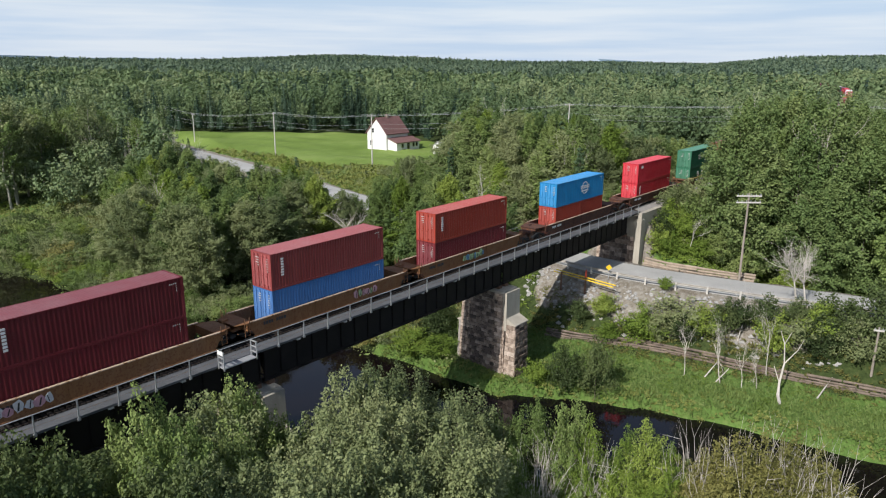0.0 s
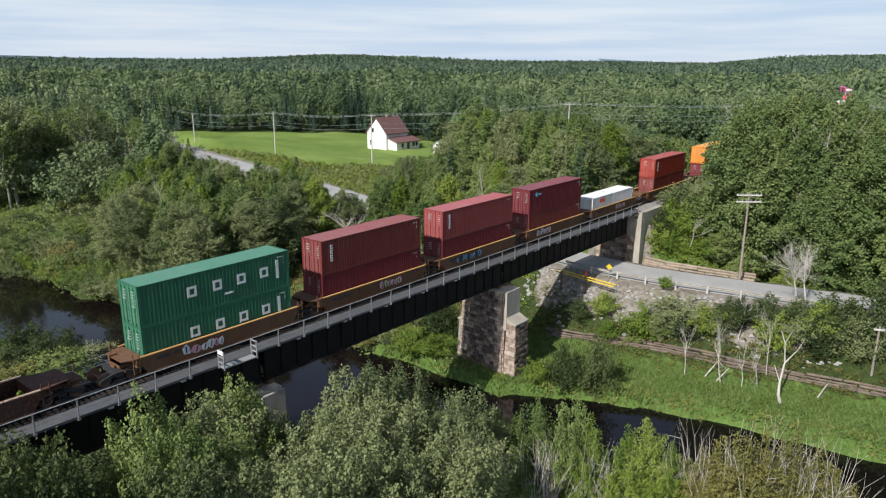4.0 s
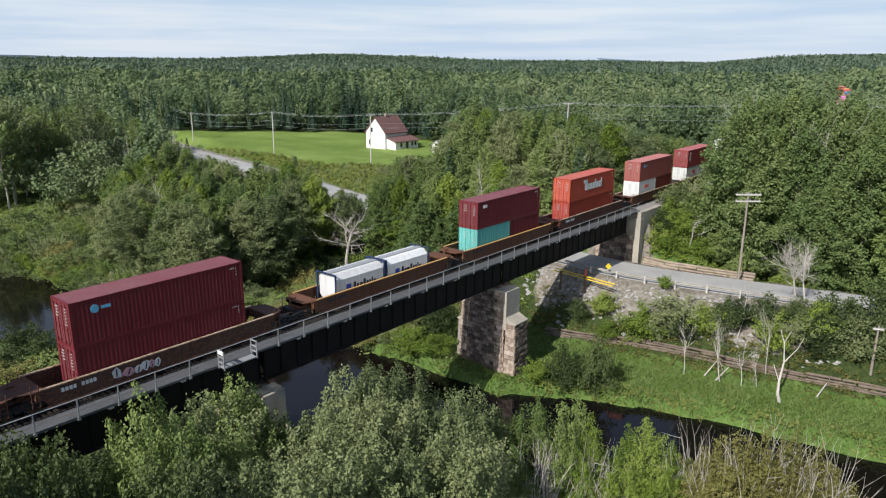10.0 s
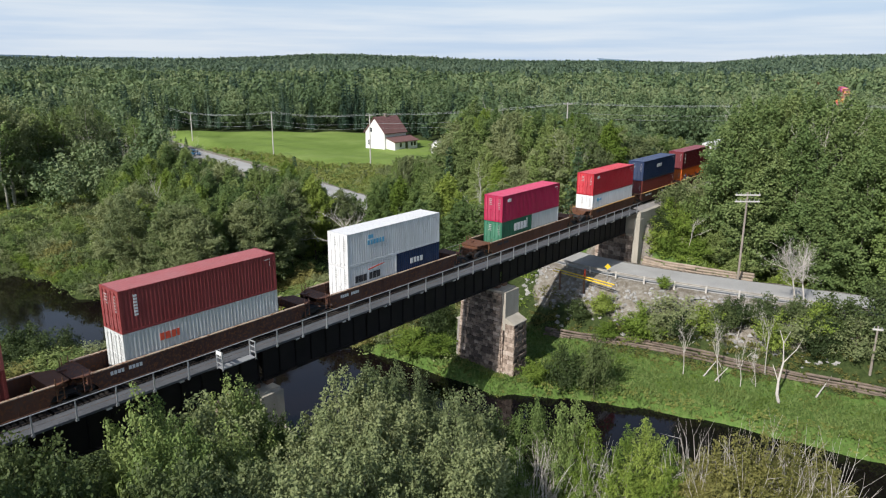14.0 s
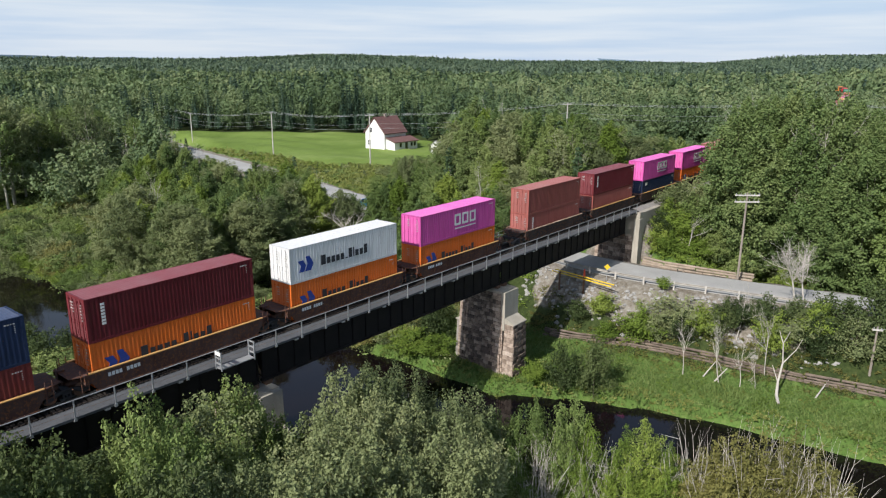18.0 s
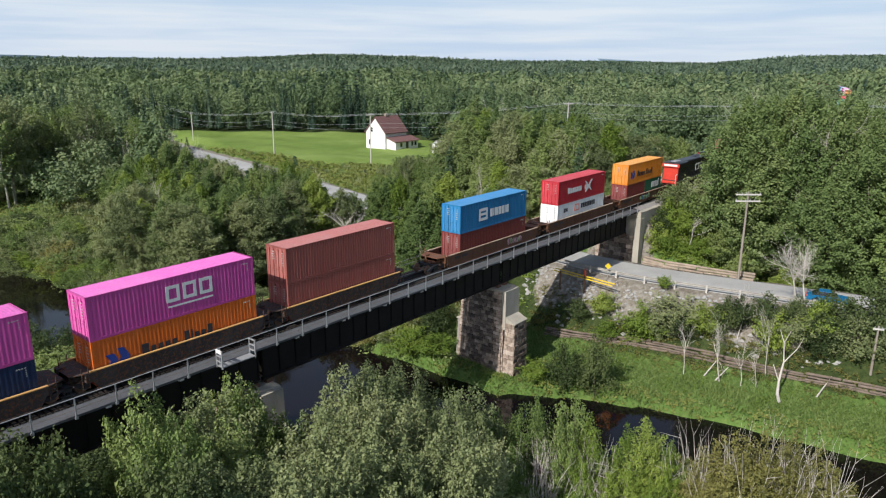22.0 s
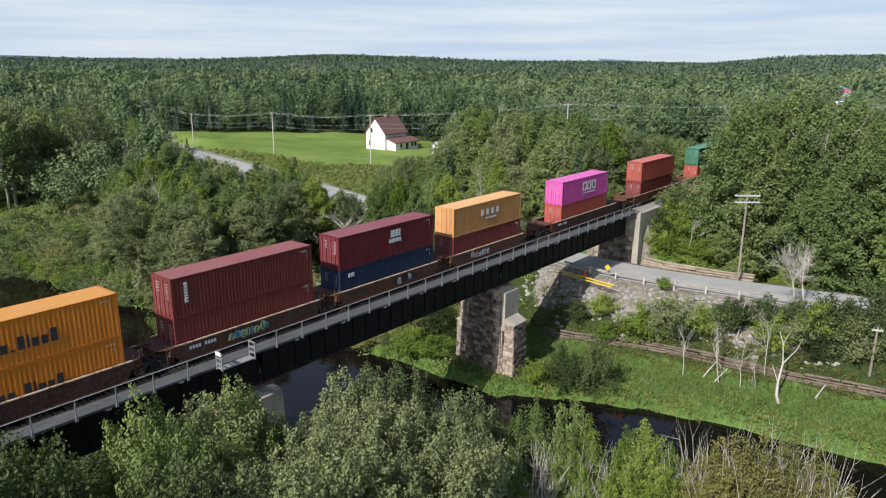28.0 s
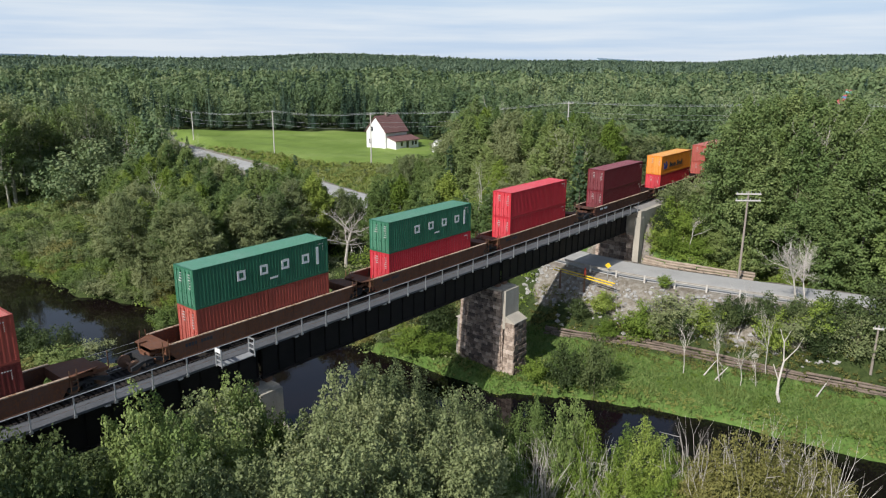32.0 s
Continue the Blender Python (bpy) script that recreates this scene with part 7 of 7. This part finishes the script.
tip = base + np.stack([rs.normal(0, 0.12, len(gx)), rs.normal(0, 0.12, len(gx)), hgt], -1)
blades = np.stack([base - side, base + side, tip + side * 0.5, tip - side * 0.5], 1).reshape(-1, 3)
tagged(new("marsh_grass", quads_mesh("marsh_grass", blades, GRASS)), "dense bright green marsh grass beside the river", "grass", kind="stuff")


def low_growth(name, label, mat, x, y, size, per, leaf, rs):
    """Low leafy growth: a heap of leaf sprays at every place, all one body."""
    z = land(x, y)
    k = np.repeat(np.arange(len(x)), per)
    d = rs.normal(0, 1, (len(k), 3))
    d /= np.linalg.norm(d, axis=1)[:, None]
    d[:, 2] = np.abs(d[:, 2])
    r = size[k][:, None] * rs.uniform(0.4, 1, (len(k), 1))
    p = np.stack([x[k], y[k], z[k]], -1) + d * r * np.array([1, 1, 0.8])
    tagged(new(name, quads_mesh(name, leaf_quads(p, d, leaf, rs), mat)), label, "undergrowth", kind="stuff")


ex, ey = rs.uniform(48, 72, 5200), rs.uniform(-58, 16, 5200)
ed = dist_to(RIVER_LINE, ex, ey)
k = (ed > 9.6) & (ed < 13.0 + 6 * (waves(ex, ey, 9, 51) > 0.35)) & (ex > 52) & (waves(ex, ey, 5, 52) > -0.35)
low_growth("bank_grass", "tufts of yellow-green grass and dock at the river's edge", LEAF_WEED, ex[k], ey[k], rs.uniform(0.15, 0.45, k.sum()), 12, 0.12, rs)

mx, my = rs.uniform(53, 80, 6000), rs.uniform(-58, 8, 6000)
md, mr, mw = dist_to(RIVER_LINE, mx, my), dist_to(ROAD_LINE, mx, my), waves(mx, my, 8, 71)
for nm, mt, k, lb in (("meadow_herbs", LEAF_BRIGHT, mw > 0.25, "patches of bright green herbs in the marsh grass"), ("sedge_tufts", LEAF_WEED, mw < -0.45, "yellow-green sedge tufts in the marsh grass"), ("dark_rushes", LEAF, np.abs(mw) < 0.07, "darker green rushes in the marsh grass")):
    k = k & (md > 11) & (md < 30) & (mr > 11.8)
    low_growth(nm, lb, mt, mx[k], my[k], rs.uniform(0.12, 0.42, k.sum()), 12, 0.085, rs)

# undergrowth below the near woods, on the railway bank and along the water
ux, uy = rs.uniform(8, 150, 15000), rs.uniform(-52, 140, 15000)
ud = dist_to(RIVER_LINE, ux, uy)
ur = dist_to(ROAD_LINE, ux, uy)
ut = track_dist(ux, uy)
eye_d = np.hypot(ux, uy + 43)
keep = (ud > 9.4) & (ur > 6.2) & (in_field(ux, uy) < 0.3) & (eye_d > 25) & ~((ut < 4.2) & (ux > 94)) & ~((ux > 52) & (ux < 80) & (uy < 3)) & ~((ux > 70) & (ux < 88) & (uy < 5)) & ~((np.abs(uy) < 5) & (ux < 97) & (ud > 14))
keep &= ~(np.hypot((ux - 54) / 1.5, uy - 120) < 7)
ux, uy = ux[keep], uy[keep]
tone = waves(ux, uy, 25, 33)
for nm, mt, k, lb in (("undergrowth", LEAF, tone < -0.1, "dark green undergrowth below the trees"), ("bright_undergrowth", LEAF_BRIGHT, tone >= 0.25, "bright green bracken and brambles"), ("willow_undergrowth", LEAF_GREY, (tone >= -0.1) & (tone < 0.25), "grey-green low willow scrub")):
    low_growth(nm, lb, mt, ux[k], uy[k], rs.uniform(0.6, 1.5, k.sum()), 30, 0.15, rs)

# weeds between the road and the field, and on the slope by the abutment
hx, hy = rs.uniform(94, 126, 3600), rs.uniform(48, 178, 3600)
k = (dist_to(ROAD_LINE, hx, hy) > 5.5) & (hx > np.interp(hy, ROAD_LINE[:, 1], ROAD_LINE[:, 0])) & (in_field(hx, hy) < 0.6) & (dist_to(FIELD, hx, hy) < 22)
low_growth("field_weeds", "tall yellow-green weeds between road and field", LEAF_WEED, hx[k], hy[k], rs.uniform(0.8, 1.6, k.sum()), 26, 0.22, rs)
bx, by = rs.uniform(94.2, 122, 3000), rs.uniform(-30, -3.7, 3000)
k = dist_to(ROAD_LINE, bx, by) > np.where(by > -20, 7.6, 6.0)
low_growth("bank_bracken", "bright green bracken on the slope beside the abutment", LEAF_BRIGHT, bx[k], by[k], rs.uniform(0.5, 1.2, k.sum()), 34, 0.14, rs)
bx, by = rs.uniform(72, 84, 800), rs.uniform(-40, 4, 800)
k = (dist_to(ROAD_LINE, bx, by) > 7.5) & (dist_to(ROAD_LINE, bx, by) < 13.5)
low_growth("bank_weeds", "olive-green weeds on the stony road bank", LEAF_OLIVE, bx[k], by[k], rs.uniform(0.25, 0.8, k.sum()), 30, 0.12, rs)

wx, wy = rs.uniform(38, 72, 500), rs.uniform(106, 136, 500)
k = np.hypot((wx - 54) / 1.5, wy - 120) < 11
low_growth("meadow_weeds", "dry yellow-green grass and weeds in the clearing", LEAF_WEED, wx[k], wy[k], rs.uniform(0.3, 0.9, k.sum()), 24, 0.16, rs)

# shrubs that stand alone
CRIB_SHRUBS = [
    (76.5, -11.7, 4.4, 1.21, 2, "bright green shrub above the crib logs"), (79, -14, 4.2, 1.32, 1, "grey-green shrub on the stony bank"), (79.6, -18.5, 4.2, 1.1, 2, "leafy green shrub on the stony bank"),
    (81.5, -21.2, 3.9, 1.1, 4, "dark green shrub on the stony bank"), (82.2, -24.2, 4.4, 1.21, 4, "dark green shrub behind the crib logs"), (82.4, -28, 3.6, 0.99, 1, "grey-green shrub behind the crib logs"),
    (84.4, -31, 4.9, 1.32, 4, "dark green shrub behind the crib logs"), (70.6, 3.6, 2.4, 0.9, 1, "grey-brown shrub beside the stony bank"), (78.2, -16.2, 3.6, 1, 4, "dark green shrub above the crib logs"),
    (80.2, -20.2, 4.2, 1, 4, "dark green shrub above the crib logs"), (80.6, -25.6, 4.4, 1.1, 2, "leafy green shrub above the crib logs"), (82, -30.2, 4.2, 1.1, 4, "dark green shrub above the crib logs"),
    (83.2, -33.6, 4.6, 1.2, 1, "grey-green shrub above the crib logs"), (77.6, -13.4, 3, 0.9, 1, "grey-green shrub above the crib logs"), (75.4, -8.2, 2.6, 0.8, 2, "leafy green shrub above the crib logs"),
    (84, -27.2, 3.4, 0.9, 4, "dark green shrub on the stony bank")]
MEADOW_SHRUBS = [
    (85.6, -35, 6.5, 1.43, 4, "large dark green shrub by the road"), (84.2, -38.5, 6.8, 1.43, 1, "large grey-green shrub by the road"), (76.6, -3.4, 2.9, 0.88, 4, "dark-leaved shrub below the bridge's edge"),
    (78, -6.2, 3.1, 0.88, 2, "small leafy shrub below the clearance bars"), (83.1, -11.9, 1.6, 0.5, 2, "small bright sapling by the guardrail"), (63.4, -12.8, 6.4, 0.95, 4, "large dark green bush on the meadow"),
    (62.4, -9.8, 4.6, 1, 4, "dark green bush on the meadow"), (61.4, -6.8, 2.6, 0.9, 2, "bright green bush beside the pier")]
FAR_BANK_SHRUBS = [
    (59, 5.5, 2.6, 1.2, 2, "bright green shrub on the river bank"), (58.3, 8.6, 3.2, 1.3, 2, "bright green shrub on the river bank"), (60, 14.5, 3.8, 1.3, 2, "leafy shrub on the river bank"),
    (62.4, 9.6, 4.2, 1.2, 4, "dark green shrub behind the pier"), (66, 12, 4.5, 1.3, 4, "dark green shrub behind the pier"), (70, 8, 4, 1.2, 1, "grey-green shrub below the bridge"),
    (19.4, 11.5, 3.4, 1.3, 4, "dark green shrub beside the bridge, shade put into its leaf colour"), (19.6, 9.4, 3.4, 1.3, 4, "dark green shrub beside the bridge, shade put into its leaf colour"), (21.1, 10.7, 3.4, 1.3, 4, "dark green shrub beside the bridge, shade put into its leaf colour"),
    (21.2, 8.7, 3.4, 1.3, 4, "dark green shrub beside the bridge, shade put into its leaf colour"), (18.4, 7.8, 3.4, 1.3, 4, "dark green shrub beside the bridge, shade put into its leaf colour"), (19.7, 6.9, 3.4, 1.3, 4, "dark green shrub beside the bridge, shade put into its leaf colour"),
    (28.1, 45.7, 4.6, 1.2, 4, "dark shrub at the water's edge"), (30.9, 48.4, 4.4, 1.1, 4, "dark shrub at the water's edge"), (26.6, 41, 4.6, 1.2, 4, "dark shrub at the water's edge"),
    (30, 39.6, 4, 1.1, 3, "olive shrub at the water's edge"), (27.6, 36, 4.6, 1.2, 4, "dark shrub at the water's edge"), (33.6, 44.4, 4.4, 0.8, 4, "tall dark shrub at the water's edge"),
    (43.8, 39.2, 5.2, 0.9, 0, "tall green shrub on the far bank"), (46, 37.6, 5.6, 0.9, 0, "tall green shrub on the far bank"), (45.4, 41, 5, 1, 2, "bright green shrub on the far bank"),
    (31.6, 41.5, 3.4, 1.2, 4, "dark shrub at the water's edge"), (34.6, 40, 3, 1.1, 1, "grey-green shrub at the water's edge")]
ABUTMENT_SHRUBS = [
    (95.3, -5.4, 3.2, 0.9, 2, "bright green shrub at the abutment corner"), (96.2, -7, 3.4, 1, 2, "bright green shrub at the abutment corner"), (96.8, -5, 4, 1.1, 2, "bright green shrub before the wing wall"),
    (98.5, -4.9, 4.6, 1.1, 4, "dark green shrub before the wing wall"), (100.3, -5.3, 5, 1.2, 2, "bright green shrub before the wing wall"), (102.5, -5, 5.4, 1.2, 4, "dark green shrub before the wing wall"),
    (104.5, -5.5, 5.6, 1.3, 1, "grey-green shrub before the wing wall"), (99, -8, 4.2, 1.2, 2, "bright green shrub on the abutment slope"), (102, -9, 5, 1.3, 4, "dark green shrub on the abutment slope"),
    (105.5, -9, 6, 1.4, 4, "dark green shrub on the abutment slope"), (97.6, -11, 3, 1.1, 2, "bright green shrub above the log stack"), (108, -6, 6.4, 1.4, 1, "grey-green shrub on the railway bank")]
for i, (x, y, h, w, k, lb) in enumerate(CRIB_SHRUBS + MEADOW_SHRUBS + FAR_BANK_SHRUBS + ABUTMENT_SHRUBS):
    plant(SHRUB_NAME[k], lb, "shrub", SHRUB[k], x, y, h / 4, w, 67 * i)


q = np.random.RandomState(15)
for i in range(110):
    y = q.uniform(-58, -7)
    x = np.interp(-y, [7, 20, 35, 58], [101, 101, 104, 112]) + q.uniform(0, 12)
    k = q.choice(4, p=(0.45, 0.2, 0.25, 0.1))
    plant(SHRUB_NAME[k], ("dark green alder shrub", "grey-green willow shrub", "bright green leafy shrub", "olive-green leafy shrub")[k] + " below the tall wood", "shrub", SHRUB[k], x, y, q.uniform(0.8, 1.7), q.uniform(0.9, 1.4), q.uniform(0, 360), "wild shrubs")
q = np.random.RandomState(9)
for i, (x, y) in enumerate(RIVER_LINE):
    if 8 < y < 125:
        d = RIVER_LINE[i + 1] - RIVER_LINE[i]
        nx, ny = -d[1] / np.linalg.norm(d), d[0] / np.linalg.norm(d)
        sg = 1 if nx > 0 else -1
        for _ in range(2):
            o, t = q.uniform(10.6, 12.6) * sg, q.uniform(-1.5, 1.5)
            k = q.randint(4)
            plant(SHRUB_NAME[k], ("dark green", "grey-green", "bright green", "olive-green")[k] + " shrub hanging over the river bank", "shrub", SHRUB[k], x + nx * o, y + ny * o + t, q.uniform(0.45, 0.85), q.uniform(0.8, 1.1), q.uniform(0, 360), "bank shrubs")


# dark scrub between the river and the clearing
q = np.random.RandomState(31)
sx, sy = q.uniform(36, 84, 420), q.uniform(60, 116, 420)
fit = ~open_ground(sx, sy) & (dist_to(RIVER_LINE, sx, sy) > 12.5)
for x, y in zip(sx[fit], sy[fit]):
    k = q.choice(5, p=(0.30, 0.22, 0.06, 0.12, 0.30))
    plant(SHRUB_NAME[k], ("dark green alder shrub", "grey-green willow shrub", "bright green leafy shrub", "olive-green leafy shrub", "dark-leaved alder shrub")[k] + " on the floodplain", "shrub", SHRUB[k], x, y, q.uniform(0.55, 1.15), q.uniform(0.9, 1.5), q.uniform(0, 360), "wild shrubs")


def stems(seed, n, height, r, spread):
    """Bare stems that rise and fork from one root."""
    q = np.random.RandomState(seed)
    s = Shape()
    for _ in range(n):
        a, d, ln, rr = Vector((q.normal(0, 0.25), q.normal(0, 0.25), -0.2)), Vector((q.normal(0, spread), q.normal(0, spread), 1)).normalized(), height * q.uniform(0.6, 1.05), r
        for k in range(4):
            b = a + d * ln / 4
            s.tube(a, b, rr, rr * 0.72, n=4, caps=False)
            rr *= 0.72
            if k > 0:
                for _ in range(2):
                    e = (d + Vector(q.normal(0, 0.4, 3))).normalized()
                    s.tube(b, b + e * ln * q.uniform(0.12, 0.3), rr * 0.7, rr * 0.2, n=4, caps=False)
            d = (d + Vector(q.normal(0, 0.12, 3))).normalized()
            a = b
    return s.mesh("bare_stem", DEADWOOD)


STEMS = [stems(601 + i, 20, 4.0, 0.046, 0.28) for i in range(3)]
for i, (x, y, h) in enumerate(((38.6, -20.4, 7.3), (40.4, -20.8, 7.3), (41.7, -21.1, 8.0), (42.4, -22.6, 7.7), (42.9, -24.0, 6.7), (46.2, -28.8, 8.4), (46.4, -29.6, 9.3), (46.8, -31.4, 10.7), (47.0, -32.2, 11.7), (46.7, -33.3, 12.0), (47.1, -34.2, 12.3), (47.2, -35.2, 12.0), (47.6, -36.1, 11.8), (47.5, -37.0, 11.5), (47.5, -37.8, 10.7))):
    plant("bare_shrub", "leafless pale grey shrub of upright stems by the river", "shrub", (STEMS[i % 3], None), x, y, (h - (1.6 if y < -31 else 0.3)) / 4, 0.5 + h / 12, 71 * i, "bare shrubs")
for i, (x, y, h, k, w, tilt) in enumerate(((73.6, -18.6, 6.5, 0, 0.45, 0), (73.9, -22.5, 7.0, 1, 0.55, -8), (74.4, -24.6, 5.0, 2, 0.4, 14), (78.0, -26.1, 8.5, 0, 0.5, 0), (75.0, -26.0, 4.5, 1, 0.35, 0), (86.6, -26.4, 8.8, 3, 0.95, 0), (87.2, -27.6, 7.6, 4, 0.8, 4), (80.5, -22, 6.5, 2, 0.5, 0))):
    plant("dead_tree", "bare pale dead tree standing by the marsh", "tree", DEAD[k], x, y, h / 10, w, 40 * i, "dead trees by the marsh", None, tilt)
lt = thing("fallen_tree", "bleached fallen tree trunk lying on the marsh grass", "fallen tree", pose(73.4, -28.6, GROUND_AT(73.4, -28.6)))
ft = Shape().tube((-0.6, -0.3, 0.05), (0.9, 0.3, 0.3), 0.17, 0.16, 8).tube((0.9, 0.3, 0.3), (1.7, 0.5, 1.4), 0.16, 0.12, 8).tube((1.7, 0.5, 1.4), (2.3, 0.4, 3.4), 0.12, 0.09, 7)
for a, b, r in (((2.3, 0.4, 3.4), (2.7, 0.7, 5.4), 0.08), ((2.3, 0.4, 3.4), (2.9, -0.6, 5.0), 0.07), ((2.7, 0.7, 5.4), (2.8, 0.2, 6.8), 0.05), ((2.7, 0.7, 5.4), (3.1, 1.3, 6.6), 0.05), ((1.7, 0.5, 1.4), (2.5, 1.4, 2.8), 0.06), ((2.9, -0.6, 5.0), (3.0, -1.0, 6.2), 0.04)):
    ft.tube(a, b, r, r * 0.6, 6)
part("trunk", ft, DEADWOOD, lt)
for i, (x, y, a, ln) in enumerate(((74.4, -20.6, 55, 3.6), (74.0, -22.0, 70, 4.2), (77.0, -31.5, 40, 4.6))):
    z = GROUND_AT(x, y)
    c, s = math.cos(radians(a)), math.sin(radians(a))
    solid("fallen_branch", Shape().tube((x, y, z + 0.1), (x + c * ln, y - s * ln * 0.2, z + 1.4), 0.09, 0.04, 6), DEADWOOD, "bleached fallen branch leaning on the crib logs", "branch")
plant("dead_tree", "spreading bleached dead tree behind the railway", "tree", SPREAD, 75.5, 38.6, 1.4, 1.9, 30)
plant("spruce_tree", "single dark spruce beside the road", "tree", FIR[0], 92.5, 71.4, 1.1, 1.0, 0)
plant("spruce_tree", "small dark spruce beside the far road", "tree", FIR[1], 107.7, 137.4, 0.62, 0.8, 0)


# ---- cars on the road ----
def road_car(name, label, paint):
    c = thing(name, label, "car")
    body = [(-2.25, 0.35), (2.2, 0.35), (2.28, 0.55), (2.2, 0.78), (1.1, 0.92), (-1.6, 0.98), (-2.2, 0.92), (-2.3, 0.6)]
    part("body", Shape().prism(body, "y", -0.88, 0.88), paint, c)
    part("cabin", Shape().add([(-1.75, -0.78, 0.95), (1.0, -0.78, 0.92), (1.0, 0.78, 0.92), (-1.75, 0.78, 0.95), (-1.05, -0.62, 1.42), (0.25, -0.62, 1.42), (0.25, 0.62, 1.42), (-1.05, 0.62, 1.42)],
                              [(0, 1, 5, 4), (1, 2, 6, 5), (2, 3, 7, 6), (3, 0, 4, 7), (4, 5, 6, 7)]), GLASS, c, "dark glazed cabin")
    part("roof", Shape().box(-1.05, 0.25, -0.62, 0.62, 1.41, 1.46, 0.02), paint, c)
    for x in (-1.4, 1.4):
        for y in (-0.8, 0.8):
            w = part("wheel", Shape().tube((x, y - 0.11, 0.33), (x, y + 0.11, 0.33), 0.33, n=16), BLACKISH, c)
            part("rim", Shape().tube((x, y - 0.12, 0.33), (x, y + 0.12, 0.33), 0.2, n=12), GALV, w)
    for y in (-0.6, 0.6):
        part("headlight", Shape().box(2.18, 2.26, y - 0.2, y + 0.2, 0.58, 0.72), LETTER, c)
        part("tail_light", Shape().box(-2.3, -2.22, y - 0.2, y + 0.2, 0.68, 0.84), SIGNRED, c)
    return c


CAR_BLUE = mat_surface("metallic_blue_paint", (0.02, 0.20, 0.42), 0.25, 0.3, grain=2, vary=0.08, spec=0.6)
CAR_BLACK = mat_surface("black_car_paint", (0.014, 0.014, 0.017), 0.22, 0.1, grain=2, vary=0.1, spec=0.6)
blue_car = road_car("sedan_car", "metallic blue sedan driving on the road", CAR_BLUE)
dark_car = road_car("sedan_car", "glossy black sedan driving on the road", CAR_BLACK)
ROAD_RUN = np.concatenate([[0], np.cumsum(np.linalg.norm(np.diff(ROAD_LINE, axis=0), axis=1))])


def road_pose(y, off, ahead):
    s = np.interp(y, ROAD_LINE[:, 1], ROAD_RUN)
    p = [np.array([np.interp(q, ROAD_RUN, ROAD_LINE[:, 0]), np.interp(q, ROAD_RUN, ROAD_LINE[:, 1])]) for q in (s - 1, s, s + 1)]
    d = (p[2] - p[0]) / np.linalg.norm(p[2] - p[0])
    x, yy = p[1][0] - d[1] * off, p[1][1] + d[0] * off
    a = math.degrees(math.atan2(d[1], d[0])) + (0 if ahead > 0 else 180)
    return pose(x, yy, road_z(x, yy) + 0.05, 0, 0, a)


# open birches with pale trunks at the back of the floodplain
q = np.random.RandomState(23)
for i in range(46):
    a, d = radians(q.uniform(17.5, 30.0)), q.uniform(180, 222)
    x, y = EYE_X + d * math.sin(a), EYE_Y + d * math.cos(a)
    if open_ground(np.array([x]), np.array([y]))[0]:
        continue
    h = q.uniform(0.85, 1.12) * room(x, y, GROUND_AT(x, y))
    if h > 3:
        plant("birch_tree", "open-crowned birch with a pale trunk above the scrub", "tree", OPEN_BIRCH[i % 3], x, y, h / 12, h / 12, q.uniform(0, 360), "open birches")
# pale bare birches among them
for i, (x, y, h) in enumerate(((76, 128, 13), (80, 133, 12), (83, 120, 12), (88, 125, 11), (93, 118, 12), (72, 134, 13), (86, 138, 13), (97, 132, 11))):
    plant("birch_tree", "pale almost bare birch above the scrub", "tree", DEAD[i % 3], x, y, h / 10, h / 15, 61 * i, "bare birches")

# ---- the last ridges, coloured with the blue haze of distance ----
def ridge(bearings):
    s = Shape()
    n = len(bearings)
    vs = []
    for k, (a, rise) in enumerate(bearings):
        d = 5300
        x, y = math.sin(radians(a)) * d, -43 + math.cos(radians(a)) * d
        vs += [(x, y, 20 + d * rise), (x, y, -20)]
    s.add(vs, [(2 * k, 2 * k + 2, 2 * k + 3, 2 * k + 1) for k in range(n - 1)])
    solid("distant_hill", s, HAZE, "wooded ridge on the horizon with haze in its blue colour", "hill", "structure")


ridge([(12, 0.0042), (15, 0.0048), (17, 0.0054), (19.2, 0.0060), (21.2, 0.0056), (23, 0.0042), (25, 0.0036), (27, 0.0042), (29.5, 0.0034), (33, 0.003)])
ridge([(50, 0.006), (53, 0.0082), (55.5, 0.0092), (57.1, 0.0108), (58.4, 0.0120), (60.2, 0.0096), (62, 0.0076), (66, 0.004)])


# ---- what moves ----
def train_pose(s, lift):
    x, y, z, h, g = track_place(s)
    return Matrix.Translation((x, y, z)) @ Euler((0, -g, h)).to_matrix().to_4x4() @ Matrix.Translation((0, 0, lift))


def train_rows(s0, lift):
    times, t = [0.0], 0.0
    while t < 32 and s0 - SPEED * t > 100:
        t = min(32.0, t + 2.0)
        times.append(t)
    if times[-1] < 32:
        times.append(32.0)
    return [(t, train_pose(s0 - SPEED * t, lift)) for t in times]


def motions():
    for ob, s0, lift in MOVERS:
        walk(ob, train_rows(s0, lift))
    ys = [(0, 445), (3, 380), (6, 315), (9, 249), (11, 205), (13, 161), (15, 117), (17, 73), (19, 30), (20.5, -3.2), (21, -11.9), (21.5, -20.4), (22, -28.8), (24, -62), (27, -112), (32, -195)]
    walk(blue_car, [(t, road_pose(y, 1.6, -1)) for t, y in ys])
    ys = [(0, -690), (5, -577), (10, -464), (15, -351), (20, -238), (24, -147), (26, -101), (28, -54), (29, -31.5), (29.5, -19.6), (30, -8.2), (30.5, 3.2), (31, 14.5), (32, 37)]
    walk(dark_car, [(t, road_pose(y, -1.6, 1)) for t, y in ys])


motions()
